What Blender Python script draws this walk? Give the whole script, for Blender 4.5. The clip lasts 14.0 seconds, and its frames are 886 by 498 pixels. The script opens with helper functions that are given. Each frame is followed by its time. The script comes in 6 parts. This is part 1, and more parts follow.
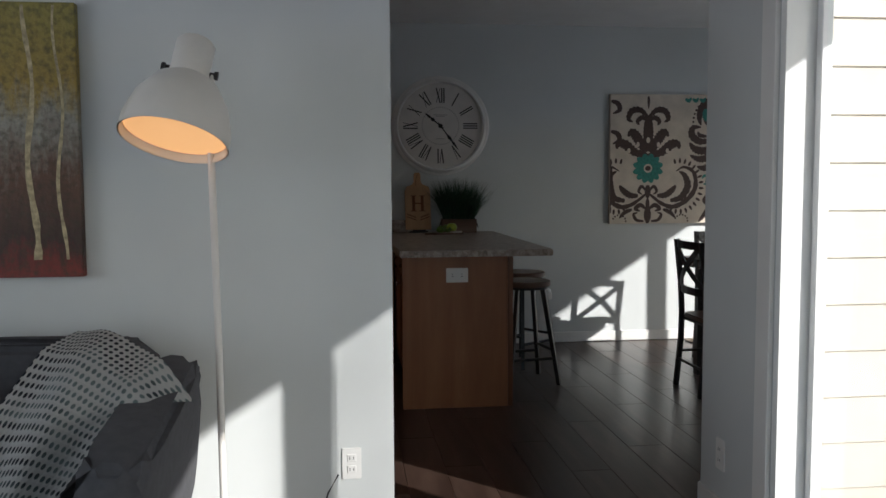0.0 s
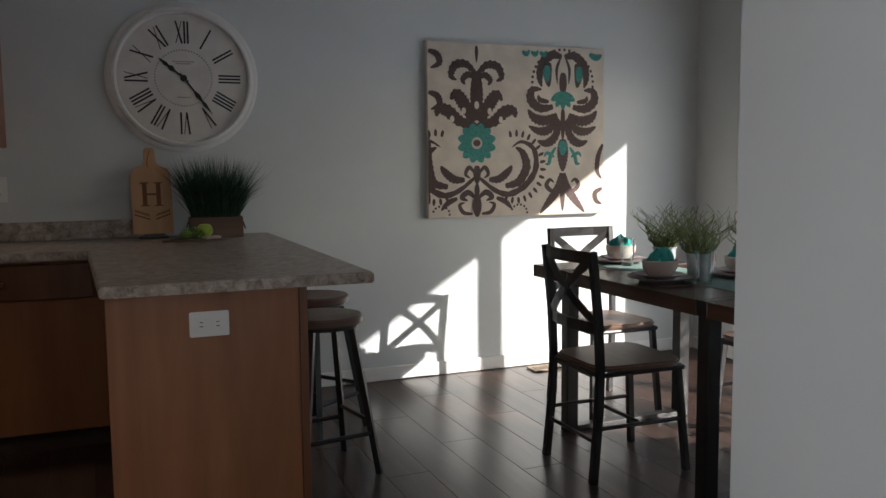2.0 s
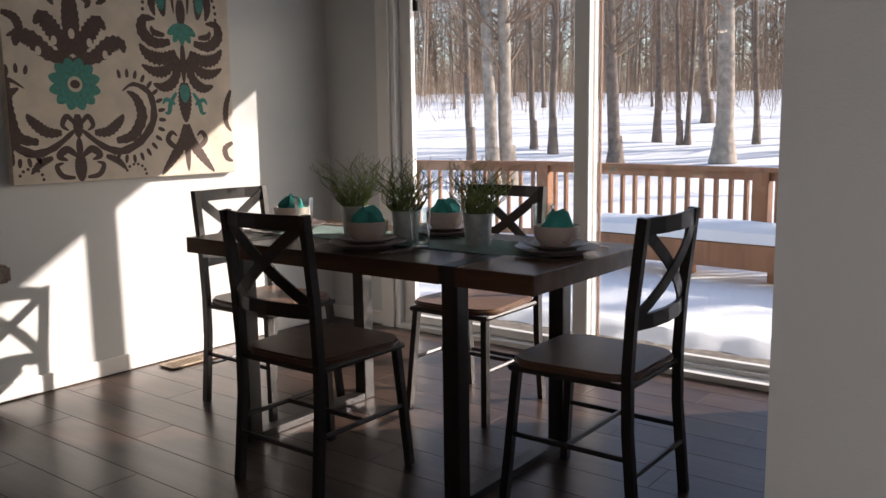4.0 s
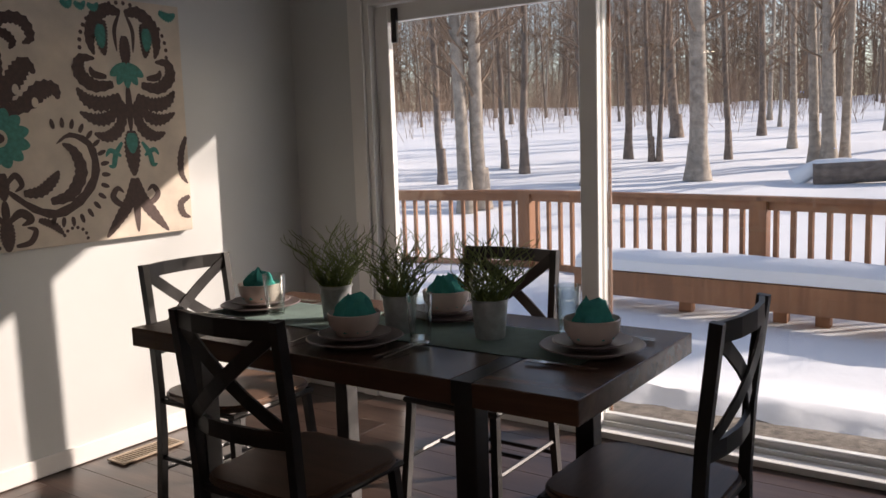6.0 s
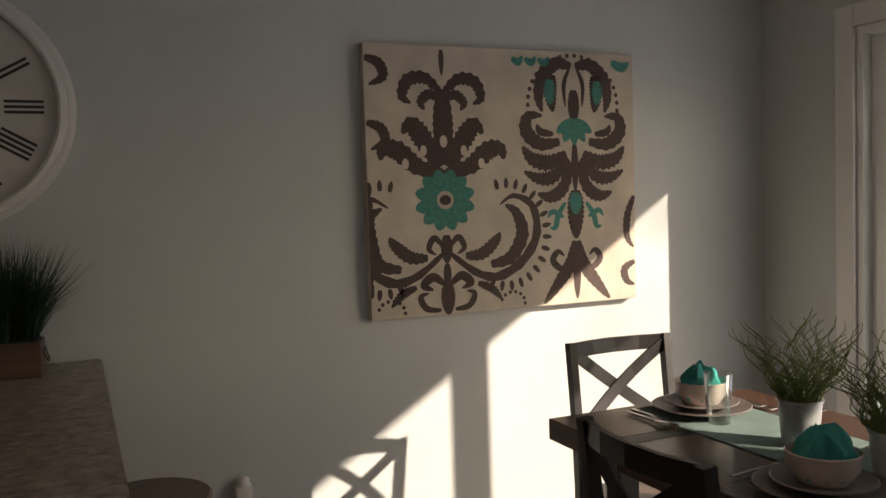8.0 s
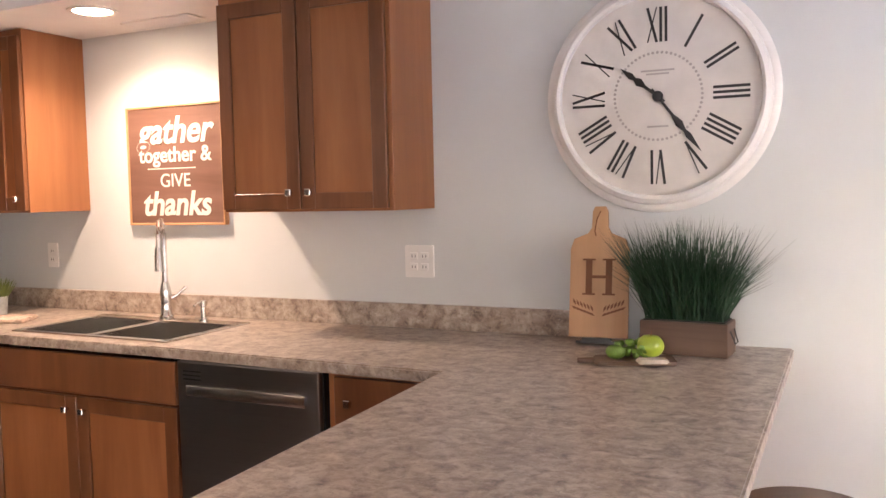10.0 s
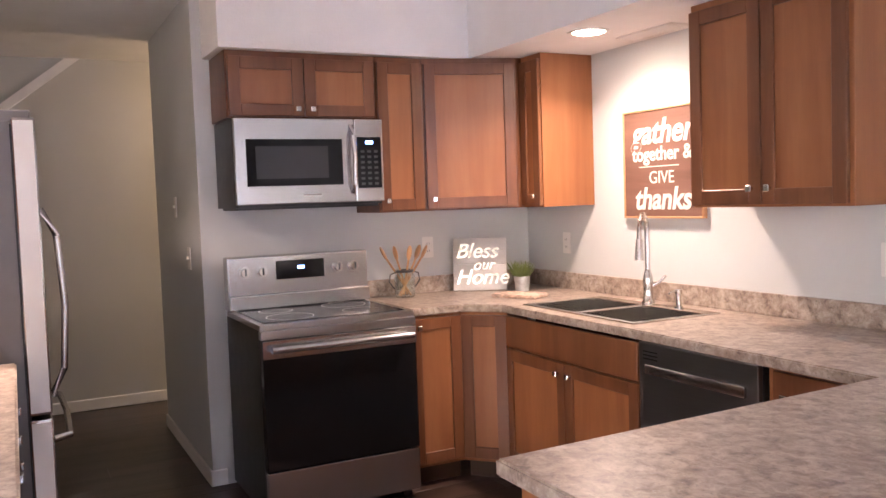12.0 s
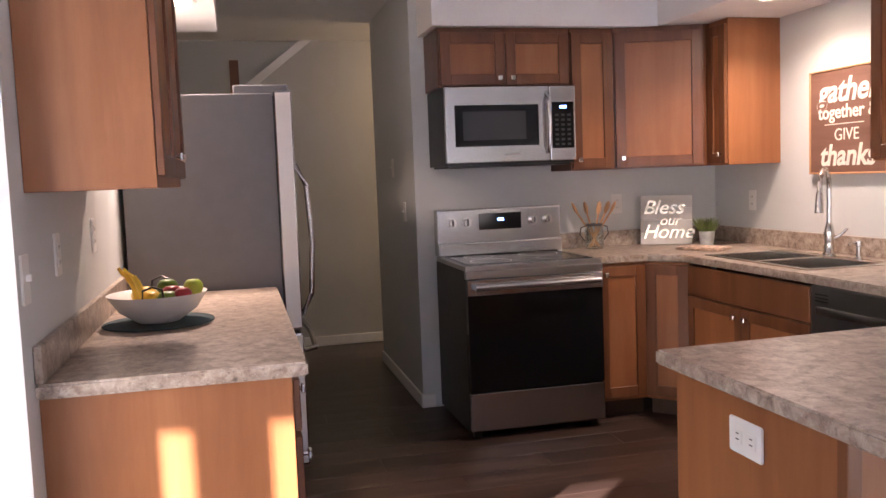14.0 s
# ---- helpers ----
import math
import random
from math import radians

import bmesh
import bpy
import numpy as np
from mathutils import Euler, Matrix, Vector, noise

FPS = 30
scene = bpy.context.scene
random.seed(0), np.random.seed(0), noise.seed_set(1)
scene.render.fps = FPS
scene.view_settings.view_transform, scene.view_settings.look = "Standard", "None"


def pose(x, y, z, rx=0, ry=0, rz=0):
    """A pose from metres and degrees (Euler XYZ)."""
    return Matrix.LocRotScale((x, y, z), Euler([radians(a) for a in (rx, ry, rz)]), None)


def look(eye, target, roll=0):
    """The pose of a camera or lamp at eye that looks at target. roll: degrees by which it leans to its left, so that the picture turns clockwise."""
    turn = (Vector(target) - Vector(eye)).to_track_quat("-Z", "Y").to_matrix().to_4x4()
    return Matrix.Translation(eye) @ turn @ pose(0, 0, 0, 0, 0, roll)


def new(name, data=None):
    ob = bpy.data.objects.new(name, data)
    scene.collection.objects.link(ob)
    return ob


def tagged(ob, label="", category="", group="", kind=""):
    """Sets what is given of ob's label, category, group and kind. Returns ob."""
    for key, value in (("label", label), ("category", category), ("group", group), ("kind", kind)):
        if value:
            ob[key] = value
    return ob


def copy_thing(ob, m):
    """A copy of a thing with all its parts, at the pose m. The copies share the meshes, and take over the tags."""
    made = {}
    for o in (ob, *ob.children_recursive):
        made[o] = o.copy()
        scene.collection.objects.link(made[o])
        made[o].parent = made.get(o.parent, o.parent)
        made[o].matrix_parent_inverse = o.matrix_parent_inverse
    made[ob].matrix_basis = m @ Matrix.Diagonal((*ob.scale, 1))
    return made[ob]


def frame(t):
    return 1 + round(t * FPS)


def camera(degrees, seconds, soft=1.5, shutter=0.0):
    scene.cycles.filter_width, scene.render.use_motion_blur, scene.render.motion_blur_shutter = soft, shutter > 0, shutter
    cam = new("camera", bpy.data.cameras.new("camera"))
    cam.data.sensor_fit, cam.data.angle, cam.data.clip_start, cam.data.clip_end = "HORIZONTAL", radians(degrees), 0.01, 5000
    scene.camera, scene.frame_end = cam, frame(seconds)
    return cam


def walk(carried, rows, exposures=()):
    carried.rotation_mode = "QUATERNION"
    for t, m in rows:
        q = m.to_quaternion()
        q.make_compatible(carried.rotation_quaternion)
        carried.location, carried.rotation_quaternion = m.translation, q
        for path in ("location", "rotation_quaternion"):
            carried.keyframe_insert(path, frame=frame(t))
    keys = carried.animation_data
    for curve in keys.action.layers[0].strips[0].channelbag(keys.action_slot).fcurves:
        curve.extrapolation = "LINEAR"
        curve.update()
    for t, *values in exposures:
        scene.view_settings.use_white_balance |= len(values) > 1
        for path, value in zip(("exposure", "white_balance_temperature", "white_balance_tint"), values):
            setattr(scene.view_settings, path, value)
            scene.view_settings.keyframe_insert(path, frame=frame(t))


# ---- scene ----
cam = camera(55.4, 14.0, soft=1.5, shutter=0.0)
PATH = [
    (0, (0.787, 0.479, 1.27), (1.016, 2.46, 1.121), -0.3),
    (0.5, (0.832, 0.976, 1.292), (1.161, 2.942, 1.125), -0.2),
    (1, (0.962, 1.469, 1.27), (1.393, 3.414, 1.093), -0.5),
    (1.5, (1.073, 1.967, 1.28), (1.653, 3.872, 1.091), -0.6),
    (2, (1.103, 2.412, 1.266), (1.85, 4.257, 1.071), -0.5),
    (2.5, (1.179, 2.794, 1.224), (2.116, 4.55, 1.025), -0.6),
    (3, (1.177, 3.071, 1.193), (2.324, 4.696, 0.98), -0.8),
    (3.5, (1.128, 3.247, 1.187), (2.522, 4.661, 0.949), -0.7),
    (4, (1.116, 3.345, 1.188), (2.685, 4.551, 0.901), -0.8),
    (6.5, (1.657, 3.845, 1.377), (3.274, 4.995, 1.131), -2.0),
    (7, (1.782, 3.903, 1.399), (3.223, 5.276, 1.208), -2.1),
    (7.5, (1.846, 3.982, 1.388), (3.013, 5.6, 1.247), -2.0),
    (8, (1.889, 4.084, 1.394), (2.691, 5.913, 1.284), -1.8),
    (8.5, (1.913, 4.135, 1.383), (2.26, 6.102, 1.29), -1.2),
    (9, (1.988, 4.166, 1.423), (1.893, 6.16, 1.3), -0.9),
    (11.5, (2.396, 4.274, 1.437), (0.762, 5.422, 1.323), -1.9),
    (12, (2.565, 4.293, 1.447), (0.785, 5.197, 1.328), -2.0),
    (12.5, (2.702, 4.242, 1.447), (0.822, 4.913, 1.327), -1.8),
    (13, (2.812, 4.162, 1.442), (0.878, 4.657, 1.317), -1.7),
    (13.5, (2.927, 4.129, 1.404), (0.978, 4.558, 1.265), -1.8),
    (14, (3.05, 4.121, 1.373), (1.113, 4.588, 1.205), -2.2),
]
EXPOSURES = [(0.0, 0.5, 5900, 11), (0.5, 0.42, 6100, 11), (1.0, 0.5, 6000, 11), (1.5, 0.65, 6000, 11), (2.0, 1.3, 6100, 13), (2.5, 1.75, 6150, 15), (3.0, 1.4, 6400, 17), (3.5, 1.1, 6600, 19), (6.5, 0.5, 7000, 22), (7.5, 0.65, 7300, 17), (8.2, 1.15, 7400, 18), (9.0, 3.05, 7200, 22), (11.5, 4.05, 6350, 31), (12.5, 3.85, 6250, 29), (14.0, 3.4, 6250, 29)]
walk(cam, [(t, look(eye, target, roll)) for t, eye, target, roll in PATH], EXPOSURES)

# ---- light ----
SUN = Vector((1.0, -1.05, 0.646)).normalized()      # towards the sun
world = bpy.data.worlds.new("sky")
scene.world = world
world.use_nodes = True
_nt = world.node_tree
_sky = _nt.nodes.new("ShaderNodeTexSky")
_sky.sky_type = 'NISHITA'
_sky.sun_disc = False
_sky.sun_elevation = math.asin(SUN.z)
_sky.sun_rotation = math.atan2(SUN.x, SUN.y)
_nt.links.new(_sky.outputs[0], _nt.nodes["Background"].inputs[0])
_nt.nodes["Background"].inputs[1].default_value = 0.15
sun = new("sun", bpy.data.lights.new("sun", 'SUN'))
sun.data.energy, sun.data.angle, sun.data.color = 4.5, radians(0.6), (1.0, 0.93, 0.82)
sun.matrix_world = look(SUN * 30, (0, 0, 0))

# added fill lamp in an unseen west opening, brightens the living room
living_fill = new("living_fill_lamp", bpy.data.lights.new("living_fill_lamp", 'AREA'))
living_fill.data.shape, living_fill.data.size, living_fill.data.size_y = 'RECTANGLE', 1.6, 3.3
living_fill.data.energy, living_fill.data.color = 31, (1.0, 0.98, 0.95)
living_fill.matrix_world = pose(-4.17, 0.7, 1.35, 0, -90, 0)

# ---- materials ----
def shader(name):
    m = bpy.data.materials.new(name)
    m.use_nodes = True
    return m, m.node_tree, m.node_tree.nodes["Principled BSDF"]

def coords(nt, scale=(1, 1, 1), rot=(0, 0, 0)):
    tc, mp = nt.nodes.new("ShaderNodeTexCoord"), nt.nodes.new("ShaderNodeMapping")
    mp.inputs["Scale"].default_value, mp.inputs["Rotation"].default_value = scale, rot
    nt.links.new(tc.outputs["Object"], mp.inputs[0])
    return mp.outputs[0]

def noise_tex(nt, vec, scale, detail=4, rough=0.55, distort=0.0):
    n = nt.nodes.new("ShaderNodeTexNoise")
    n.inputs["Scale"].default_value, n.inputs["Detail"].default_value = scale, detail
    n.inputs["Roughness"].default_value, n.inputs["Distortion"].default_value = rough, distort
    nt.links.new(vec, n.inputs["Vector"])
    return n.outputs[0]

def ramp(nt, fac, stops):
    r = nt.nodes.new("ShaderNodeValToRGB")
    e = r.color_ramp.elements
    while len(e) < len(stops):
        e.new(0.5)
    for el, (p, c) in zip(e, stops):
        el.position, el.color = p, (*c, 1)
    nt.links.new(fac, r.inputs[0])
    return r.outputs[0]

def mixc(nt, fac, a, b, mode='MIX'):
    n = nt.nodes.new("ShaderNodeMix")
    n.data_type, n.blend_type = 'RGBA', mode
    for sock, v in ((n.inputs[0], fac), (n.inputs[6], a), (n.inputs[7], b)):
        if isinstance(v, (int, float)):
            sock.default_value = v
        elif isinstance(v, tuple):
            sock.default_value = (*v, 1)
        else:
            nt.links.new(v, sock)
    return n.outputs[2]

def bump(nt, bsdf, height, strength=0.2, distance=0.01):
    b = nt.nodes.new("ShaderNodeBump")
    b.inputs["Strength"].default_value, b.inputs["Distance"].default_value = strength, distance
    nt.links.new(height, b.inputs["Height"])
    nt.links.new(b.outputs[0], bsdf.inputs["Normal"])

def shade(c, k):
    return tuple(min(1.0, v * k) for v in c)

def plain(name, col, rough=0.5, metal=0.0, vary=0.12, scale=14.0, bumpy=0.05, fine=180.0, spec=0.5):
    """Paint, plastic, metal, cloth: a colour with two scales of variation and a fine relief."""
    m, nt, b = shader(name)
    v = coords(nt)
    n1, n2 = noise_tex(nt, v, scale), noise_tex(nt, v, fine, 2)
    c = ramp(nt, n1, [(0.3, shade(col, 1 - vary)), (0.7, shade(col, 1 + vary * 0.6))])
    nt.links.new(c, b.inputs["Base Color"])
    r = nt.nodes.new("ShaderNodeMapRange")
    r.inputs[3].default_value, r.inputs[4].default_value = max(0.02, rough - 0.06), min(1, rough + 0.06)
    nt.links.new(n1, r.inputs[0]); nt.links.new(r.outputs[0], b.inputs["Roughness"])
    b.inputs["Metallic"].default_value = metal
    b.inputs["Specular IOR Level"].default_value = spec
    bump(nt, b, n2, bumpy, 0.004)
    return m

def wood(name, dark, mid, light, axis=2, rough=0.4, grain=9.0, spec=0.5, island=False):
    """Sawn wood, the grain along one axis, each piece with its own tone."""
    m, nt, b = shader(name)
    sc = [grain, grain, grain]
    sc[axis] = grain * 0.09
    v = coords(nt, tuple(sc))
    oi = nt.nodes.new("ShaderNodeObjectInfo")
    add = nt.nodes.new("ShaderNodeVectorMath"); add.operation = 'MULTIPLY_ADD'
    add.inputs[1].default_value = (0, 0, 0)
    nt.links.new(v, add.inputs[0])
    mul = nt.nodes.new("ShaderNodeMath"); mul.operation = 'MULTIPLY'; mul.inputs[1].default_value = 37.0
    nt.links.new(oi.outputs["Random"], mul.inputs[0])
    add.inputs[1].default_value = (1, 1, 1)
    nt.links.new(mul.outputs[0], add.inputs[2])
    n1 = noise_tex(nt, add.outputs[0], 1.0, 6, 0.6, 0.6)
    n2 = noise_tex(nt, add.outputs[0], 9.0, 3, 0.7)
    n3 = noise_tex(nt, coords(nt), 2.2, 3)
    c = ramp(nt, n1, [(0.25, dark), (0.5, mid), (0.78, light)])
    c = mixc(nt, ramp(nt, n2, [(0.4, (0, 0, 0)), (0.75, (0.22, 0.22, 0.22))]), c, dark)
    c = mixc(nt, 0.5, c, ramp(nt, n3, [(0.3, (0.72, 0.72, 0.72)), (0.7, (1, 1, 1))]), 'MULTIPLY')
    tone = ramp(nt, oi.outputs["Random"], [(0.0, (0.8, 0.8, 0.8)), (1.0, (1, 1, 1))])
    c = mixc(nt, 1.0 if island else 0.5, c, tone, 'MULTIPLY')
    nt.links.new(c, b.inputs["Base Color"])
    b.inputs["Roughness"].default_value = rough
    b.inputs["Specular IOR Level"].default_value = spec
    bump(nt, b, n2, 0.12, 0.003)
    return m

def laminate(name):
    """Speckled stone-pattern counter laminate."""
    m, nt, b = shader(name)
    v = coords(nt)
    n1, n2 = noise_tex(nt, v, 26, 8, 0.62, 0.5), noise_tex(nt, v, 95, 4, 0.7)
    n3 = noise_tex(nt, coords(nt, (7, 16, 16)), 1.0, 4, 0.6, 1.2)
    c = ramp(nt, n1, [(0.3, (0.11, 0.082, 0.066)), (0.43, (0.31, 0.24, 0.19)), (0.56, (0.46, 0.385, 0.315)), (0.72, (0.60, 0.53, 0.46))])
    c = mixc(nt, ramp(nt, n3, [(0.42, (0, 0, 0)), (0.7, (0.6, 0.6, 0.6))]), c, (0.27, 0.20, 0.155))
    c = mixc(nt, ramp(nt, n2, [(0.56, (0, 0, 0)), (0.68, (0.55, 0.55, 0.55))]), c, (0.08, 0.065, 0.06))
    c = mixc(nt, ramp(nt, n2, [(0.3, (0.45, 0.45, 0.45)), (0.42, (0, 0, 0))]), c, (0.62, 0.58, 0.53))
    nt.links.new(c, b.inputs["Base Color"])
    b.inputs["Roughness"].default_value = 0.33
    bump(nt, b, n2, 0.05, 0.002)
    return m

def clear(name, tint=(1, 1, 1), gloss=0.06):
    m, nt, b = shader(name)
    nt.nodes.remove(b)
    t, g, mx = nt.nodes.new("ShaderNodeBsdfTransparent"), nt.nodes.new("ShaderNodeBsdfGlossy"), nt.nodes.new("ShaderNodeMixShader")
    t.inputs[0].default_value = (*tint, 1)
    g.inputs["Roughness"].default_value = 0.02
    mx.inputs[0].default_value = gloss
    if gloss > 0.1:
        lw = nt.nodes.new("ShaderNodeLayerWeight")
        lw.inputs[0].default_value = 0.45
        nt.links.new(lw.outputs["Facing"], mx.inputs[0])
    nt.links.new(t.outputs[0], mx.inputs[1]); nt.links.new(g.outputs[0], mx.inputs[2])
    nt.links.new(mx.outputs[0], nt.nodes["Material Output"].inputs[0])
    return m

def glow(name, col, strength):
    m, nt, b = shader(name)
    b.inputs["Base Color"].default_value = (*col, 1)
    b.inputs["Emission Color"].default_value = (*col, 1)
    b.inputs["Emission Strength"].default_value = strength
    return m

def brushed(name, col=(0.55, 0.54, 0.53), rough=0.3, axis=2):
    m, nt, b = shader(name)
    sc = [420, 420, 420]
    sc[axis] = 4.0
    n = noise_tex(nt, coords(nt, tuple(sc)), 1.0, 3)
    nt.links.new(ramp(nt, n, [(0.3, shade(col, 0.95)), (0.7, shade(col, 1.04))]), b.inputs["Base Color"])
    r = nt.nodes.new("ShaderNodeMapRange")
    r.inputs[3].default_value, r.inputs[4].default_value = rough - 0.02, rough + 0.03
    nt.links.new(n, r.inputs[0]); nt.links.new(r.outputs[0], b.inputs["Roughness"])
    b.inputs["Metallic"].default_value = 1.0
    return m

M_WALL = plain("grey_wall_paint", (0.60, 0.62, 0.61), 0.6, vary=0.05, scale=1.3, bumpy=0.12, fine=260)
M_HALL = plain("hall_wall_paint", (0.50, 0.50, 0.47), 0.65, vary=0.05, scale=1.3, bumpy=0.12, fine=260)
M_CEIL = plain("ceiling_paint", (0.82, 0.82, 0.81), 0.85, vary=0.05, scale=3, bumpy=0.35, fine=120)
M_TRIM = plain("white_trim_paint", (0.78, 0.77, 0.74), 0.35, vary=0.05, scale=4, bumpy=0.03)
M_VINYL = plain("white_vinyl", (0.80, 0.80, 0.78), 0.3, vary=0.04, scale=5, bumpy=0.02)
M_FLOOR = wood("dark_floor_wood", (0.026, 0.015, 0.012), (0.066, 0.040, 0.030), (0.125, 0.082, 0.062), 1, 0.28, 10.0, spec=0.45, island=True)
M_FLOORBASE = plain("floor_joint_black", (0.012, 0.010, 0.009), 0.7)
M_CAB = wood("stained_maple", (0.11, 0.038, 0.014), (0.185, 0.068, 0.026), (0.27, 0.108, 0.044), 2, 0.36, 7.0)
M_CABPANEL = wood("maple_end_panel", (0.25, 0.088, 0.030), (0.35, 0.135, 0.049), (0.45, 0.19, 0.076), 2, 0.4, 6.0)
# even dark brown for the toe kicks and the corner block
M_CABDARK = plain("cabinet_dark_brown", (0.05, 0.025, 0.014), 0.6)
M_LAM = laminate("stone_laminate")
M_TABLE = wood("walnut_table_wood", (0.062, 0.032, 0.022), (0.125, 0.066, 0.043), (0.19, 0.108, 0.072), 1, 0.27, 8.0)
M_SEAT = wood("brown_seat_wood", (0.10, 0.055, 0.035), (0.17, 0.095, 0.06), (0.23, 0.135, 0.088), 0, 0.4, 9.0)
M_BLACK = plain("black_metal", (0.026, 0.024, 0.023), 0.38, vary=0.2, bumpy=0.06, fine=400)
M_STEEL = brushed("stainless_steel", (0.50, 0.48, 0.46), 0.28, 1)
M_STEELV = brushed("stainless_front", (0.47, 0.46, 0.45), 0.24, 2)
M_DARKSTEEL = brushed("dark_stainless", (0.30, 0.30, 0.305), 0.3, 0)
M_CHROME = brushed("brushed_nickel", (0.62, 0.60, 0.57), 0.2, 2)
M_FRIDGE = plain("grey_fridge_side", (0.16, 0.16, 0.165), 0.42, vary=0.06, bumpy=0.2, fine=500)
M_BLKGLASS = plain("black_glass", (0.008, 0.008, 0.009), 0.08, vary=0.1, bumpy=0.0, spec=0.25)
M_BLKPLAST = plain("black_plastic", (0.02, 0.02, 0.021), 0.4, bumpy=0.05)
M_PLATE_W = plain("white_plastic_plate", (0.78, 0.77, 0.74), 0.35, vary=0.03, bumpy=0.01)
M_GLASS = clear("window_glass", (0.97, 0.985, 0.98), 0.05)
M_TUMBLER = clear("tumbler_glass", (0.93, 0.96, 0.95), 0.14)
M_SNOW = plain("snow", (0.82, 0.83, 0.85), 0.75, vary=0.04, scale=0.8, bumpy=0.5, fine=22)
M_BARK = plain("grey_bark", (0.20, 0.155, 0.125), 0.9, vary=0.45, scale=7, bumpy=0.8, fine=40)
M_BARKL = plain("pale_bark", (0.34, 0.29, 0.24), 0.9, vary=0.4, scale=6, bumpy=0.7, fine=40)
M_TWIG = plain("brown_twigs", (0.24, 0.165, 0.115), 0.9, vary=0.3)
M_DECK = wood("cedar_deck_wood", (0.20, 0.085, 0.038), (0.32, 0.14, 0.062), (0.42, 0.20, 0.095), 2, 0.6, 6.0)
M_SIDING = plain("cream_siding", (0.62, 0.56, 0.48), 0.7, vary=0.06, scale=3)
M_GRAVEL = plain("wet_gravel", (0.20, 0.17, 0.14), 0.85, vary=0.5, scale=24, bumpy=0.9, fine=60)
M_SOFA = plain("charcoal_upholstery", (0.10, 0.10, 0.108), 0.9, vary=0.15, scale=30, bumpy=0.5, fine=600, spec=0.2)
M_LAMPW = plain("cream_lamp_enamel", (0.74, 0.71, 0.66), 0.32, vary=0.03, bumpy=0.01)
M_TEAL = plain("turquoise_linen", (0.06, 0.40, 0.36), 0.85, vary=0.2, scale=25, bumpy=0.4, fine=500, spec=0.2)
M_RUNNER = plain("mint_linen", (0.46, 0.62, 0.57), 0.9, vary=0.1, scale=20, bumpy=0.5, fine=700, spec=0.2)
M_STONEWARE = plain("grey_stoneware", (0.21, 0.17, 0.16), 0.34, vary=0.15, scale=20)
M_BOWL = plain("cream_stoneware", (0.68, 0.57, 0.51), 0.25, vary=0.08, scale=20)
M_GALV = plain("galvanised_steel", (0.58, 0.61, 0.61), 0.42, metal=0.5, vary=0.25, scale=30)
M_LEAF = plain("olive_twig_green", (0.19, 0.25, 0.07), 0.6, vary=0.4, scale=20)
M_GRASS = plain("dark_grass_green", (0.018, 0.060, 0.028), 0.55, vary=0.5, scale=20)
M_BEECH = wood("pale_beech", (0.45, 0.23, 0.10), (0.58, 0.32, 0.15), (0.66, 0.40, 0.21), 2, 0.5, 5.0)
M_BURN = plain("burnt_brown", (0.20, 0.072, 0.022), 0.6)
M_CRATE = wood("weathered_crate", (0.10, 0.055, 0.035), (0.17, 0.10, 0.065), (0.25, 0.16, 0.11), 0, 0.6, 9.0)
M_WHITEPAINT = plain("white_enamel", (0.74, 0.72, 0.69), 0.4, vary=0.05, scale=12)
M_DIAL = plain("aged_white_dial", (0.66, 0.62, 0.57), 0.5, vary=0.08, scale=9)
M_GREYINK = plain("grey_ink", (0.40, 0.37, 0.34), 0.6)
M_INK = plain("black_ink", (0.02, 0.019, 0.018), 0.5)
M_CREAM = plain("cream_canvas", (0.64, 0.56, 0.46), 0.75, vary=0.16, scale=7, bumpy=0.3, fine=300)
M_DAMASK = plain("brown_damask_paint", (0.075, 0.045, 0.038), 0.7, vary=0.3, scale=60)
M_DTEAL = plain("teal_damask_paint", (0.045, 0.24, 0.20), 0.7, vary=0.3, scale=60)
M_SIGNWOOD = wood("brown_sign_wood", (0.15, 0.075, 0.050), (0.21, 0.108, 0.076), (0.27, 0.15, 0.11), 0, 0.6, 7.0)
M_LETTER = plain("white_lettering", (0.78, 0.72, 0.64), 0.6)
M_TAN = plain("tan_metal", (0.36, 0.28, 0.20), 0.45, vary=0.1)
M_SILVER = plain("silver_foil_lettering", (0.70, 0.64, 0.54), 0.22, metal=0.9, vary=0.1)
M_WHITEWOOD = wood("whitewashed_boards", (0.55, 0.53, 0.50), (0.66, 0.64, 0.61), (0.74, 0.72, 0.70), 0, 0.5, 6.0)
M_BULB = glow("recessed_bulb", (1.0, 0.80, 0.55), 9.0)
M_DISPLAY = glow("blue_display", (0.12, 0.35, 1.0), 2.0)

# ---- building helpers ----
def thing(name, label, category, m=None, group="", kind=""):
    ob = tagged(new(name), label, category, group, kind)
    ob.empty_display_size = 0.1
    ob.matrix_basis = m if m else Matrix()
    return ob

def finish(name, bm, material, smooth=False):
    me = bpy.data.meshes.new(name)
    bmesh.ops.recalc_face_normals(bm, faces=bm.faces)
    bm.to_mesh(me)
    bm.free()
    me.materials.append(material)
    if smooth:
        me.polygons.foreach_set("use_smooth", [True] * len(me.polygons))
        me.set_sharp_from_angle(angle=radians(40))
    return me

def part(name, bm, material, parent=None, label="", smooth=False):
    """Links a bmesh as one mesh object under a thing or under a part."""
    ob = new(name, finish(name, bm, material, smooth))
    if parent:
        ob.parent = parent
    return tagged(ob, label)

def solo(name, bm, material, label, category, m=None, kind="", smooth=False, group=""):
    ob = new(name, finish(name, bm, material, smooth))
    if m:
        ob.matrix_basis = m
    return tagged(ob, label, category, group, kind)

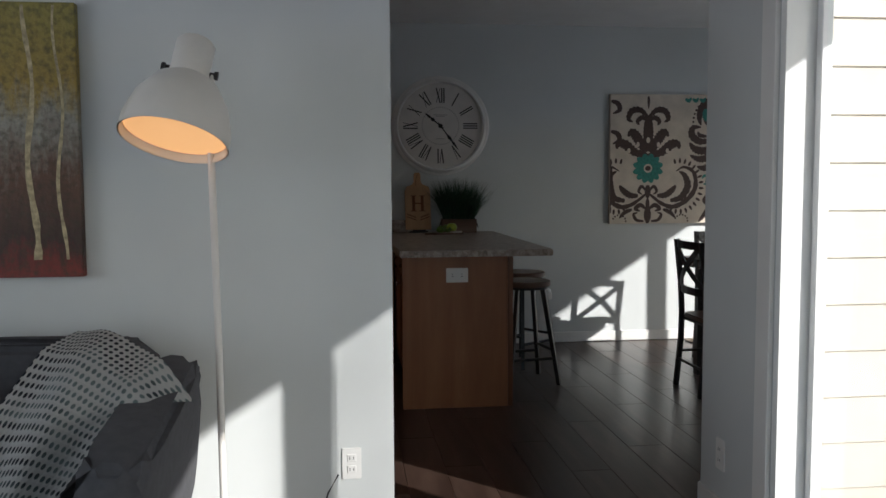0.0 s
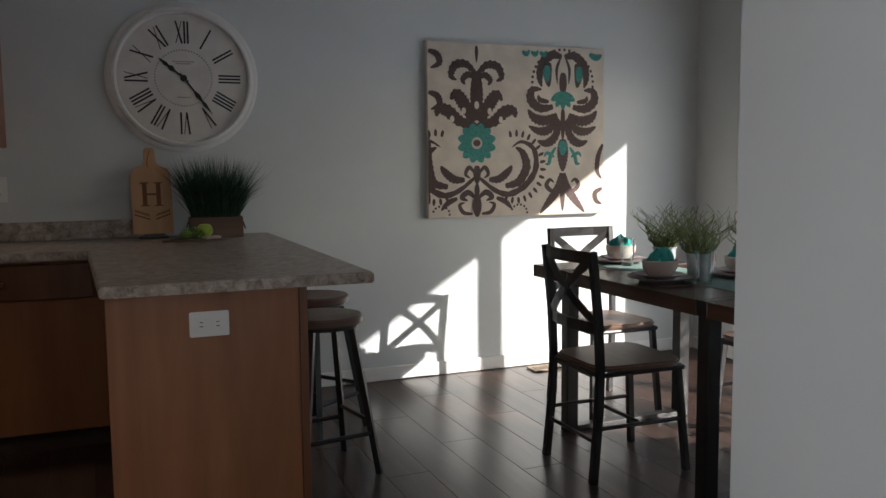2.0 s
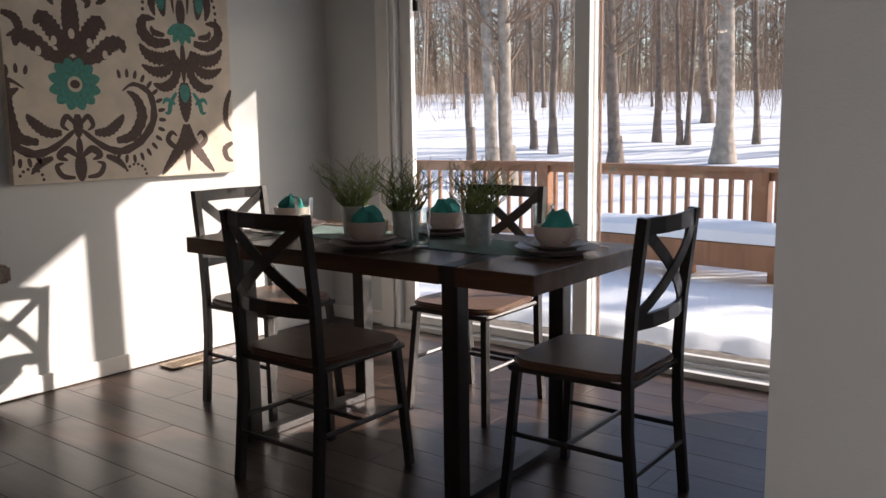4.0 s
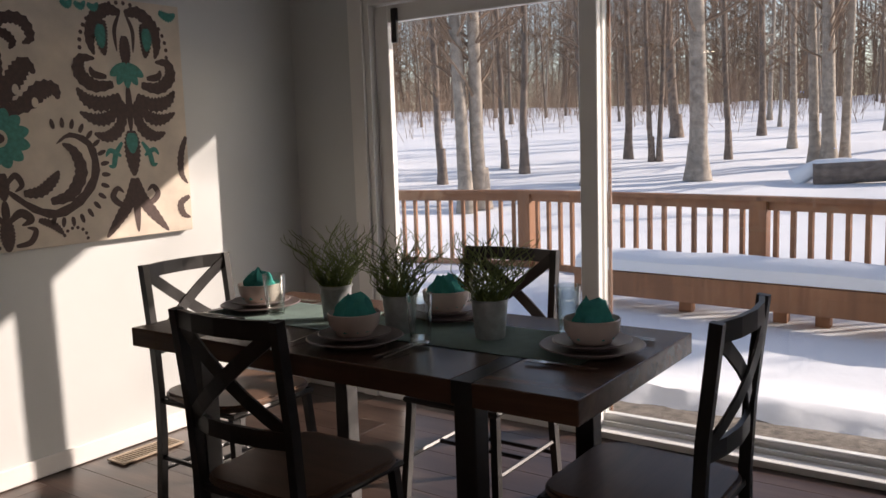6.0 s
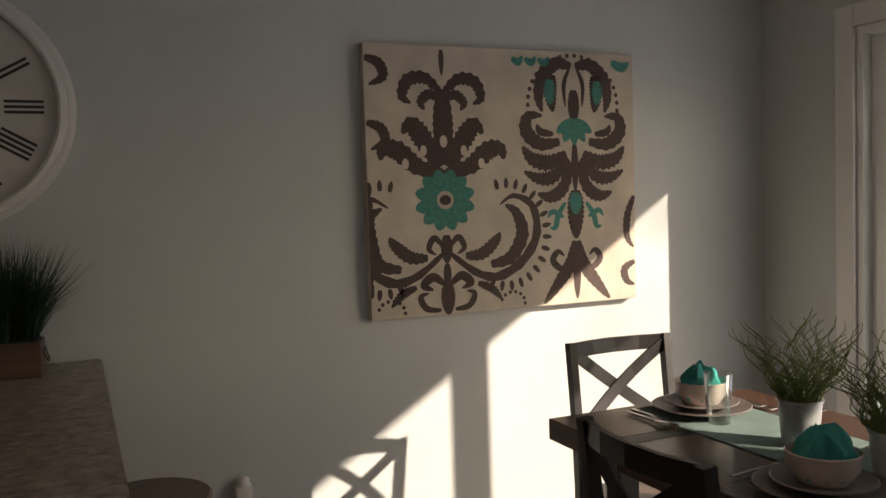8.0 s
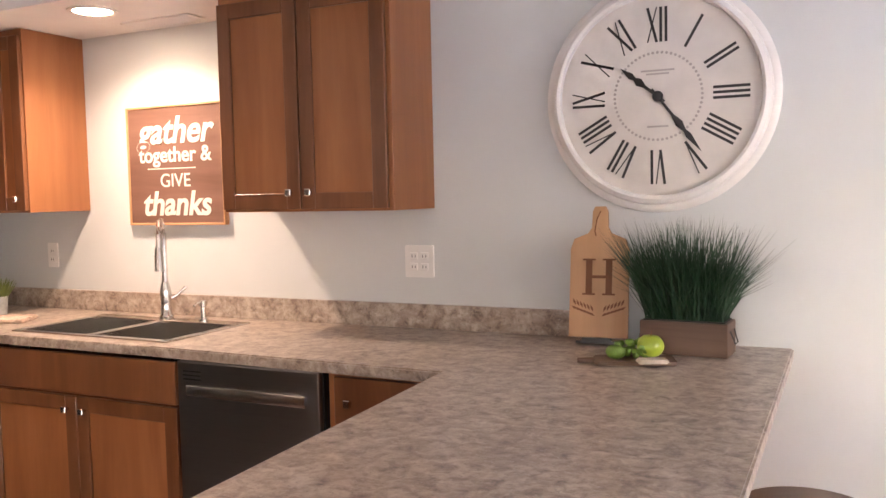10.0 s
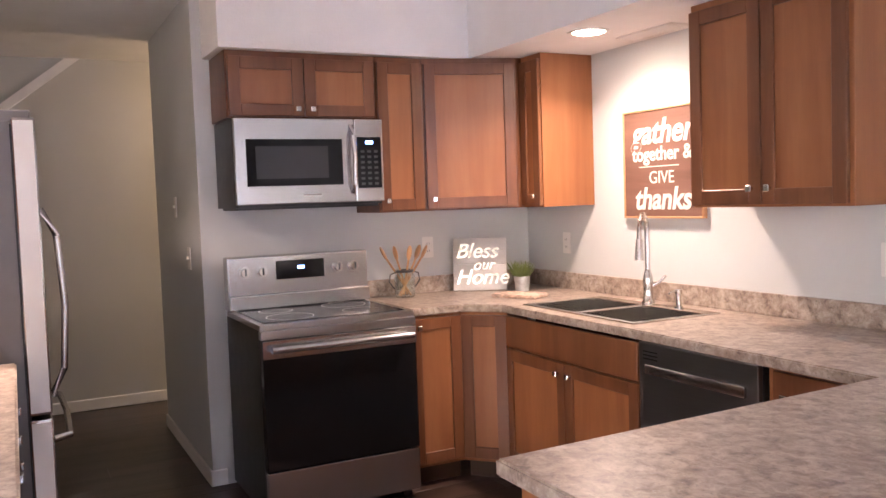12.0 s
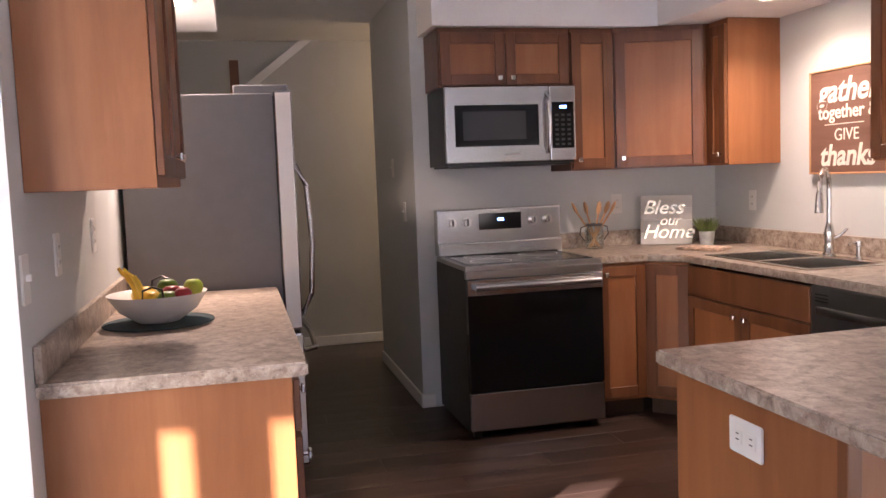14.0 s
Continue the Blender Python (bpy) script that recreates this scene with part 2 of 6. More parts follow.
def box(bm, x0, x1, y0, y1, z0, z1, bevel=0.0, seg=2):
    a = bmesh.new()
    bmesh.ops.create_cube(a, size=1, matrix=Matrix.Translation(((x0 + x1) / 2, (y0 + y1) / 2, (z0 + z1) / 2)) @ Matrix.Diagonal((abs(x1 - x0), abs(y1 - y0), abs(z1 - z0), 1)))
    if bevel:
        bmesh.ops.bevel(a, geom=a.edges[:], offset=bevel, segments=seg, affect='EDGES', profile=0.6)
    merge(bm, a)
    return bm

def merge(bm, a, m=None):
    if m:
        bmesh.ops.transform(a, matrix=m, verts=a.verts)
    me = bpy.data.meshes.new("tmp")
    a.to_mesh(me)
    a.free()
    bm.from_mesh(me)
    bpy.data.meshes.remove(me)

def B(*args, **kw):
    return box(bmesh.new(), *args, **kw)

def tube(bm, pts, r, seg=8, r1=None, caps=True):
    """A round bar along points, tapering from r to r1."""
    pts = [Vector(p) for p in pts]
    rings = []
    for i, p in enumerate(pts):
        d = (pts[min(i + 1, len(pts) - 1)] - pts[max(i - 1, 0)]).normalized()
        u = d.cross(Vector((0, 0, 1)) if abs(d.z) < 0.9 else Vector((1, 0, 0))).normalized()
        w = d.cross(u)
        k = r if r1 is None else r + (r1 - r) * i / (len(pts) - 1)
        rings.append([bm.verts.new(p + (u * math.cos(a) + w * math.sin(a)) * k) for a in [2 * math.pi * j / seg for j in range(seg)]])
    for a, b in zip(rings, rings[1:]):
        for j in range(seg):
            bm.faces.new((a[j], a[(j + 1) % seg], b[(j + 1) % seg], b[j]))
    if caps:
        bm.faces.new(rings[0][::-1]); bm.faces.new(rings[-1])
    return bm

def strip(bm, pts, width, thick, side):
    """A flat bar along points: width along the vector side, thick across it."""
    pts, side = [Vector(p) for p in pts], Vector(side).normalized()
    rings = []
    for i, p in enumerate(pts):
        d = (pts[min(i + 1, len(pts) - 1)] - pts[max(i - 1, 0)]).normalized()
        n = d.cross(side).normalized()
        s = n.cross(d).normalized()
        rings.append([bm.verts.new(p + s * a * width / 2 + n * b * thick / 2) for a, b in ((-1, -1), (1, -1), (1, 1), (-1, 1))])
    for a, b in zip(rings, rings[1:]):
        for j in range(4):
            bm.faces.new((a[j], a[(j + 1) % 4], b[(j + 1) % 4], b[j]))
    bm.faces.new(rings[0][::-1]); bm.faces.new(rings[-1])
    return bm

def lathe(bm, profile, seg=32, c=(0, 0, 0)):
    """A turned shape from (radius, height) points; a radius of 0 closes it."""
    c = Vector(c)
    rings = []
    for r, z in profile:
        if r < 1e-5:
            rings.append([bm.verts.new(c + Vector((0, 0, z)))])
        else:
            rings.append([bm.verts.new(c + Vector((r * math.cos(2 * math.pi * j / seg), r * math.sin(2 * math.pi * j / seg), z))) for j in range(seg)])
    for a, b in zip(rings, rings[1:]):
        for j in range(seg):
            k = (j + 1) % seg
            if len(a) == 1 and len(b) > 1:
                bm.faces.new((a[0], b[k], b[j]))
            elif len(b) == 1 and len(a) > 1:
                bm.faces.new((a[j], a[k], b[0]))
            elif len(a) > 1:
                bm.faces.new((a[j], a[k], b[k], b[j]))
    return bm

def prism(bm, outline, z0, z1, bevel=0.0):
    """A flat plate with the given outline in x and y."""
    a = bmesh.new()
    lo = [a.verts.new((x, y, z0)) for x, y in outline]
    hi = [a.verts.new((x, y, z1)) for x, y in outline]
    a.faces.new(lo[::-1]); a.faces.new(hi)
    for i in range(len(lo)):
        j = (i + 1) % len(lo)
        a.faces.new((lo[i], lo[j], hi[j], hi[i]))
    if bevel:
        bmesh.ops.recalc_face_normals(a, faces=a.faces)
        bmesh.ops.bevel(a, geom=[e for e in a.edges if abs(e.verts[0].co.z - e.verts[1].co.z) < 1e-6], offset=bevel, segments=2, affect='EDGES')
    merge(bm, a)
    return bm

def rounded(w, h, r, seg=5):
    pts = []
    for cx, cy, a0 in ((w / 2 - r, h / 2 - r, 0), (-w / 2 + r, h / 2 - r, 90), (-w / 2 + r, -h / 2 + r, 180), (w / 2 - r, -h / 2 + r, 270)):
        for i in range(seg + 1):
            a = radians(a0 + 90 * i / seg)
            pts.append((cx + r * math.cos(a), cy + r * math.sin(a)))
    return pts

def lettering(name, body, size, material, parent, m, label="", extrude=0.0008, spacing=1.0, shear=0.0, bold=0.0):
    cu = bpy.data.curves.new(name, 'FONT')
    cu.body, cu.size, cu.extrude, cu.align_x, cu.align_y = body, size, extrude, 'CENTER', 'CENTER'
    cu.space_character, cu.shear, cu.offset = spacing, shear, bold
    tmp = bpy.data.objects.new("tmp_text", cu)
    scene.collection.objects.link(tmp)
    bpy.context.view_layer.update()
    me = bpy.data.meshes.new_from_object(tmp.evaluated_get(bpy.context.evaluated_depsgraph_get()))
    bpy.data.objects.remove(tmp)
    me.name = name
    me.transform(m)
    me.materials.clear(); me.materials.append(material)
    ob = new(name, me)
    ob.parent = parent
    return tagged(ob, label)

# ---- the shell: north wall y = 7.11, dining east wall x = 4.87, range wall x = -1.82 ----
N, E, W, CEIL = 7.11, 4.87, -1.82, 2.53
LS, LN = 3.50, 3.62            # faces of the wall between living room and kitchen
LE, DS = 2.19, 3.65            # living room east wall, dining room south wall (north face)
HX = -4.02                     # far wall of the hall
SILL = 0.0

def wall(name, boxes, label, material=M_WALL):
    bm = bmesh.new()
    for b in boxes:
        box(bm, *b)
    return solo(name, bm, material, label, "wall", kind="structure")

D0, D1, DTOP = 3.80, 6.60, 2.06          # patio door opening along y, and its top
V0, V1 = 0.15, 3.10                      # living room glazing along y
wall("wall_north", [(-5.6, E + 0.15, N, N + 0.15, -0.3, CEIL)], "grey painted north wall of kitchen and dining room")
wall("wall_east", [(E, E + 0.15, D1, N, -0.3, CEIL), (E, E + 0.15, 3.51, D0, -0.3, CEIL), (E, E + 0.15, D0, D1, DTOP, CEIL), (E, E + 0.15, D0, D1, -0.3, 0.0)], "grey painted east wall with the patio door")
wall("wall_dining_south", [(LE + 0.15, E, 3.51, DS, -0.3, CEIL)], "grey painted south wall of the dining room")
wall("wall_living_east", [(LE, LE + 0.15, V1, DS, -0.3, CEIL), (LE, LE + 0.15, -3.0, V0, -0.3, CEIL), (LE, LE + 0.15, V0, V1, DTOP, CEIL), (LE, LE + 0.15, V0, V1, -0.3, 0.0)], "grey painted living room east wall with a glazed opening")
wall("wall_living_north", [(-5.6, 0.952, LS, LN, 0, CEIL)], "grey painted wall between living room and kitchen")
# the west opening is unseen, cut only to house the fill lamp
wall("wall_living_west", [(-4.25, -4.1, -3.0, -1.0, 0, CEIL), (-4.25, -4.1, 2.4, LS, 0, CEIL), (-4.25, -4.1, -1.0, 2.4, 0, 0.5), (-4.25, -4.1, -1.0, 2.4, 2.2, CEIL)], "grey painted living room west wall with an added opening for light")
# unseen south opening, added so the sky lights the lamp wall
wall("wall_living_south", [(-4.25, -2.4, -3.15, -3.0, 0, CEIL), (1.6, LE + 0.15, -3.15, -3.0, 0, CEIL), (-2.4, 1.6, -3.15, -3.0, 0, 0.5), (-2.4, 1.6, -3.15, -3.0, 2.2, CEIL)], "grey painted living room south wall with an added opening for sky light")
wall("wall_range", [(W - 0.12, W, 5.14, N, 0, CEIL)], "grey painted wall behind the range")
wall("wall_hall_north", [(-3.22, W - 0.12, 5.14, 5.26, 0, CEIL)], "grey painted hall wall with switches")
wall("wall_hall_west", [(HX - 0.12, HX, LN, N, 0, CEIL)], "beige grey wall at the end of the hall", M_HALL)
solo("ceiling", B(-5.6, E + 0.15, 3.5, N + 0.15, CEIL, CEIL + 0.2), M_CEIL, "white textured ceiling over kitchen and dining room", "ceiling", kind="structure")
solo("ceiling_living", B(-4.25, LE + 0.15, -3.15, 3.5, CEIL, CEIL + 0.2), M_CEIL, "white textured living room ceiling", "ceiling", kind="structure")
# eaves shade the tops of the glazing
solo("roof_eave_dining", B(E + 0.151, E + 1.05, 2.45, N + 0.6, 2.44, 2.62), M_VINYL, "white boxed roof eave over the patio door", "eave", kind="structure")
solo("roof_eave_living", B(LE + 0.151, LE + 1.1, -3.2, 2.44, 2.335, 2.56), M_VINYL, "white boxed roof eave over the living room glazing", "eave", kind="structure")

# soffits over the cabinets
solo("soffit_range", B(W, -1.44, 5.19, 6.52, 2.19, CEIL), M_CEIL, "white boxed soffit above the range cabinets", "soffit", kind="structure")
solo("soffit_sink", B(W, 0.70, 6.52, N, 2.19, CEIL), M_CEIL, "white boxed soffit above the sink with a recessed lamp", "soffit", kind="structure")
solo("soffit_fridge", B(-1.66, 0.86, LN, 4.07, 2.19, CEIL), M_CEIL, "white boxed soffit above the refrigerator", "soffit", kind="structure")

# baseboards
def baseboard(x0, x1, y0, y1):
    solo("baseboard", B(x0, x1, y0, y1, 0.002, 0.085, bevel=0.005, seg=1), M_TRIM, "white painted wooden baseboard along the wall", "baseboard", kind="structure")
baseboard(1.73, E, N - 0.014, N)
baseboard(E - 0.014, E, D1 + 0.09, N - 0.015)
baseboard(E - 0.014, E, DS, D0 - 0.09)
baseboard(LE, E - 0.015, DS, DS + 0.014)
baseboard(LE - 0.014, LE, V1 + 0.08, DS)
baseboard(-3.22, W - 0.01, 5.126, 5.14)
baseboard(W - 0.004, W + 0.014, 5.126, 5.215)
baseboard(HX, HX + 0.014, LN, N)
baseboard(-4.1, 0.952, LS - 0.014, LS)
baseboard(0.952, 0.966, LS - 0.014, LN)


# ---- glazed doors ----
def slider(name, label, x, y0, y1, top, panels, s=0.085, posts=()):
    """A white vinyl sliding door in an opening of a wall whose inner face is at x; panels: (y0, y1, depth)."""
    root = thing(name, label, "door", kind="structure")
    part("casing", box(box(box(bmesh.new(), x - 0.018, x, y1, y1 + 0.09, 0.0, top + 0.09, bevel=0.004), x - 0.018, x, y0 - 0.09, y0, 0.0, top + 0.09, bevel=0.004), x - 0.018, x, y0, y1, top, top + 0.09, bevel=0.004), M_TRIM, root)
    fr = bmesh.new()
    box(fr, x, x + 0.16, y1 - 0.035, y1, 0.0, top, bevel=0.003)
    box(fr, x, x + 0.16, y0, y0 + 0.035, 0.0, top, bevel=0.003)
    box(fr, x, x + 0.16, y0 + 0.035, y1 - 0.035, top - 0.035, top, bevel=0.003)
    part("door_frame", fr, M_VINYL, root)
    part("threshold", box(box(bmesh.new(), x - 0.01, x + 0.17, y0 + 0.035, y1 - 0.035, 0.0, 0.03, bevel=0.004), x + 0.07, x + 0.085, y0 + 0.035, y1 - 0.035, 0.03, 0.05), M_VINYL, root, "cream vinyl threshold with a raised track")
    for a, b in posts:
        part("mullion", B(x + 0.098, x + 0.142, a, b, 0.03, top - 0.036, bevel=0.003), M_VINYL, root)
    for a, b, d in panels:
        bm = bmesh.new()
        z0, z1 = 0.035, top - 0.04
        for q in ((a, a + s, z0, z1), (b - s, b, z0, z1), (a + s, b - s, z0, z0 + 0.045), (a + s, b - s, z1 - s, z1)):
            box(bm, x + d, x + d + 0.04, q[0], q[1], q[2], q[3], bevel=0.004, seg=1)
        sash = part("sash", bm, M_VINYL, root)
        gl = part("pane", B(x + d + 0.017, x + d + 0.023, a + s, b - s, z0 + 0.045, z1 - s), M_GLASS, sash, "clear window glass")
        gl.visible_shadow = False
    return root

patio = slider("door_patio", "white vinyl sliding patio door with clear glass", E, D0, D1, DTOP, [(5.34, 6.56, 0.04), (3.84, 5.425, 0.10)])
part("latch", box(bmesh.new(), E + 0.02, E + 0.04, 6.405, 6.44, 1.83, 2.0, bevel=0.006), M_BLKPLAST, patio, "black plastic clip on the sash")
part("interlock", B(E + 0.143, E + 0.152, 5.325, 5.339, 0.05, 1.98), M_BURN, patio, "brown weatherstrip on the meeting stile")
# posts set by the sun stripes; the middle one is an added, unseen blocker
living = slider("door_living", "white vinyl glazed living room door with narrow stiles", LE, V0, V1, DTOP, [(2.58, 3.06, 0.10), (2.30, 2.475, 0.10), (1.80, 2.17, 0.10), (0.19, 1.70, 0.10)], 0.03, [(2.447, 2.60), (2.14, 2.328), (1.672, 1.828)])

# ---- outdoors ----
def ground_z(x, y):
    d = max(0.0, math.hypot(x - 3, y - 4) - 8)
    return -0.62 + 0.075 * min(d, 60) + 0.10 * noise.noise(Vector((x * 0.35, y * 0.35, 1))) + 0.03 * noise.noise(Vector((x * 1.3, y * 1.3, 4)))

def snow_ground():
    bm = bmesh.new()
    xs = [-400, -120, -40, -12, -6] + [-3 + i * 0.6 for i in range(100)] + [60, 75, 100, 180, 500]
    ys = [-400, -120, -60, -30] + [-24 + i * 0.7 for i in range(100)] + [50, 65, 90, 180, 500]
    g = [[bm.verts.new((x, y, ground_z(x, y))) for y in ys] for x in xs]
    for i in range(len(xs) - 1):
        for j in range(len(ys) - 1):
            bm.faces.new((g[i][j], g[i + 1][j], g[i + 1][j + 1], g[i][j + 1]))
    return bm
solo("ground", snow_ground(), M_SNOW, "snow-covered ground rising gently into the woods", "snow", kind="structure", smooth=True)

DECK_Z = -0.20
solo("deck_floor", B(E + 0.16, 10.2, 3.0, 10.4, DECK_Z - 0.12, DECK_Z), M_DECK, "cedar deck boards buried under snow", "deck", kind="structure")

def snow_sheet(x0, x1, y0, y1, step, fz):
    bm = bmesh.new()
    nx, ny = int((x1 - x0) / step), int((y1 - y0) / step)
    g = [[bm.verts.new((x0 + (x1 - x0) * i / nx, y0 + (y1 - y0) * j / ny, fz(x0 + (x1 - x0) * i / nx, y0 + (y1 - y0) * j / ny))) for j in range(ny + 1)] for i in range(nx + 1)]
    for i in range(nx):
        for j in range(ny):
            bm.faces.new((g[i][j], g[i + 1][j], g[i + 1][j + 1], g[i][j + 1]))
    return bm

def apron(x):
    return -0.04 - 0.16 * max(0.0, min(1.0, (x - 5.45) / 1.1))

def deck_snow(x, y):
    edge = 5.50 + 0.10 * noise.noise(Vector((y * 1.7, 0.3, 0))) + 0.05 * noise.noise(Vector((y * 6, 1.3, 0)))
    k = max(0.0, min(1.0, (x - edge) / 0.14))
    return apron(x) - 0.03 + k * (0.13 + 0.02 * noise.noise(Vector((x * 1.2, y * 1.2, 0))) + 0.008 * noise.noise(Vector((x * 6, y * 6, 2))))
solo("deck_snow", snow_sheet(5.05, 10.15, 3.05, 10.35, 0.07, deck_snow), M_SNOW, "smooth layer of snow on the deck", "snow", kind="structure", smooth=True)
solo("door_apron", snow_sheet(E + 0.165, 6.0, 3.1, 8.0, 0.06, lambda x, y: apron(x) + 0.012 + 0.008 * noise.noise(Vector((x * 9, y * 9, 0)))), M_GRAVEL, "bare wet gravel strip outside the patio door", "gravel", kind="structure", smooth=True)

RAILS = [((9.45, 10.3), (9.74, 8.44)), ((9.74, 8.44), (9.145, 5.76)), ((9.145, 5.76), (8.45, 3.2))]
RT = 0.75
railing = thing("deck_railing", "reddish cedar deck railing with square balusters", "railing", kind="")
for (ax, ay), (bx, by) in RAILS:
    a, b = Vector((ax, ay, 0)), Vector((bx, by, 0))
    d = (b - a); L = d.length; d.normalize()
    side = Vector((-d.y, d.x, 0))
    part("top_rail", strip(bmesh.new(), [a + Vector((0, 0, RT)), b + Vector((0, 0, RT))], 0.14, 0.04, side), M_DECK, railing)
    part("upper_rail", strip(bmesh.new(), [a + Vector((0, 0, RT - 0.06)), b + Vector((0, 0, RT - 0.06))], 0.04, 0.08, side), M_DECK, railing)
    part("lower_rail", strip(bmesh.new(), [a + Vector((0, 0, DECK_Z + 0.13)), b + Vector((0, 0, DECK_Z + 0.13))], 0.04, 0.08, side), M_DECK, railing)
    k = int(L / 0.155)
    for i in range(1, k):
        p = a + d * (L * i / k)
        part("baluster", strip(bmesh.new(), [p + Vector((0, 0, DECK_Z + 0.05)), p + Vector((0, 0, RT - 0.02))], 0.038, 0.038, side), M_DECK, railing)
for px, py in ((9.45, 10.3), (9.74, 8.44), (9.145, 5.76), (8.45, 3.2)):
    part("post", box(bmesh.new(), px - 0.075, px + 0.075, py - 0.075, py + 0.075, DECK_Z - 0.1, RT - 0.015, bevel=0.006), M_DECK, railing)

def bench():
    root = thing("deck_bench", "cedar deck bench along the railing heaped with snow", "bench")
    pts = [(8.03, 7.0), (7.84, 5.2), (7.62, 3.2)]
    for (ax, ay), (bx, by) in zip(pts, pts[1:]):
        a, b = Vector((ax, ay, 0.21)), Vector((bx, by, 0.21))
        d = (b - a).normalized()
        side = Vector((-d.y, d.x, 0))
        if side.x < 0:
            side.negate()
        part("fascia", strip(bmesh.new(), [a - Vector((0, 0, 0.09)), b - Vector((0, 0, 0.09))], 0.04, 0.2, side), M_DECK, root)
        part("seat", strip(bmesh.new(), [a + side * 0.24, b + side * 0.24], 0.46, 0.04, side), M_DECK, root)
        for f in (0.08, 0.5, 0.92):
            p = a.lerp(b, f) + side * 0.25
            part("leg", box(bmesh.new(), p.x - 0.05, p.x + 0.05, p.y - 0.05, p.y + 0.05, DECK_Z, 0.19), M_DECK, root)
        bm = bmesh.new()
        k, rings = 40, []
        for i in range(k + 1):
            p = a.lerp(b, i / k)
            h = 0.15 + 0.04 * noise.noise(Vector((p.x * 1.5, p.y * 1.5, 3)))
            rings.append([bm.verts.new(p + side * (0.46 * (0.5 - 0.52 * math.cos(math.pi * q / 8))) + Vector((0, 0, 0.02 + h * math.sin(math.pi * q / 8) ** 0.6))) for q in range(9)])
        for r0, r1 in zip(rings, rings[1:]):
            for q in range(8):
                bm.faces.new((r0[q], r0[q + 1], r1[q + 1], r1[q]))
        part("snow_cap", bm, M_SNOW, root, "rounded heap of white snow", smooth=True)
bench()

def tree_mesh(seed, height, r, boughs):
    """A bare winter tree: leaning tapered trunk, limbs and twigs."""
    rnd = random.Random(seed)
    trunk, limbs = bmesh.new(), bmesh.new()
    lean = Vector((rnd.uniform(-0.06, 0.06), rnd.uniform(-0.06, 0.06), 1))
    pts, p = [], Vector((0, 0, -0.4))
    for i in range(9):
        pts.append(p.copy())
        p = p + (lean + Vector((rnd.uniform(-0.03, 0.03), rnd.uniform(-0.03, 0.03), 0))) * height / 8
    tube(trunk, [pts[0] + Vector((0, 0, 0.15))] + pts[1:], r, 10, r * 0.25)
    lathe(trunk, [(r * 1.5, 0.0), (r * 1.15, 0.45), (r * 0.96, 0.9)], 10)
    for _ in range(boughs):
        f = rnd.uniform(0.18, 1.0) * 7.9
        i = int(f)
        q = pts[i].lerp(pts[i + 1], f - i)
        a, up = rnd.uniform(0, 6.28), rnd.uniform(0.3, 1.1)
        dirn = Vector((math.cos(a), math.sin(a), up)).normalized()
        L = rnd.uniform(0.8, 2.8) * (1.25 - f / 9)
        way, c = [q], q
        for s in range(4):
            dirn = (dirn + Vector((rnd.uniform(-.25, .25), rnd.uniform(-.25, .25), rnd.uniform(-.1, .25)))).normalized()
            c = c + dirn * L / 4
            way.append(c)
        tube(limbs, way, max(0.008, r * 0.22 * (1.1 - f / 10)), 4, 0.004, False)
        for w in way[1:]:
            for _k in range(3):
                t = Vector((rnd.uniform(-1, 1), rnd.uniform(-1, 1), rnd.uniform(-0.1, 1))).normalized()
                tube(limbs, [w, w + t * rnd.uniform(0.25, 0.7) * (0.5 + L / 4)], 0.006, 3, 0.002, False)
    return trunk, limbs

TREES = []
for s in range(6):
    tr, li = tree_mesh(40 + s, 13 + s, (0.10, 0.13, 0.17, 0.20, 0.24, 0.15)[s], 60)
    bark = (M_BARK, M_BARK, M_BARKL, M_BARK, M_BARKL, M_BARKL)[s]
    TREES.append((finish("trunk", tr, bark, True), finish("limbs", li, M_TWIG)))

def tree(x, y, kind, turn=0, k=1.0):
    root = thing("tree", "tall bare winter tree with grey trunk standing in snow", "tree", pose(x, y, ground_z(x, y), 0, 0, turn), "winter trees in the woods")
    root.scale = (k, k, k)
    for nm, me in (("trunk", TREES[kind][0]), ("limbs", TREES[kind][1])):
        o = new(nm, me)
        o.parent = root
        if nm == "limbs":
            tagged(o, kind="stuff")
    return root

_rnd = random.Random(5)
def along(px_angle, d):
    """A place at a bearing (degrees from +y towards +x) and distance from the dining room."""
    return 1.67 + d * math.sin(radians(px_angle)), 3.8 + d * math.cos(radians(px_angle))
for bearing, d, k, s in ((56.1, 17.0, 5, 0.95), (57.2, 17.4, 2, 0.95), (71.5, 20.5, 4, 0.95), (54.6, 21, 0, 1), (60.2, 23, 0, 1.1), (58.9, 24, 0, 0.9), (64.5, 20.0, 3, 0.8),
                         (67.1, 26, 1, 0.9), (68.6, 25, 0, 0.8), (69.1, 25, 0, 0.8), (70.2, 34, 3, 1.0), (73.4, 25, 0, 0.9), (75.4, 33, 1, 1.0), (77.2, 28, 2, 0.7),
                         (79.3, 23, 4, 0.75), (78.5, 23.6, 5, 0.9), (80.2, 23.8, 5, 0.8), (82.6, 34, 2, 1), (48.0, 21, 1, 1.0), (44.6, 19, 0, 1.1), (41.0, 25, 3, 0.8), (83.5, 22, 2, 1.2), (86.5, 28, 3, 1.1), (90.0, 24, 1, 1.2)):
    x, y = along(bearing, d)
    tree(x, y, k, _rnd.uniform(0, 360), s)
for _i in range(120):
    b, d = _rnd.uniform(30, 100), 34 + 46 * _rnd.random() ** 0.7
    x, y = along(b, d)
    tree(x, y, _rnd.choice((0, 0, 0, 1, 1, 5)), _rnd.uniform(0, 360), _rnd.uniform(0.5, 0.8))
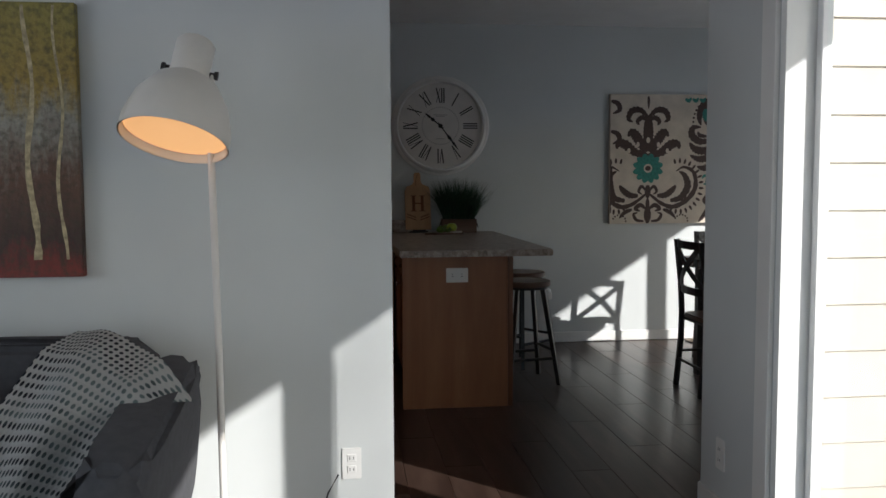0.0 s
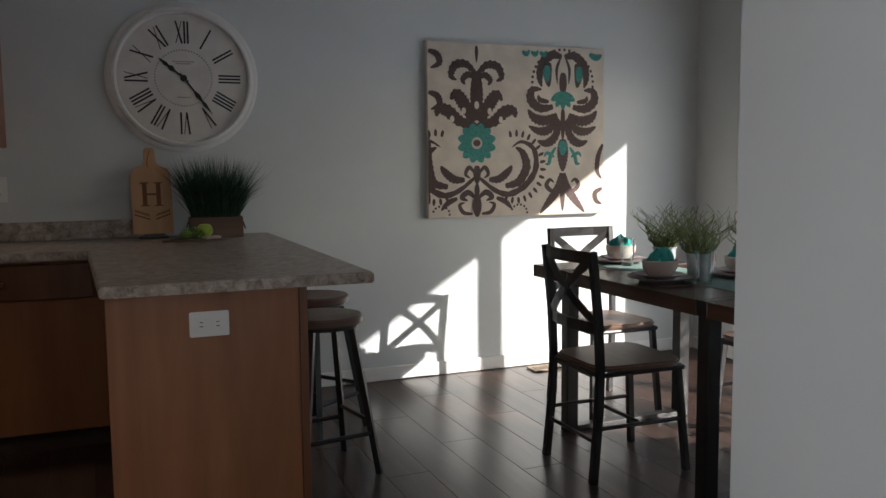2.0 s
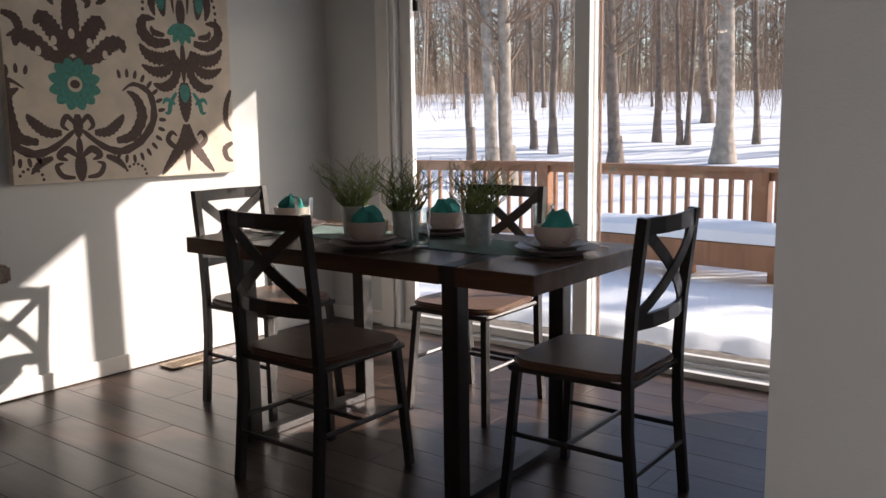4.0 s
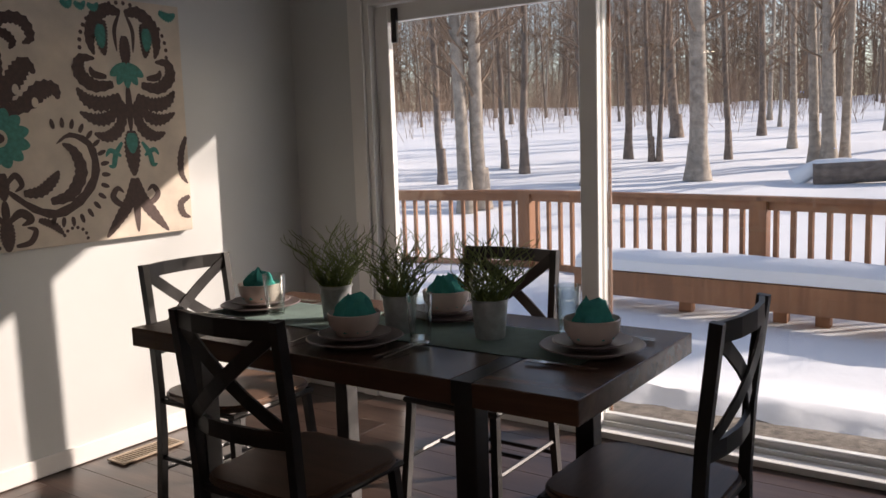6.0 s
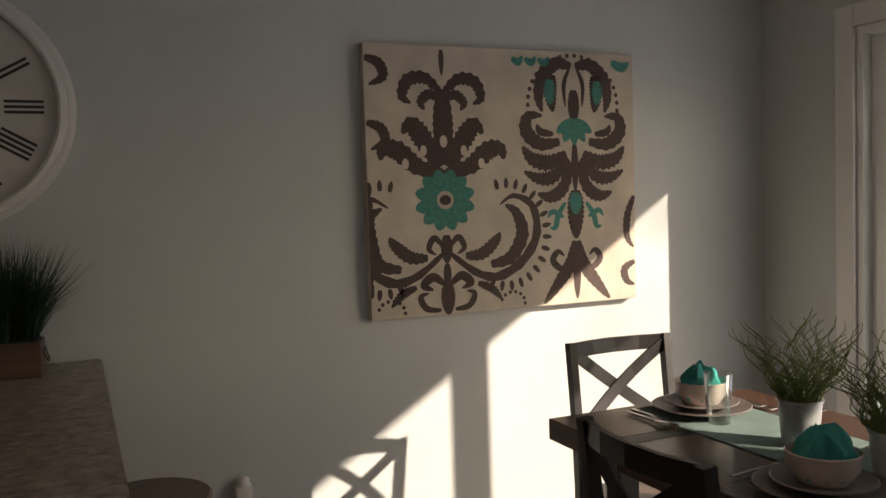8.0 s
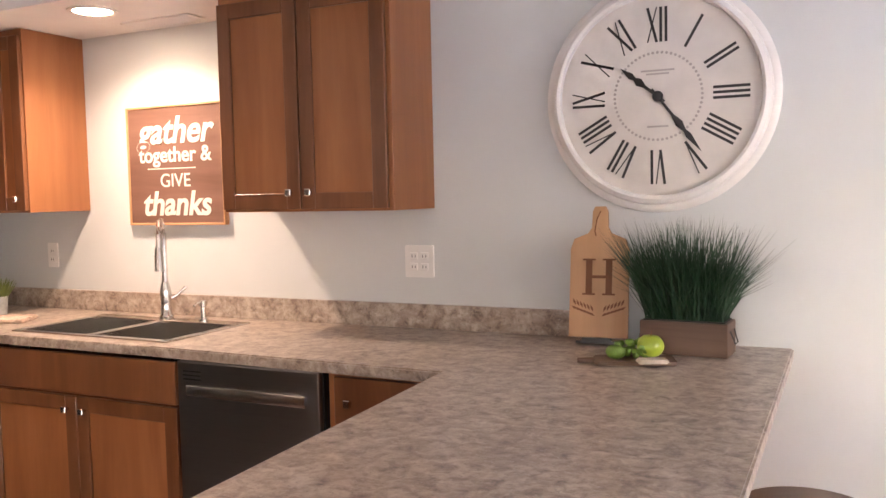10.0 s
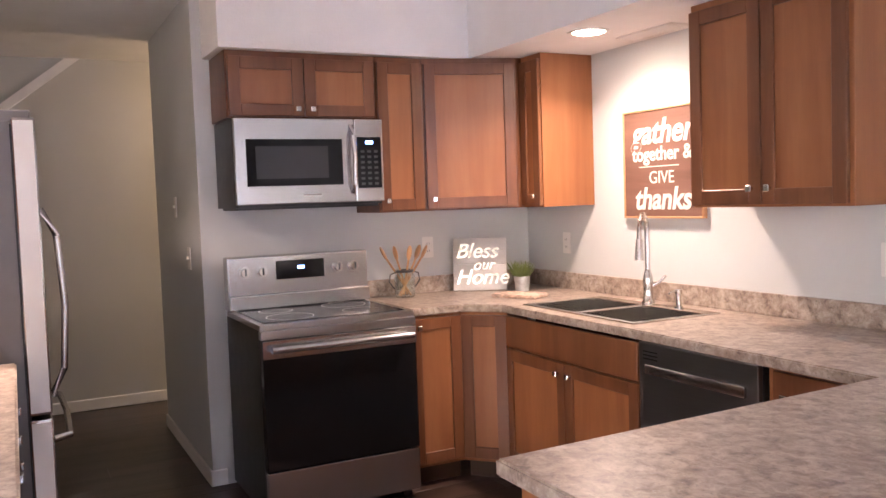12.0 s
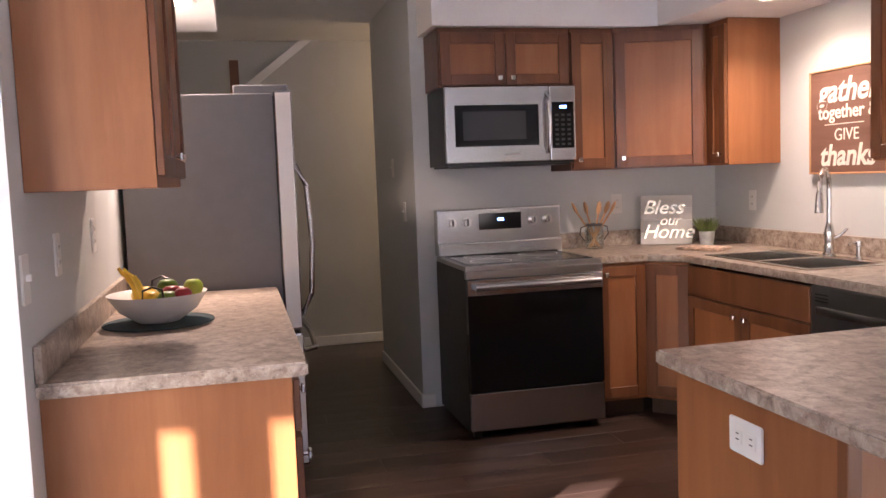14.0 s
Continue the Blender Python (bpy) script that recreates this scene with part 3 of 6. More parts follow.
# trees out of view to the south east, added to dapple the snow
for x, y, k in ((22, -9, 0), (27, -13, 1), (17, -16, 2), (30, -6, 0), (24, -20, 3), (17, -5.0, 3), (19.5, -5.9, 5), (15, -1.6, 1), (21, -7.6, 2), (18, -2.6, 4)):
    tree(x, y, k, x * 20, 1.0)

def brush():
    rnd = random.Random(9)
    bm = bmesh.new()
    for _ in range(6500):
        b, d = rnd.uniform(36, 96), 34 + 48 * rnd.random() ** 0.45
        x, y = along(b, d)
        p = Vector((x, y, ground_z(x, y) - 0.05))
        h = rnd.uniform(0.5, 3.2)
        q = p + Vector((rnd.uniform(-.5, .5), rnd.uniform(-.5, .5), h))
        tube(bm, [p, p.lerp(q, 0.5) + Vector((rnd.uniform(-.1, .1), rnd.uniform(-.1, .1), 0)), q], 0.013, 3, 0.004, False)
        for _k in range(3):
            r = p.lerp(q, rnd.uniform(0.3, 0.95))
            tube(bm, [r, r + Vector((rnd.uniform(-.5, .5), rnd.uniform(-.5, .5), rnd.uniform(0.2, 0.8)))], 0.007, 3, 0.002, False)
    return bm
solo("undergrowth", brush(), M_TWIG, "thin bare saplings and brush between the trees", "brush", kind="stuff")

def far_woods():
    rnd = random.Random(19)
    bm = bmesh.new()
    for _ in range(760):
        b, d = rnd.uniform(26, 104), 75 + 50 * rnd.random()
        x, y = along(b, d)
        z = ground_z(x, y) - 0.2
        r = rnd.uniform(0.04, 0.10)
        h = rnd.uniform(12, 19)
        tube(bm, [(x, y, z), (x + rnd.uniform(-1.4, 1.4), y + rnd.uniform(-1.4, 1.4), z + h)], r, 5, 0.03, False)
        for _k in range(56):
            q = Vector((x, y, z + h * rnd.uniform(0.06, 1)))
            tube(bm, [q, q + Vector((rnd.uniform(-2.4, 2.4), rnd.uniform(-2.4, 2.4), rnd.uniform(0.2, 2.2)))], 0.035, 3, 0.01, False)
    return bm
solo("far_woods", far_woods(), M_TWIG, "dense brown woods far behind the yard", "woods", kind="stuff")

def fallen_log():
    x, y = along(81.0, 20.0)
    z = ground_z(x, y)
    root = thing("fallen_log", "dark fallen log half covered with snow", "log", pose(x, y, z - 0.05, 0, 0, -80))
    part("log", tube(bmesh.new(), [(-0.9, 0, 0.25), (0, 0.05, 0.3), (1.2, 0, 0.34), (2.4, 0.1, 0.3)], 0.26, 12, 0.2), M_BARK, root, smooth=True)
    part("snow_cap", tube(bmesh.new(), [(-1.3, 0.1, 0.15), (-0.8, 0.05, 0.42), (-0.3, 0.05, 0.50), (0.5, 0.03, 0.50)], 0.22, 12, 0.05), M_SNOW, root, "white snow lying on the log", smooth=True)
fallen_log()

# house outside: siding on the dining room's south side
siding = thing("house_siding", "cream lap siding on the outside of the dining room", "siding", kind="structure")
for i in range(14):
    part("board", strip(bmesh.new(), [(LE + 0.155, 3.495, 0.0 + i * 0.18), (E + 0.15, 3.495, 0.0 + i * 0.18)], 0.18, 0.016, (0, 0.06, 1)), M_SIDING, siding)

# window out of view, added to let sky light into the living room
win = thing("window_living", "unseen white framed window added in the south wall for sky light", "window", kind="structure")
wf = bmesh.new()
for q in ((-2.4, -2.32, 0.5, 2.2), (1.52, 1.6, 0.5, 2.2), (-2.32, 1.52, 0.5, 0.58), (-2.32, 1.52, 2.12, 2.2), (-0.44, -0.36, 0.58, 2.12)):
    box(wf, q[0], q[1], -3.12, -3.03, q[2], q[3], bevel=0.003, seg=1)
part("window_frame", wf, M_VINYL, win)
for a, b in ((-2.32, -0.44), (-0.36, 1.52)):
    part("pane", B(a, b, -3.08, -3.074, 0.58, 2.12), M_GLASS, win).visible_shadow = False


# unseen frame, added round the west fill lamp
win2 = thing("window_west", "unseen white window frame added round the west fill lamp", "window", kind="structure")
wf = bmesh.new()
for q in ((-1.0, -0.92, 0.5, 2.2), (2.32, 2.4, 0.5, 2.2), (-0.92, 2.32, 0.5, 0.58), (-0.92, 2.32, 2.12, 2.2)):
    box(wf, -4.22, -4.13, q[0], q[1], q[2], q[3], bevel=0.003, seg=1)
part("window_frame", wf, M_VINYL, win2)

# ---- dining room ----
TX0, TX1, TY0, TY1, TT = 3.095, 3.82, 4.55, 6.13, 0.775

def dining_table():
    root = thing("dining_table", "dark walnut plank dining table with black steel legs", "table")
    for y0, y1 in ((TY0, 4.825), (4.885, 5.81), (5.87, TY1)):
        part("tabletop", box(bmesh.new(), TX0, TX1, y0, y1, TT - 0.06, TT, bevel=0.004), M_TABLE, root)
    for y in (4.855, 5.84):
        part("steel_band", box(bmesh.new(), TX0 + 0.001, TX1 - 0.001, y - 0.0295, y + 0.0295, TT - 0.058, TT + 0.0005, bevel=0.002), M_BLACK, root, "black steel band let into the top")
        for x in (TX0 + 0.012, TX1 - 0.072):
            part("leg", box(bmesh.new(), x, x + 0.06, y - 0.03, y + 0.03, 0.0, TT - 0.06, bevel=0.004), M_BLACK, root)
        part("foot_bar", box(bmesh.new(), TX0 + 0.073, TX1 - 0.073, y - 0.03, y + 0.03, 0.0, 0.03, bevel=0.004), M_BLACK, root)
dining_table()

def chair(m, group="chairs round the table"):
    """Faces local +y; the back is at y = -0.2."""
    root = thing("dining_chair", "black metal dining chair with crossed back and brown wooden seat", "chair", m, group)
    w, d = 0.185, 0.20
    seat = bmesh.new()
    prism(seat, [(x * (1.0 if y > 0 else 0.92), y + 0.0) for x, y in rounded(0.42, 0.42, 0.09)], 0.445, 0.47, bevel=0.008)
    part("seat", seat, M_SEAT, root, smooth=True)
    part("seat_frame", tube(bmesh.new(), [(-w, d, 0.435), (w, d, 0.435), (w, -d, 0.435), (-w, -d, 0.435), (-w, d, 0.435)], 0.011, 6), M_BLACK, root)
    for s in (-1, 1):
        part("front_leg", strip(bmesh.new(), [(s * (w + 0.012), d + 0.015, 0.0), (s * (w - 0.012), d - 0.02, 0.44)], 0.026, 0.026, (1, 0, 0)), M_BLACK, root)
        part("back_post", strip(bmesh.new(), [(s * (w + 0.005), -d - 0.03, 0.0), (s * w, -d - 0.003, 0.30), (s * w, -d, 0.47), (s * w, -d - 0.01, 0.66), (s * w, -d - 0.04, 0.93)], 0.026, 0.030, (1, 0, 0)), M_BLACK, root)
    def yb(z):
        return -d - 0.01 - 0.030 * (z - 0.66) / 0.27
    def bow(z, h, name):
        pts = [(-w, yb(z) + 0.002, z), (-w * 0.5, yb(z) - 0.022, z), (0, yb(z) - 0.030, z), (w * 0.5, yb(z) - 0.022, z), (w, yb(z) + 0.002, z)]
        part(name, strip(bmesh.new(), pts, h, 0.014, (0, 0, 1)), M_BLACK, root)
    bow(0.905, 0.048, "top_rail")
    bow(0.625, 0.045, "lower_rail")
    for s in (-1, 1):
        pts = []
        for i in range(7):
            f = i / 6
            z = 0.635 + 0.265 * f
            x = s * w * (2 * f - 1) * 0.96
            pts.append((x, yb(z) - 0.03 * (1 - (2 * f - 1) ** 2) - 0.004 * s, z))
        part("cross_bar", strip(bmesh.new(), pts, 0.040, 0.007, (0.72 * -s, 0, 0.7)), M_BLACK, root)
    for s in (-1, 1):
        part("side_stretcher", tube(bmesh.new(), [(s * (w + 0.003), d - 0.01, 0.22), (s * w, -d - 0.015, 0.22)], 0.009, 6), M_BLACK, root)
    part("cross_stretcher", tube(bmesh.new(), [(-w, 0.0, 0.22), (w, 0.0, 0.22)], 0.009, 6), M_BLACK, root)
    part("rear_stretcher", tube(bmesh.new(), [(-w, -d - 0.02, 0.17), (w, -d - 0.02, 0.17)], 0.009, 6), M_BLACK, root)
    return root
ch = chair(pose(3.52, 6.145, 0, 0, 0, 180))
copy_thing(ch, pose(3.10, 5.395, 0, 0, 0, -90))
copy_thing(ch, pose(3.985, 5.38, 0, 0, 0, 90))
copy_thing(ch, pose(3.475, 4.555, 0, 0, 0, 0))

def runner():
    bm = bmesh.new()
    k, rows = 60, []
    for i in range(k + 1):
        y = TY1 - 0.04 - 1.42 * i / k
        rows.append([bm.verts.new((x + 0.003 * noise.noise(Vector((y * 5, x, 0))), y, TT + 0.0028 + 0.0012 * noise.noise(Vector((x * 14, y * 14, 0))))) for x in [3.345 + 0.30 * j / 10 for j in range(11)]])
    for a, b in zip(rows, rows[1:]):
        for j in range(10):
            bm.faces.new((a[j], a[j + 1], b[j + 1], b[j]))
    bmesh.ops.solidify(bm, geom=bm.faces[:], thickness=0.0015)
    return bm
solo("table_runner", runner(), M_RUNNER, "mint green linen runner along the walnut table", "table runner", smooth=True)

def dish(r, h, foot, t=0.005):
    return [(0, 0), (foot, 0), (foot * 1.05, h * 0.35), (r * 0.8, h * 0.55), (r, h), (r - t * 0.7, h + t * 0.5), (r * 0.78, h * 0.55 + t), (foot, h * 0.35 + t), (0, h * 0.35 + t)]

def napkin(seed):
    rnd = random.Random(seed)
    bm = bmesh.new()
    k, rings = 30, []
    for i in range(13):
        f = i / 12
        r = 0.057 * math.sqrt(max(0.0, 1 - (1.1 * f - 0.3) ** 2)) * (1 - 0.25 * f) + 0.004
        z = 0.088 * f
        ring = []
        for j in range(k):
            a = 2 * math.pi * j / k
            ruf = 1 + 0.30 * math.sin(2 * a + f * 3 + seed) * f + 0.17 * f * math.sin(5 * a + 7 * f + seed * 2) + 0.07 * math.sin(11 * a - 6 * f) + 0.1 * noise.noise(Vector((math.cos(a) * 3, math.sin(a) * 3, f * 4 + seed)))
            ring.append(bm.verts.new((r * ruf * math.cos(a) + 0.012 * f * math.sin(seed), r * ruf * math.sin(a), z + 0.012 * f * math.sin(2 * a + seed) + 0.006 * f * math.sin(6 * a + seed))))
        rings.append(ring)
    for a, b in zip(rings, rings[1:]):
        for j in range(k):
            bm.faces.new((a[j], a[(j + 1) % k], b[(j + 1) % k], b[j]))
    bm.faces.new(rings[-1])
    return bm

def cutlery(kind):
    bm = bmesh.new()
    if kind == "spoon":
        strip(bm, [(0, -0.09, 0.003), (0, 0.0, 0.005), (0, 0.05, 0.006)], 0.009, 0.002, (1, 0, 0))
        a = bmesh.new()
        bmesh.ops.create_uvsphere(a, u_segments=12, v_segments=6, radius=1)
        merge(bm, a, Matrix.Translation((0, 0.075, 0.006)) @ Matrix.Diagonal((0.02, 0.032, 0.004, 1)))
    elif kind == "fork":
        strip(bm, [(0, -0.09, 0.003), (0, 0.0, 0.006), (0, 0.04, 0.005)], 0.009, 0.002, (1, 0, 0))
        prism(bm, [(-0.011, 0.04), (0.011, 0.04), (0.011, 0.06), (-0.011, 0.06)], 0.003, 0.006)
        for i in range(4):
            x = -0.0092 + i * 0.0061
            box(bm, x - 0.0014, x + 0.0014, 0.06, 0.098, 0.003, 0.0055)
    else:
        strip(bm, [(0, -0.10, 0.004), (0, 0.0, 0.004)], 0.011, 0.004, (1, 0, 0))
        prism(bm, [(-0.006, 0), (0.008, 0), (0.009, 0.085), (0.003, 0.11), (-0.006, 0.10)], 0.003, 0.0045)
    return bm

def place_setting(x, y, turn, seed):
    """Plates, bowl, napkin and cutlery; the diner sits at local -y."""
    m = pose(x, y, TT + 0.004, 0, 0, turn)
    def at(dx, dy, dz=0.0, rz=0):
        return m @ pose(dx, dy, dz, 0, 0, rz)
    g = "place settings on the table"
    solo("dinner_plate", lathe(bmesh.new(), dish(0.138, 0.020, 0.085), 40), M_STONEWARE, "dark grey glazed stoneware dinner plate on the table", "plate", at(0, 0), smooth=True, group=g)
    solo("salad_plate", lathe(bmesh.new(), dish(0.104, 0.018, 0.062), 36), M_STONEWARE, "dark grey salad plate stacked on a dinner plate", "plate", at(0, 0, 0.0135), smooth=True, group=g)
    solo("soup_bowl", lathe(bmesh.new(), [(0, 0), (0.05, 0), (0.055, 0.008), (0.071, 0.03), (0.075, 0.062), (0.072, 0.064), (0.067, 0.032), (0.04, 0.012), (0, 0.012)], 36), M_BOWL, "cream stoneware bowl stacked on the plates", "bowl", at(0, 0, 0.026), smooth=True, group=g)
    solo("napkin", napkin(seed), M_TEAL, "turquoise cloth napkin bunched up in a bowl", "napkin", at(0, 0, 0.040, 40 * seed), smooth=True, group=g)
    solo("spoon", cutlery("spoon"), M_CHROME, "steel spoon lying beside the plate", "spoon", at(0.185, -0.01), smooth=True, group=g)
    solo("knife", cutlery("knife"), M_CHROME, "steel table knife lying beside the plate", "knife", at(0.160, -0.01), group=g)
    solo("fork", cutlery("fork"), M_CHROME, "steel fork lying beside the plate", "fork", at(-0.168, 0.0, 0, 4), group=g)

place_setting(3.50, 5.965, 180, 1)
place_setting(3.262, 5.325, -90, 2)
place_setting(3.665, 5.29, 90, 3)
place_setting(3.482, 4.70, 0, 4)

def tumbler(x, y):
    ob = solo("tumbler", lathe(bmesh.new(), [(0, 0), (0.030, 0), (0.0385, 0.135), (0.0365, 0.135), (0.0285, 0.012), (0, 0.012)], 28), M_TUMBLER, "tall clear drinking glass on the table", "glass", pose(x, y, TT + 0.004), smooth=True, group="drinking glasses")
    ob.visible_shadow = False
for x, y in ((3.455, 5.845), (3.37, 5.175), (3.665, 4.86), (3.60, 5.43)):
    tumbler(x, y)

def twig_plant(x, y, seed, green):
    rnd = random.Random(seed)
    root = thing("potted_twig_plant", "curly green twig plant in a small galvanised pot", "plant", pose(x, y, TT + 0.004), "potted plants on the runner")
    pot = lathe(bmesh.new(), [(0, 0), (0.041, 0), (0.043, 0.004), (0.0515, 0.105), (0.055, 0.107), (0.055, 0.112), (0.049, 0.112), (0.042, 0.085), (0, 0.085)], 28)
    part("pot", pot, M_GALV, root, "galvanised metal pot", smooth=True)
    bm = bmesh.new()
    for _ in range(110):
        a, out = rnd.uniform(0, 6.28), rnd.random() ** 0.6
        p = Vector((0.03 * out * math.cos(a), 0.03 * out * math.sin(a), 0.085))
        d = Vector((math.cos(a) * out * 0.75, math.sin(a) * out * 0.75, 1)).normalized()
        L, pts = rnd.uniform(0.10, 0.25), [p]
        ph, am = rnd.uniform(0, 6.28), rnd.uniform(0.010, 0.032)
        for i in range(1, 13):
            f = i / 12
            side = Vector((math.cos(ph + f * 10), math.sin(ph + f * 10), 0)) * am * f ** 0.8
            pts.append(p + d * L * f + side)
        tube(bm, pts, 0.0024, 3, 0.0011, False)
    part("foliage", bm, M_LEAF, root, "curly olive green twigs")
twig_plant(3.49, 5.60, 1, True)
twig_plant(3.44, 5.30, 2, False)
twig_plant(3.495, 5.02, 3, False)

# ---- north wall things ----
CX0, CX1, CZ0, CZ1 = 2.897, 4.10, 0.958, 1.993
def wall_canvas():
    """Stretched canvas with damask motifs, built in its own plane: u to the right, v up from the lower left corner."""
    root = thing("wall_canvas", "large cream canvas with brown and teal damask motifs", "picture", Matrix.Translation((CX0, N - 0.045, CZ0)) @ pose(0, 0, 0, 90, 0, 0))
    w, h = CX1 - CX0, CZ1 - CZ0
    part("canvas", box(bmesh.new(), 0, w, 0, h, -0.042, 0, bevel=0.004), M_CREAM, root)
    br, te = bmesh.new(), bmesh.new()
    lay = [0]
    def leaf(bm, pts, wid, lift=0.0006, rag=0.0):
        """A tapering painted stroke along a curve of (u, v) points."""
        P = [Vector((u, v, 0)) for u, v in pts]
        n, out = 22, []
        for i in range(n + 1):
            f = i / n * (len(P) - 1)
            a = min(int(f), len(P) - 2)
            t = f - a
            p0, p1, p2, p3 = P[max(a - 1, 0)], P[a], P[a + 1], P[min(a + 2, len(P) - 1)]
            out.append(0.5 * (2 * p1 + (p2 - p0) * t + (2 * p0 - 5 * p1 + 4 * p2 - p3) * t * t + (3 * p1 - p0 - 3 * p2 + p3) * t ** 3))
        lay[0] += 1
        z = lift + (lay[0] % 40) * 0.000012
        prev = None
        for i, p in enumerate(out):
            f = i / n
            d = (out[min(i + 1, n)] - out[max(i - 1, 0)]).normalized()
            s = Vector((-d.y, d.x, 0))
            k = wid * (math.sin(math.pi * min(1.0, 0.12 + f * 0.86)) ** 0.8) * (1 + rag * (1 if i % 2 else -1))
            ends = [p + s * k * e for e in (-0.5, 0.5)]
            cur = [bm.verts.new((max(0.001, min(w - 0.001, q.x)), max(0.001, min(h - 0.001, q.y)), z)) for q in ends]
            if prev:
                bm.faces.new((prev[0], prev[1], cur[1], cur[0]))
            prev = cur
    def clip(u):
        return max(0.004, min(w - 0.004, u))
    def sym(bm, cx, pts, wid, lift=0.0006, rag=0.0):
        for s in (-1, 1):
            leaf(bm, [(clip(cx + s * u), v) for u, v in pts], wid, lift, rag)
    def dots(bm, pts, r):
        for u, v in pts:
            u = clip(u)
            prism(bm, [(u + r * math.cos(a), v + r * math.sin(a)) for a in [i * 1.047 for i in range(6)]], 0.0002, 0.0008)
    # first motif: crown, flower and paisley scrolls
    a = 0.315
    leaf(br, [(a, 1.02), (a, 0.98), (a, 0.92)], 0.022)
    sym(br, a, [(0.01, 0.86), (0.07, 0.91), (0.14, 0.90), (0.165, 0.84), (0.13, 0.815)], 0.050, rag=0.15)
    sym(br, a, [(0.0, 0.82), (0.05, 0.85), (0.09, 0.82), (0.075, 0.79)], 0.040, rag=0.15)
    leaf(br, [(a, 0.87), (a, 0.76), (a, 0.66), (a, 0.58)], 0.085, rag=0.06)
    sym(br, a, [(0.02, 0.57), (0.06, 0.64), (0.10, 0.70), (0.135, 0.735), (0.17, 0.70)], 0.080, rag=0.12)
    sym(br, a, [(0.04, 0.55), (0.12, 0.58), (0.19, 0.635), (0.245, 0.64), (0.26, 0.60)], 0.075, rag=0.12)
    sym(br, a, [(0.0, 0.545), (0.07, 0.56), (0.14, 0.575)], 0.055, rag=0.15)
    for u, v, r in ((0, 0.67, 0.016), (0.085, 0.635, 0.014), (-0.085, 0.635, 0.014), (0.16, 0.585, 0.014), (-0.16, 0.585, 0.014)):
        part("cream_spot", prism(bmesh.new(), [(a + u + r * math.cos(q), v + 1.5 * r * math.sin(q)) for q in [i * 0.628 for i in range(10)]], 0.0012, 0.0018), M_CREAM, root)
    for i in range(12):
        q = 2 * math.pi * i / 12 + 0.26
        leaf(te, [(a + 0.035 * math.cos(q), 0.445 + 0.035 * math.sin(q)), (a + 0.085 * math.cos(q), 0.445 + 0.085 * math.sin(q)), (a + 0.128 * math.cos(q), 0.445 + 0.120 * math.sin(q))], 0.056, 0.0014)
    prism(br, [(a + 0.024 * math.cos(q), 0.445 + 0.020 * math.sin(q)) for q in [i * 0.628 for i in range(10)]], 0.0004, 0.0026)
    leaf(br, [(a, 0.31), (a, 0.25), (a, 0.20)], 0.050, rag=0.1)
    sym(br, a, [(0.01, 0.26), (0.05, 0.30), (0.075, 0.26), (0.045, 0.235)], 0.026)
    sym(br, a, [(0.02, 0.235), (0.12, 0.16), (0.22, 0.135), (0.33, 0.19), (0.40, 0.29), (0.385, 0.41), (0.30, 0.455), (0.235, 0.42)], 0.040, rag=0.1)
    sym(br, a, [(0.19, 0.185), (0.28, 0.21), (0.335, 0.30), (0.31, 0.385), (0.26, 0.42)], 0.058, rag=0.1)
    sym(br, a, [(0.08, 0.225), (0.15, 0.23), (0.21, 0.275), (0.235, 0.31)], 0.050, rag=0.14)
    for i in range(17):
        f = i / 16
        q = radians(-112 + 215 * f)
        cu, cv = 0.265 + 0.165 * math.cos(q), 0.30 + 0.185 * math.sin(q)
        sym(br, a, [(cu, cv), (cu + 0.042 * math.cos(q), cv + 0.042 * math.sin(q))], 0.020)
    leaf(br, [(a, 0.20), (a, 0.15), (a, 0.10)], 0.034)
    leaf(br, [(a, 0.13), (a, 0.06), (a, 0.0)], 0.060, rag=0.1)
    sym(br, a, [(0.015, 0.12), (0.06, 0.15), (0.10, 0.12), (0.06, 0.10)], 0.036)
    sym(br, a, [(0.03, 0.02), (0.09, 0.03), (0.115, 0.075), (0.08, 0.09)], 0.026)
    sym(br, a, [(0.13, 0.115), (0.19, 0.09), (0.235, 0.045)], 0.034, rag=0.2)
    dots(br, [(0.60 + 0.055 * math.cos(q), 0.02 + 0.05 * math.sin(q)) for q in [i * 0.45 for i in range(7)]], 0.008)
    dots(br, [(0.08 + 0.055 * math.cos(q), 0.02 + 0.05 * math.sin(q)) for q in [i * 0.45 for i in range(7)]], 0.008)
    # second motif: bell, fan and swept leaves
    b = 0.905
    sym(br, b, [(0.01, 0.975), (0.08, 0.985), (0.145, 0.93), (0.165, 0.85), (0.15, 0.79)], 0.060, rag=0.1)
    sym(br, b, [(0.10, 0.94), (0.11, 0.87), (0.10, 0.79)], 0.060, rag=0.16)
    sym(te, b, [(0.112, 0.92), (0.115, 0.87), (0.11, 0.82)], 0.050, 0.0018, rag=0.2)
    leaf(br, [(b, 0.88), (b, 0.81), (b, 0.74)], 0.055, rag=0.1)
    sym(br, b, [(0.02, 0.965), (0.045, 0.90), (0.04, 0.81)], 0.020)
    dots(br, [(b + 0.215 * math.cos(q), 0.82 + 0.20 * math.sin(q)) for q in [-0.1 + i * 0.163 for i in range(21)]], 0.010)
    for q in (-62, -31, 0, 31, 62):
        s, c = math.sin(radians(q)), math.cos(radians(q))
        leaf(te, [(b, 0.755), (b + 0.05 * s, 0.755 - 0.05 * c), (b + 0.095 * s, 0.755 - 0.10 * c)], 0.046, 0.0018)
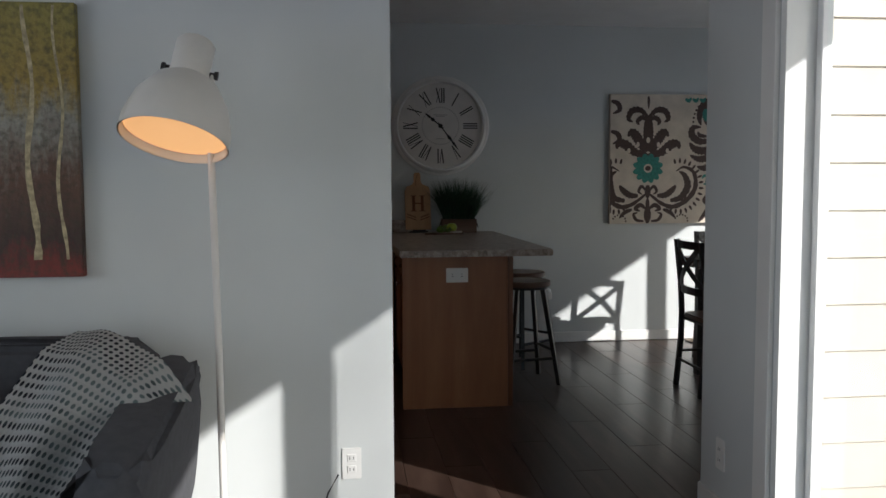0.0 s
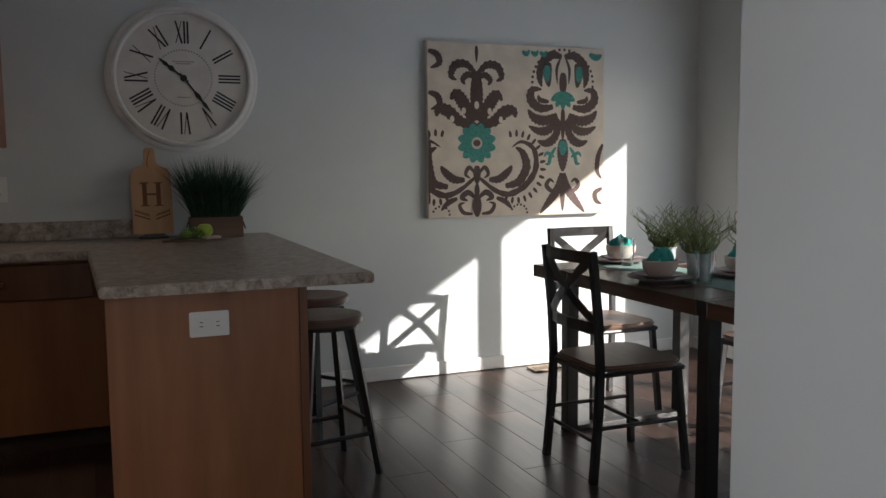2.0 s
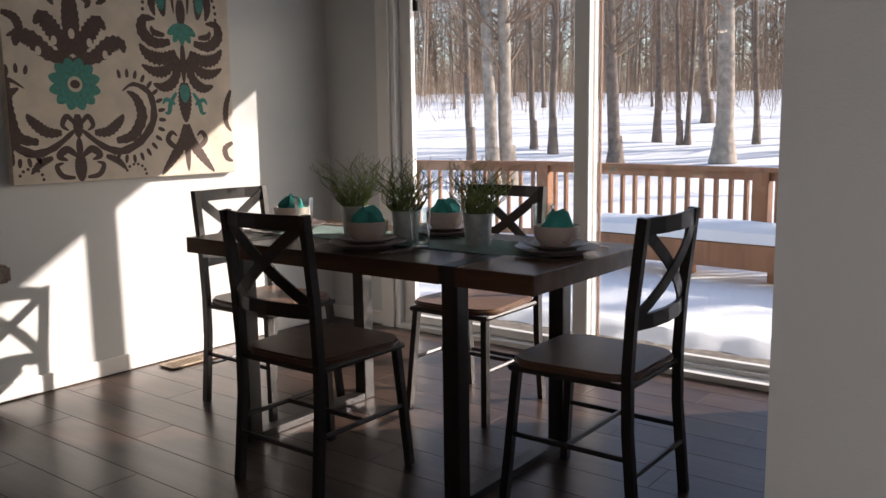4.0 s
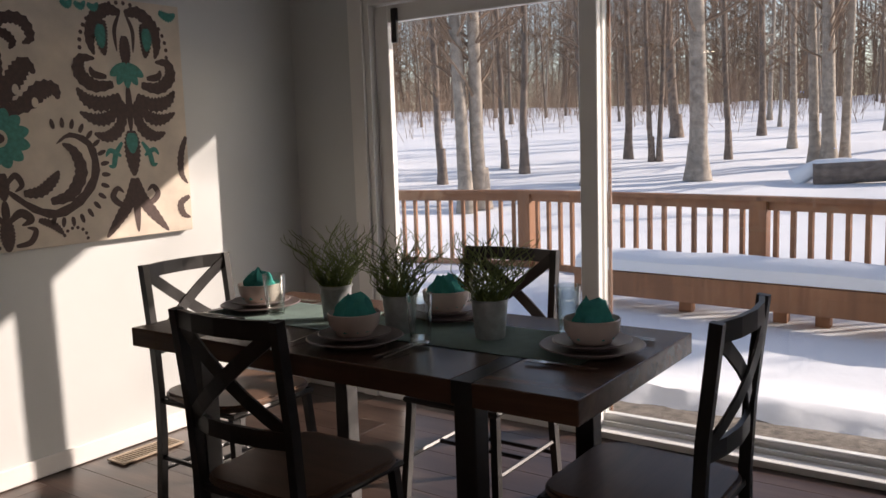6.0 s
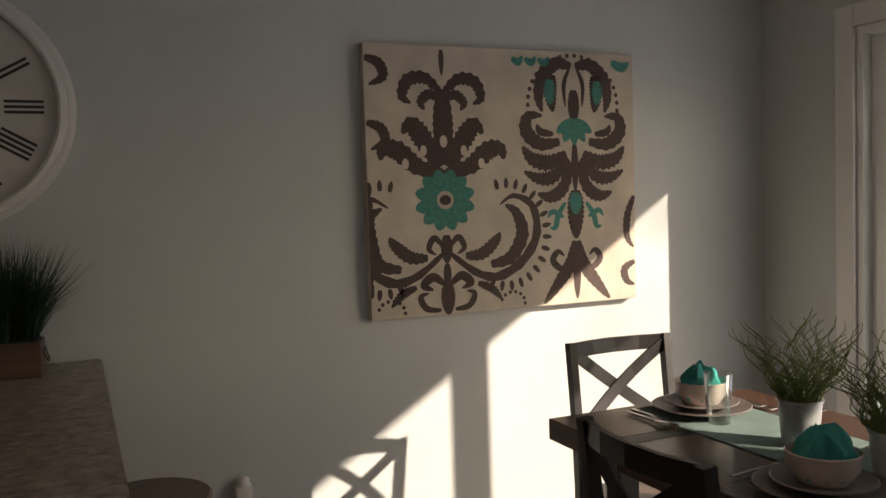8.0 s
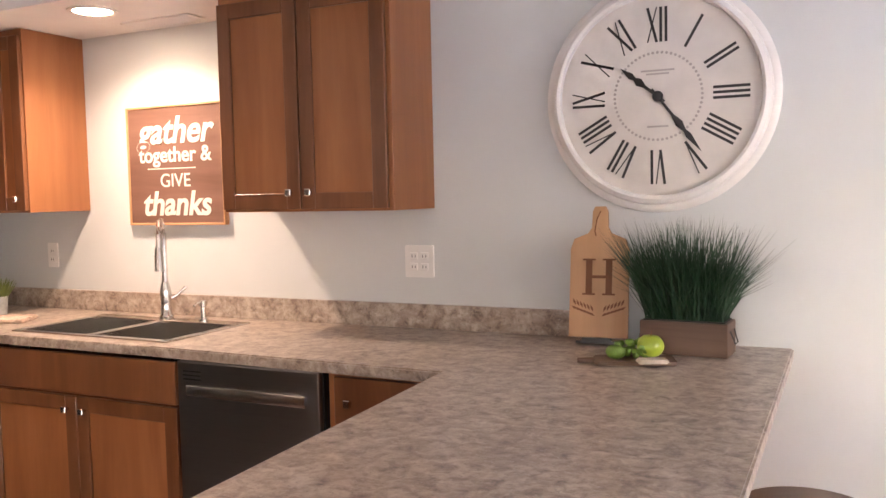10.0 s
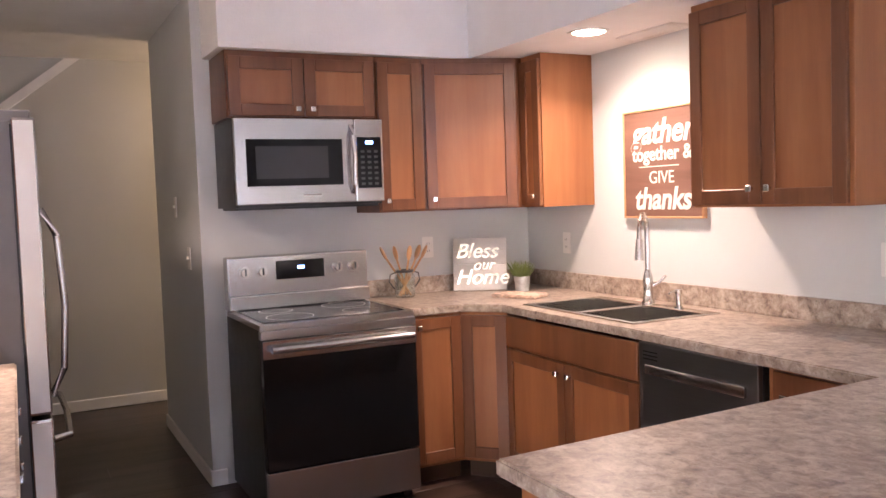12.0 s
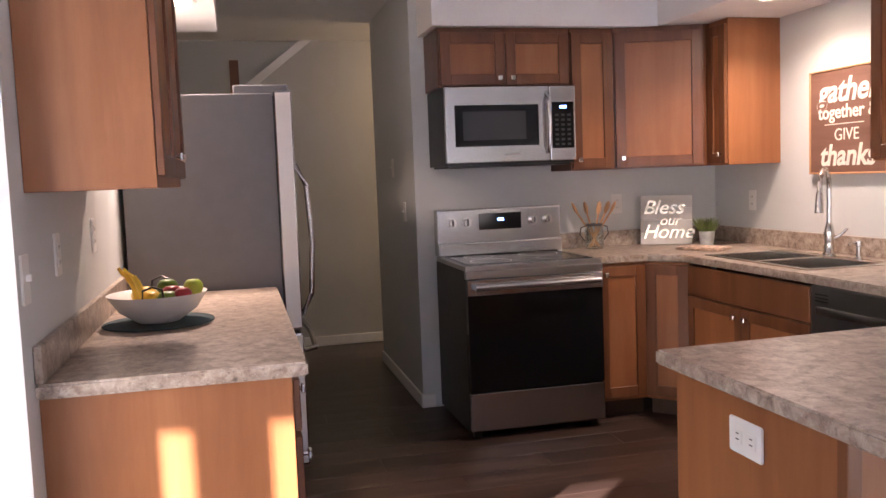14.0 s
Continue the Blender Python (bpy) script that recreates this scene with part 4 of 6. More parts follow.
    sym(br, b, [(0.07, 0.67), (0.16, 0.66), (0.225, 0.71), (0.215, 0.77), (0.15, 0.775)], 0.060, rag=0.1)
    sym(br, b, [(0.10, 0.70), (0.16, 0.71), (0.175, 0.74)], 0.032)
    sym(br, b, [(0.04, 0.62), (0.12, 0.585), (0.20, 0.60), (0.245, 0.65)], 0.064, rag=0.16)
    sym(br, b, [(0.03, 0.60), (0.10, 0.53), (0.17, 0.52), (0.24, 0.55)], 0.056, rag=0.16)
    sym(br, b, [(0.015, 0.585), (0.06, 0.48), (0.12, 0.445), (0.18, 0.46)], 0.056, rag=0.12)
    leaf(br, [(b, 0.66), (b, 0.56), (b, 0.46)], 0.034)
    leaf(br, [(b, 0.47), (b, 0.38), (b, 0.27)], 0.080, rag=0.1)
    leaf(te, [(b, 0.46), (b, 0.42), (b, 0.37)], 0.060, 0.0018, rag=0.15)
    sym(te, b, [(0.05, 0.42), (0.085, 0.37), (0.10, 0.32), (0.125, 0.32)], 0.026, 0.0014)
    sym(te, b, [(0.06, 0.36), (0.11, 0.385), (0.135, 0.36)], 0.022, 0.0014)
    sym(br, b, [(0.005, 0.26), (0.03, 0.17), (0.09, 0.09), (0.16, 0.01)], 0.058, rag=0.08)
    leaf(br, [(b, 0.25), (b, 0.13), (b, 0.02)], 0.038)
    sym(br, b, [(0.035, 0.15), (0.08, 0.15), (0.115, 0.185), (0.09, 0.22), (0.06, 0.20)], 0.030)
    # motifs cut by the edges
    for v0 in (0.86, 0.62):
        leaf(br, [(0.006, v0 + 0.12), (0.06, v0 + 0.10), (0.075, v0 + 0.05), (0.02, v0 + 0.02)], 0.042, rag=0.12)
    leaf(br, [(w - 0.006, 0.44), (w - 0.04, 0.36), (w - 0.045, 0.27), (w - 0.012, 0.22)], 0.036, rag=0.12)
    leaf(br, [(w - 0.008, 0.16), (w - 0.06, 0.13), (w - 0.05, 0.08), (w - 0.01, 0.06)], 0.036, rag=0.12)
    for u in (0.62, 0.68, 0.74):
        leaf(te, [(u, 1.0), (u + 0.03, 0.985), (u + 0.05, 1.01)], 0.03, 0.0012, rag=0.2)
    leaf(te, [(w - 0.11, 1.0), (w - 0.06, 0.98), (w - 0.02, 1.0)], 0.04, 0.0012, rag=0.2)
    tagged(part("brown_motif", br, M_DAMASK, root, "dark brown painted scrollwork"), kind="stuff")
    tagged(part("teal_motif", te, M_DTEAL, root, "teal painted petals"), kind="stuff")
wall_canvas()

def wall_clock():
    root = thing("wall_clock", "large round white wall clock with black Roman numerals", "clock", Matrix.Translation((1.535, N, 1.738)) @ pose(0, 0, 0, 90, 0, 0))
    rim = lathe(bmesh.new(), [(0.30, 0.0), (0.385, 0.0), (0.387, 0.018), (0.372, 0.030), (0.362, 0.030), (0.356, 0.048), (0.342, 0.056), (0.333, 0.052), (0.330, 0.030)], 72)
    part("rim", rim, M_WHITEPAINT, root, "white enamelled stepped rim", smooth=True)
    part("dial", lathe(bmesh.new(), [(0, 0.0), (0.331, 0.0), (0.331, 0.029), (0, 0.030)], 72), M_DIAL, root, "aged cream dial")
    ring = bmesh.new()
    for i in range(60):
        q = 2 * math.pi * i / 60
        prism(ring, [(0.144 * math.cos(q) + 0.005 * math.cos(e), 0.144 * math.sin(q) + 0.005 * math.sin(e)) for e in [k * 1.05 for k in range(6)]], 0.0305, 0.0312)
    part("bead_ring", ring, M_GREYINK, root)
    for i, t in enumerate(("XII", "I", "II", "III", "IIII", "V", "VI", "VII", "VIII", "IX", "X", "XI")):
        q = radians(-30 * i)
        bm = bmesh.new()
        x, wpos = 0.0, []
        for c in t:
            wd = {"I": 0.017, "V": 0.040, "X": 0.040}[c]
            wpos.append((c, x + wd / 2)); x += wd
        for c, cx in wpos:
            cx -= x / 2
            if c == "I":
                box(bm, cx - 0.0045, cx + 0.0045, 0.178, 0.292, 0.0305, 0.0318)
            elif c == "V":
                strip(bm, [(cx - 0.014, 0.292, 0.0312), (cx, 0.178, 0.0312)], 0.009, 0.0012, (1, 0, 0))
                strip(bm, [(cx + 0.014, 0.292, 0.0313), (cx, 0.178, 0.0313)], 0.004, 0.0012, (1, 0, 0))
            else:
                strip(bm, [(cx - 0.015, 0.292, 0.0312), (cx + 0.015, 0.178, 0.0312)], 0.009, 0.0012, (1, 0, 0))
                strip(bm, [(cx + 0.015, 0.292, 0.0314), (cx - 0.015, 0.178, 0.0314)], 0.004, 0.0012, (1, 0, 0))
        bmesh.ops.transform(bm, matrix=Matrix.Rotation(q, 4, 'Z'), verts=bm.verts)
        part("numeral", bm, M_INK, root)
    for nm, q, L, wd in (("hour_hand", 51, 0.158, 0.026), ("minute_hand", -143, 0.235, 0.024)):
        bm = bmesh.new()
        prism(bm, [(-wd * 0.16, -0.03), (wd * 0.16, -0.03), (wd * 0.2, L * 0.35), (wd * 0.55, L * 0.5), (wd * 0.22, L * 0.62), (wd * 0.42, L * 0.72), (0.0005, L), (-0.0005, L), (-wd * 0.42, L * 0.72), (-wd * 0.22, L * 0.62), (-wd * 0.55, L * 0.5), (-wd * 0.2, L * 0.35)], 0.034 if L < 0.2 else 0.037, 0.036 if L < 0.2 else 0.039)
        bmesh.ops.transform(bm, matrix=Matrix.Rotation(radians(q), 4, 'Z'), verts=bm.verts)
        part(nm, bm, M_INK, root)
    part("hub", lathe(bmesh.new(), [(0, 0.045), (0.016, 0.042), (0.018, 0.03)], 20), M_INK, root)
    for v, wd in ((0.085, 0.11), (0.074, 0.075), (-0.10, 0.07)):
        part("maker_bar", B(-wd / 2, wd / 2, v - 0.003, v + 0.003, 0.0302, 0.0308), M_GREYINK, root)
wall_clock()

def floor_vent():
    root = thing("floor_vent", "tan metal floor register with slots by the wall", "vent", pose(3.69, 6.975, 0.004))
    fr = bmesh.new()
    for q in ((-0.16, 0.16, -0.06, -0.045), (-0.16, 0.16, 0.045, 0.06), (-0.16, -0.145, -0.045, 0.045), (0.145, 0.16, -0.045, 0.045)):
        box(fr, *q, 0.0, 0.008, bevel=0.002, seg=1)
    mt = M_TAN
    part("frame", fr, mt, root)
    part("backing", B(-0.145, 0.145, -0.045, 0.045, 0.0, 0.002), M_FLOORBASE, root)
    for i in range(18):
        x = -0.138 + i * 0.0162
        part("slat", B(x - 0.003, x + 0.003, -0.045, 0.045, 0.002, 0.007), mt, root)
floor_vent()

def cover_plate(name, label, cat, m, w=0.075, h=0.12, kind="outlet", parent=None, n=1):
    """Faces local -y, centred."""
    root = thing(name, label, cat, m) if parent is None else None
    part("plate", prism(bmesh.new(), rounded(w, h, 0.006), 0, 0.006, bevel=0.0015), M_PLATE_W, root).matrix_basis = pose(0, 0, 0, 90, 0, 0)
    for k in range(n):
        cx = (k - (n - 1) / 2) * 0.046
        if kind == "outlet":
            for dz in (-0.021, 0.021):
                o = part("socket", box(bmesh.new(), cx - 0.016, cx + 0.016, -0.0085, -0.006, dz - 0.014, dz + 0.014, bevel=0.001, seg=1), M_PLATE_W, root)
                part("slots", box(box(bmesh.new(), cx - 0.008, cx - 0.0055, -0.0091, -0.0086, dz - 0.006, dz + 0.006), cx + 0.0055, cx + 0.008, -0.0091, -0.0086, dz - 0.005, dz + 0.005), M_INK, o)
        elif kind == "hout":
            for dx in (-0.026, 0.026):
                o = part("socket", box(bmesh.new(), dx - 0.016, dx + 0.016, -0.0085, -0.006, -0.016, 0.016, bevel=0.001, seg=1), M_PLATE_W, root)
                part("slots", box(box(bmesh.new(), dx - 0.006, dx + 0.006, -0.0091, -0.0086, -0.008, -0.0055), dx - 0.005, dx + 0.005, -0.0091, -0.0086, 0.0055, 0.008), M_INK, o)
        else:
            part("toggle", box(bmesh.new(), cx - 0.005, cx + 0.005, -0.018, -0.006, -0.004, 0.012, bevel=0.001, seg=1), M_PLATE_W, root)
    return root
cover_plate("wall_outlet", "white double outlet plate on the grey wall", "outlet", pose(0.615, N, 1.17), 0.125, 0.125, "outlet", n=2)
cover_plate("wall_outlet", "white outlet plate above the counter by the sink", "outlet", pose(-1.41, N, 1.17), 0.07, 0.12)
cover_plate("wall_outlet", "white outlet plate beside the range", "outlet", pose(W, 6.42, 1.17, 0, 0, 90), 0.07, 0.12)
cover_plate("peninsula_outlet", "white horizontal outlet plate on the wooden end panel", "outlet", pose(1.412, 5.1995, 0.765), 0.125, 0.082, "hout")
cover_plate("light_switch", "white switch plate on the grey kitchen wall", "switch", pose(0.885, LN, 1.17, 0, 0, 180), 0.07, 0.12, "switch")
cover_plate("light_switch", "white switch plate on the grey kitchen wall", "switch", pose(0.50, LN, 1.20, 0, 0, 180), 0.07, 0.12, "outlet")
cover_plate("light_switch", "white switch plate above the fruit counter", "switch", pose(-0.12, LN, 1.22, 0, 0, 180), 0.07, 0.12, "outlet")
cover_plate("light_switch", "white switch plate on the hall wall", "switch", pose(-2.15, 5.14, 1.17, 0, 0, 0), 0.075, 0.12, "switch")
cover_plate("thermostat_plate", "small white plate on the hall wall", "switch", pose(-2.5, 5.14, 1.45, 0, 0, 0), 0.07, 0.12, "switch")
cover_plate("wall_outlet", "white outlet plate low on the living room wall", "outlet", pose(LE, 3.47, 0.25, 0, 0, -90), 0.07, 0.12)
cover_plate("wall_outlet", "white outlet plate on the sunlit wall", "outlet", pose(0.798, LS, 0.267, 0, 0, 0), 0.07, 0.115)
plug = thing("plug_in_freshener", "small white plug-in air freshener on the wall", "air freshener", pose(2.40, N, 0.385))
part("body", box(bmesh.new(), -0.03, 0.03, -0.045, 0, -0.03, 0.03, bevel=0.012), M_PLATE_W, plug, smooth=True)
part("cap", lathe(bmesh.new(), [(0.022, 0.025), (0.022, 0.05), (0.012, 0.058), (0, 0.06)], 16, (0, -0.025, 0)), M_VINYL, plug, smooth=True)

# ---- peninsula ----
PX0, PX1, PY0 = 1.085, 1.957, 5.150
def counter(name, outline, label, splash=()):
    root = thing(name, label, "countertop")
    part("top", prism(bmesh.new(), outline, 0.872, 0.91, bevel=0.006), M_LAM, root)
    for q in splash:
        part("backsplash", box(bmesh.new(), *q, 0.911, 1.005, bevel=0.004), M_LAM, root)
    return root

def cab_door(parent, x0, x1, z0, z1, knob=None, flat=False, y=0.0, mat=None):
    """A framed door whose face stands in front of local y = 0."""
    mt = mat or M_CAB
    s = 0.058
    bm = bmesh.new()
    if flat:
        box(bm, x0, x1, y - 0.02, y - 0.001, z0, z1, bevel=0.003, seg=1)
        dr = part("drawer_front", bm, mt, parent)
    else:
        for q in ((x0, x0 + s, z0, z1), (x1 - s, x1, z0, z1), (x0 + s, x1 - s, z0, z0 + s), (x0 + s, x1 - s, z1 - s, z1)):
            box(bm, q[0], q[1], y - 0.02, y - 0.001, q[2], q[3], bevel=0.002, seg=1)
        dr = part("door", bm, mt, parent)
        part("panel", B(x0 + s - 0.002, x1 - s + 0.002, y - 0.011, y - 0.002, z0 + s - 0.002, z1 - s + 0.002), M_CABPANEL, dr)
    if knob:
        kx, kz = knob
        k = bmesh.new()
        tube(k, [(kx, y - 0.02, kz), (kx, y - 0.036, kz)], 0.006, 8)
        box(k, kx - 0.013, kx + 0.013, y - 0.046, y - 0.034, kz - 0.013, kz + 0.013, bevel=0.003, seg=1)
        part("knob", k, M_CHROME, dr, "square brushed nickel knob")
    return dr

def cabinet(name, label, m, w, d, z0, z1, doors, toe=False, side=None, body_top=None):
    root = thing(name, label, "cabinet", m)
    bm = B(0, w, 0.0, d, z0 + (0.10 if toe else 0), body_top or z1, bevel=0.0015, seg=1)
    part("body", bm, side or M_CABPANEL, root)
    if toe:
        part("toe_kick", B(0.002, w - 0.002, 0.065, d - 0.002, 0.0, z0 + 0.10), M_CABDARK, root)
    for dd in doors:
        cab_door(root, **dd)
    return root

pen = thing("peninsula_cabinet", "stained maple peninsula base cabinet with plain end panel", "cabinet")
part("body", box(bmesh.new(), 1.155, 1.70, 5.216, N - 0.61, 0.10, 0.87), M_CABPANEL, pen)
part("end_panel", B(1.100, 1.705, 5.200, 5.214, 0.0, 0.871, bevel=0.001, seg=1), M_CABPANEL, pen)
part("corner_post", B(1.7055, 1.735, 5.197, 5.230, 0.0, 0.871, bevel=0.002, seg=1), M_CAB, pen)
part("back_panel", B(1.7012, 1.725, 5.231, N - 0.001, 0.0, 0.871), M_CABPANEL, pen)
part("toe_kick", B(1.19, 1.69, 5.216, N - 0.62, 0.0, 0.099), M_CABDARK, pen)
def side_doors():
    frame_ob = thing("peninsula_doors", "stained maple drawer and door fronts facing the kitchen", "cabinet", pose(1.153, N - 0.64, 0, 0, 0, -90))
    for i in range(2):
        a = 0.02 + i * 0.60
        cab_door(frame_ob, a, a + 0.57, 0.72, 0.855, (a + 0.285, 0.79), flat=True)
        cab_door(frame_ob, a, a + 0.57, 0.12, 0.70, (a + 0.52, 0.64))
side_doors()
solo("peninsula_corner_base", B(1.14, 1.66, N - 0.605, N, 0.0, 0.871), M_CABDARK, "dark brown block of the corner base cabinet", "cabinet")

def kitchen_counter():
    """One continuous laminate top with a hole for the sink."""
    root = thing("kitchen_countertop", "mottled brown and grey laminate countertop with chipped-stone edge", "countertop")
    sx0, sx1, sy0, sy1 = -0.93, -0.13, 6.52, 6.97
    bm = bmesh.new()
    for o in ([(W + 0.001, 6.005), (-1.185, 6.005), (-1.185, 6.30), (-1.03, 6.435), (sx0, 6.435), (sx0, N - 0.001), (W + 0.001, N - 0.001)],):
        prism(bm, o, 0.872, 0.91, bevel=0.005)
    box(bm, sx0, sx1, 6.435, sy0, 0.872, 0.91, bevel=0.005)
    box(bm, sx0, sx1, sy1, N - 0.001, 0.872, 0.91, bevel=0.005)
    prism(bm, [(sx1, 6.435), (1.04, 6.405), (PX0, PY0), (PX1, PY0), (PX1, N - 0.001), (sx1, N - 0.001)], 0.872, 0.91, bevel=0.005)
    part("top", bm, M_LAM, root)
    part("backsplash", box(bmesh.new(), W + 0.022, 1.42, N - 0.021, N - 0.001, 0.9105, 1.005, bevel=0.004), M_LAM, root)
    part("side_splash", box(bmesh.new(), W + 0.001, W + 0.021, 6.01, N - 0.001, 0.9105, 1.005, bevel=0.004), M_LAM, root)
kitchen_counter()

def stool(x, y, turn):
    root = thing("bar_stool", "round brown wooden bar stool with black metal legs", "stool", pose(x, y, 0, 0, 0, turn), "bar stools at the peninsula")
    part("seat", lathe(bmesh.new(), [(0, 0.625), (0.157, 0.625), (0.164, 0.632), (0.164, 0.655), (0.157, 0.662), (0, 0.664)], 40), M_SEAT, root, smooth=True)
    part("seat_ring", lathe(bmesh.new(), [(0.12, 0.61), (0.145, 0.61), (0.145, 0.6249), (0.12, 0.6249)], 32), M_BLACK, root)
    for i in range(4):
        q = radians(45 + 90 * i)
        c, s = math.cos(q), math.sin(q)
        part("leg", strip(bmesh.new(), [(0.125 * c, 0.125 * s, 0.615), (0.235 * c, 0.235 * s, 0.0)], 0.024, 0.024, (-s, c, 0)), M_BLACK, root)
    for i in range(4):
        z = 0.17 + 0.05 * (i % 2)
        k = 0.125 + 0.11 * (0.615 - z) / 0.615
        q0, q1 = radians(45 + 90 * i), radians(135 + 90 * i)
        part("foot_rest", tube(bmesh.new(), [(k * math.cos(q0), k * math.sin(q0), z), (k * math.cos(q1), k * math.sin(q1), z)], 0.010, 6), M_BLACK, root)
stool(1.935, 5.80, 10)
stool(2.03, 6.35, 35)

def cutting_board():
    root = thing("cutting_board", "pale wooden cutting board with a burnt letter H", "cutting board", pose(1.35, 6.99, 0.932, -9, 0, 4))
    out = [(-0.10, 0), (0.10, 0), (0.10, 0.30), (0.088, 0.335), (0.04, 0.355), (0.028, 0.375), (0.026, 0.43), (0.018, 0.447), (-0.018, 0.447), (-0.026, 0.43), (-0.028, 0.375), (-0.04, 0.355), (-0.088, 0.335), (-0.10, 0.30)]
    bd = prism(bmesh.new(), out, -0.009, 0.009, bevel=0.003)
    bmesh.ops.transform(bd, matrix=pose(0, 0, 0, 90), verts=bd.verts)
    part("board", bd, M_BEECH, root)
    h = bmesh.new()
    for s in (-1, 1):
        box(h, s * 0.034 - 0.011, s * 0.034 + 0.011, -0.0103, -0.0092, 0.145, 0.265)
        box(h, s * 0.034 - 0.022, s * 0.034 + 0.022, -0.0104, -0.0093, 0.261, 0.267)
        box(h, s * 0.034 - 0.022, s * 0.034 + 0.022, -0.0104, -0.0093, 0.143, 0.149)
    box(h, -0.024, 0.024, -0.0105, -0.0094, 0.20, 0.21)
    part("letter", h, M_BURN, root, "burnt serif letter H")
    lf = bmesh.new()
    for s in (-1, 1):
        for i in range(6):
            cx, cz = s * (0.018 + 0.012 * i), 0.088 + 0.0042 * i
            for e in (-1, 1):
                a = prism(bmesh.new(), [(0, -0.013), (0.0042, 0), (0, 0.013), (-0.0042, 0)], -0.0005, 0.0005)
                merge(lf, a, Matrix.Translation((cx + s * 0.004, -0.0098, cz + e * 0.010)) @ pose(0, 0, 0, 90, 0, 0) @ Matrix.Rotation(radians(-s * (25 if e > 0 else 60)), 4, 'Z'))
    part("laurel", lf, M_BURN, root, "burnt laurel sprigs")
    part("stand", box(box(bmesh.new(), -0.07, 0.07, -0.03, 0.05, -0.021, -0.012), -0.05, 0.05, -0.03, -0.02, -0.012, -0.002), M_BLACK, root)
    part("cord", tube(bmesh.new(), [(0.002, -0.012, 0.43), (-0.01, -0.016, 0.40), (-0.016, -0.014, 0.36), (-0.012, -0.012, 0.345)], 0.002, 5), M_BURN, root)
cutting_board()

def planter():
    rnd = random.Random(3)
    root = thing("grass_planter", "dark green ornamental grass in a wooden crate planter", "plant", pose(1.655, 6.93, 0.911, 0, 0, -4))
    part("crate", box(bmesh.new(), -0.135, 0.135, -0.065, 0.065, 0, 0.105, bevel=0.004), M_CRATE, root)
    part("soil", B(-0.125, 0.125, -0.055, 0.055, 0.1051, 0.109), M_FLOORBASE, root)
    for s in (-1, 1):
        part("wire_handle", tube(bmesh.new(), [(s * 0.137, -0.03, 0.08), (s * 0.150, -0.02, 0.04), (s * 0.150, 0.02, 0.04), (s * 0.137, 0.03, 0.08)], 0.0025, 5), M_BLACK, root)
    bm = bmesh.new()
    for _ in range(1500):
        x, y = rnd.uniform(-0.12, 0.12), rnd.uniform(-0.05, 0.045)
        a = rnd.gauss(0, 0.3) + x * 2.6
        b = rnd.gauss(-0.12, 0.3) * 0.8
        L = rnd.uniform(0.15, 0.34)
        p = Vector((x, y, 0.107))
        d = Vector((a * 0.7, b, 1)).normalized()
        pts = [p, p + d * L * 0.5, p + d * L + Vector((a * 0.06, b * 0.06, -0.02 * abs(a)))]
        if max(q.y for q in pts) > 0.15:
            continue
        q = rnd.uniform(0, 3.14)
        sd = Vector((math.cos(q), math.sin(q), 0))
        wd = rnd.uniform(0.0014, 0.0028)
        v = [bm.verts.new(pts[0] - sd * wd), bm.verts.new(pts[0] + sd * wd), bm.verts.new(pts[1] + sd * wd * 0.9), bm.verts.new(pts[1] - sd * wd * 0.9), bm.verts.new(pts[2])]
        bm.faces.new(v[:4]); bm.faces.new((v[3], v[2], v[4]))
    part("grass", bm, M_GRASS, root)
planter()

M_APPLE = plain("green_apple_skin", (0.36, 0.46, 0.045), 0.3, vary=0.2, scale=25)
M_OLIVE = plain("green_lime_skin", (0.12, 0.22, 0.03), 0.4, vary=0.25, scale=40)
M_YELLOW = plain("yellow_fruit_skin", (0.72, 0.45, 0.03), 0.4, vary=0.15, scale=30)
M_RED = plain("red_fruit_skin", (0.30, 0.02, 0.025), 0.3, vary=0.3, scale=30)
M_BEIGE = plain("beige_cloth", (0.55, 0.47, 0.38), 0.9, vary=0.25, scale=50, bumpy=0.4)

def ball(bm, c, r, sx=1, sy=1, sz=1, rot=0):
    a = bmesh.new()
    bmesh.ops.create_uvsphere(a, u_segments=18, v_segments=10, radius=r)
    for v in a.verts:
        v.co.z -= 0.25 * r * math.exp(-((v.co.x ** 2 + v.co.y ** 2) / (0.10 * r * r))) * (1 if v.co.z > 0 else -0.5)
    merge(bm, a, Matrix.Translation(c) @ Matrix.Rotation(rot, 4, 'Z') @ Matrix.Diagonal((sx, sy, sz, 1)))
    return bm

tray = thing("serving_board", "small dark wooden serving board on the counter", "board", pose(1.535, 6.72, 0.911, 0, 0, 18))
part("board", prism(bmesh.new(), rounded(0.24, 0.12, 0.02), 0, 0.012, bevel=0.003), M_CRATE, tray)
part("handle", prism(bmesh.new(), [(-0.17, -0.012), (-0.12, -0.02), (-0.12, 0.02), (-0.17, 0.012)], 0.001, 0.011), M_CRATE, tray)
apple = thing("green_apple", "shiny green apple on a serving board", "apple", pose(1.578, 6.745, 0.9235))
part("flesh", ball(bmesh.new(), (0, 0, 0.036), 0.040, 1, 1, 0.92), M_APPLE, apple, smooth=True)
part("stem", tube(bmesh.new(), [(0, 0, 0.06), (0.004, 0, 0.08)], 0.0015, 5), M_BURN, apple)
solo("lime", ball(bmesh.new(), (0, 0, 0.022), 0.024, 1.25, 1, 0.95), M_OLIVE, "small green lime on a serving board", "lime", pose(1.485, 6.69, 0.9235), smooth=True)
herb = bmesh.new()
_r = random.Random(4)
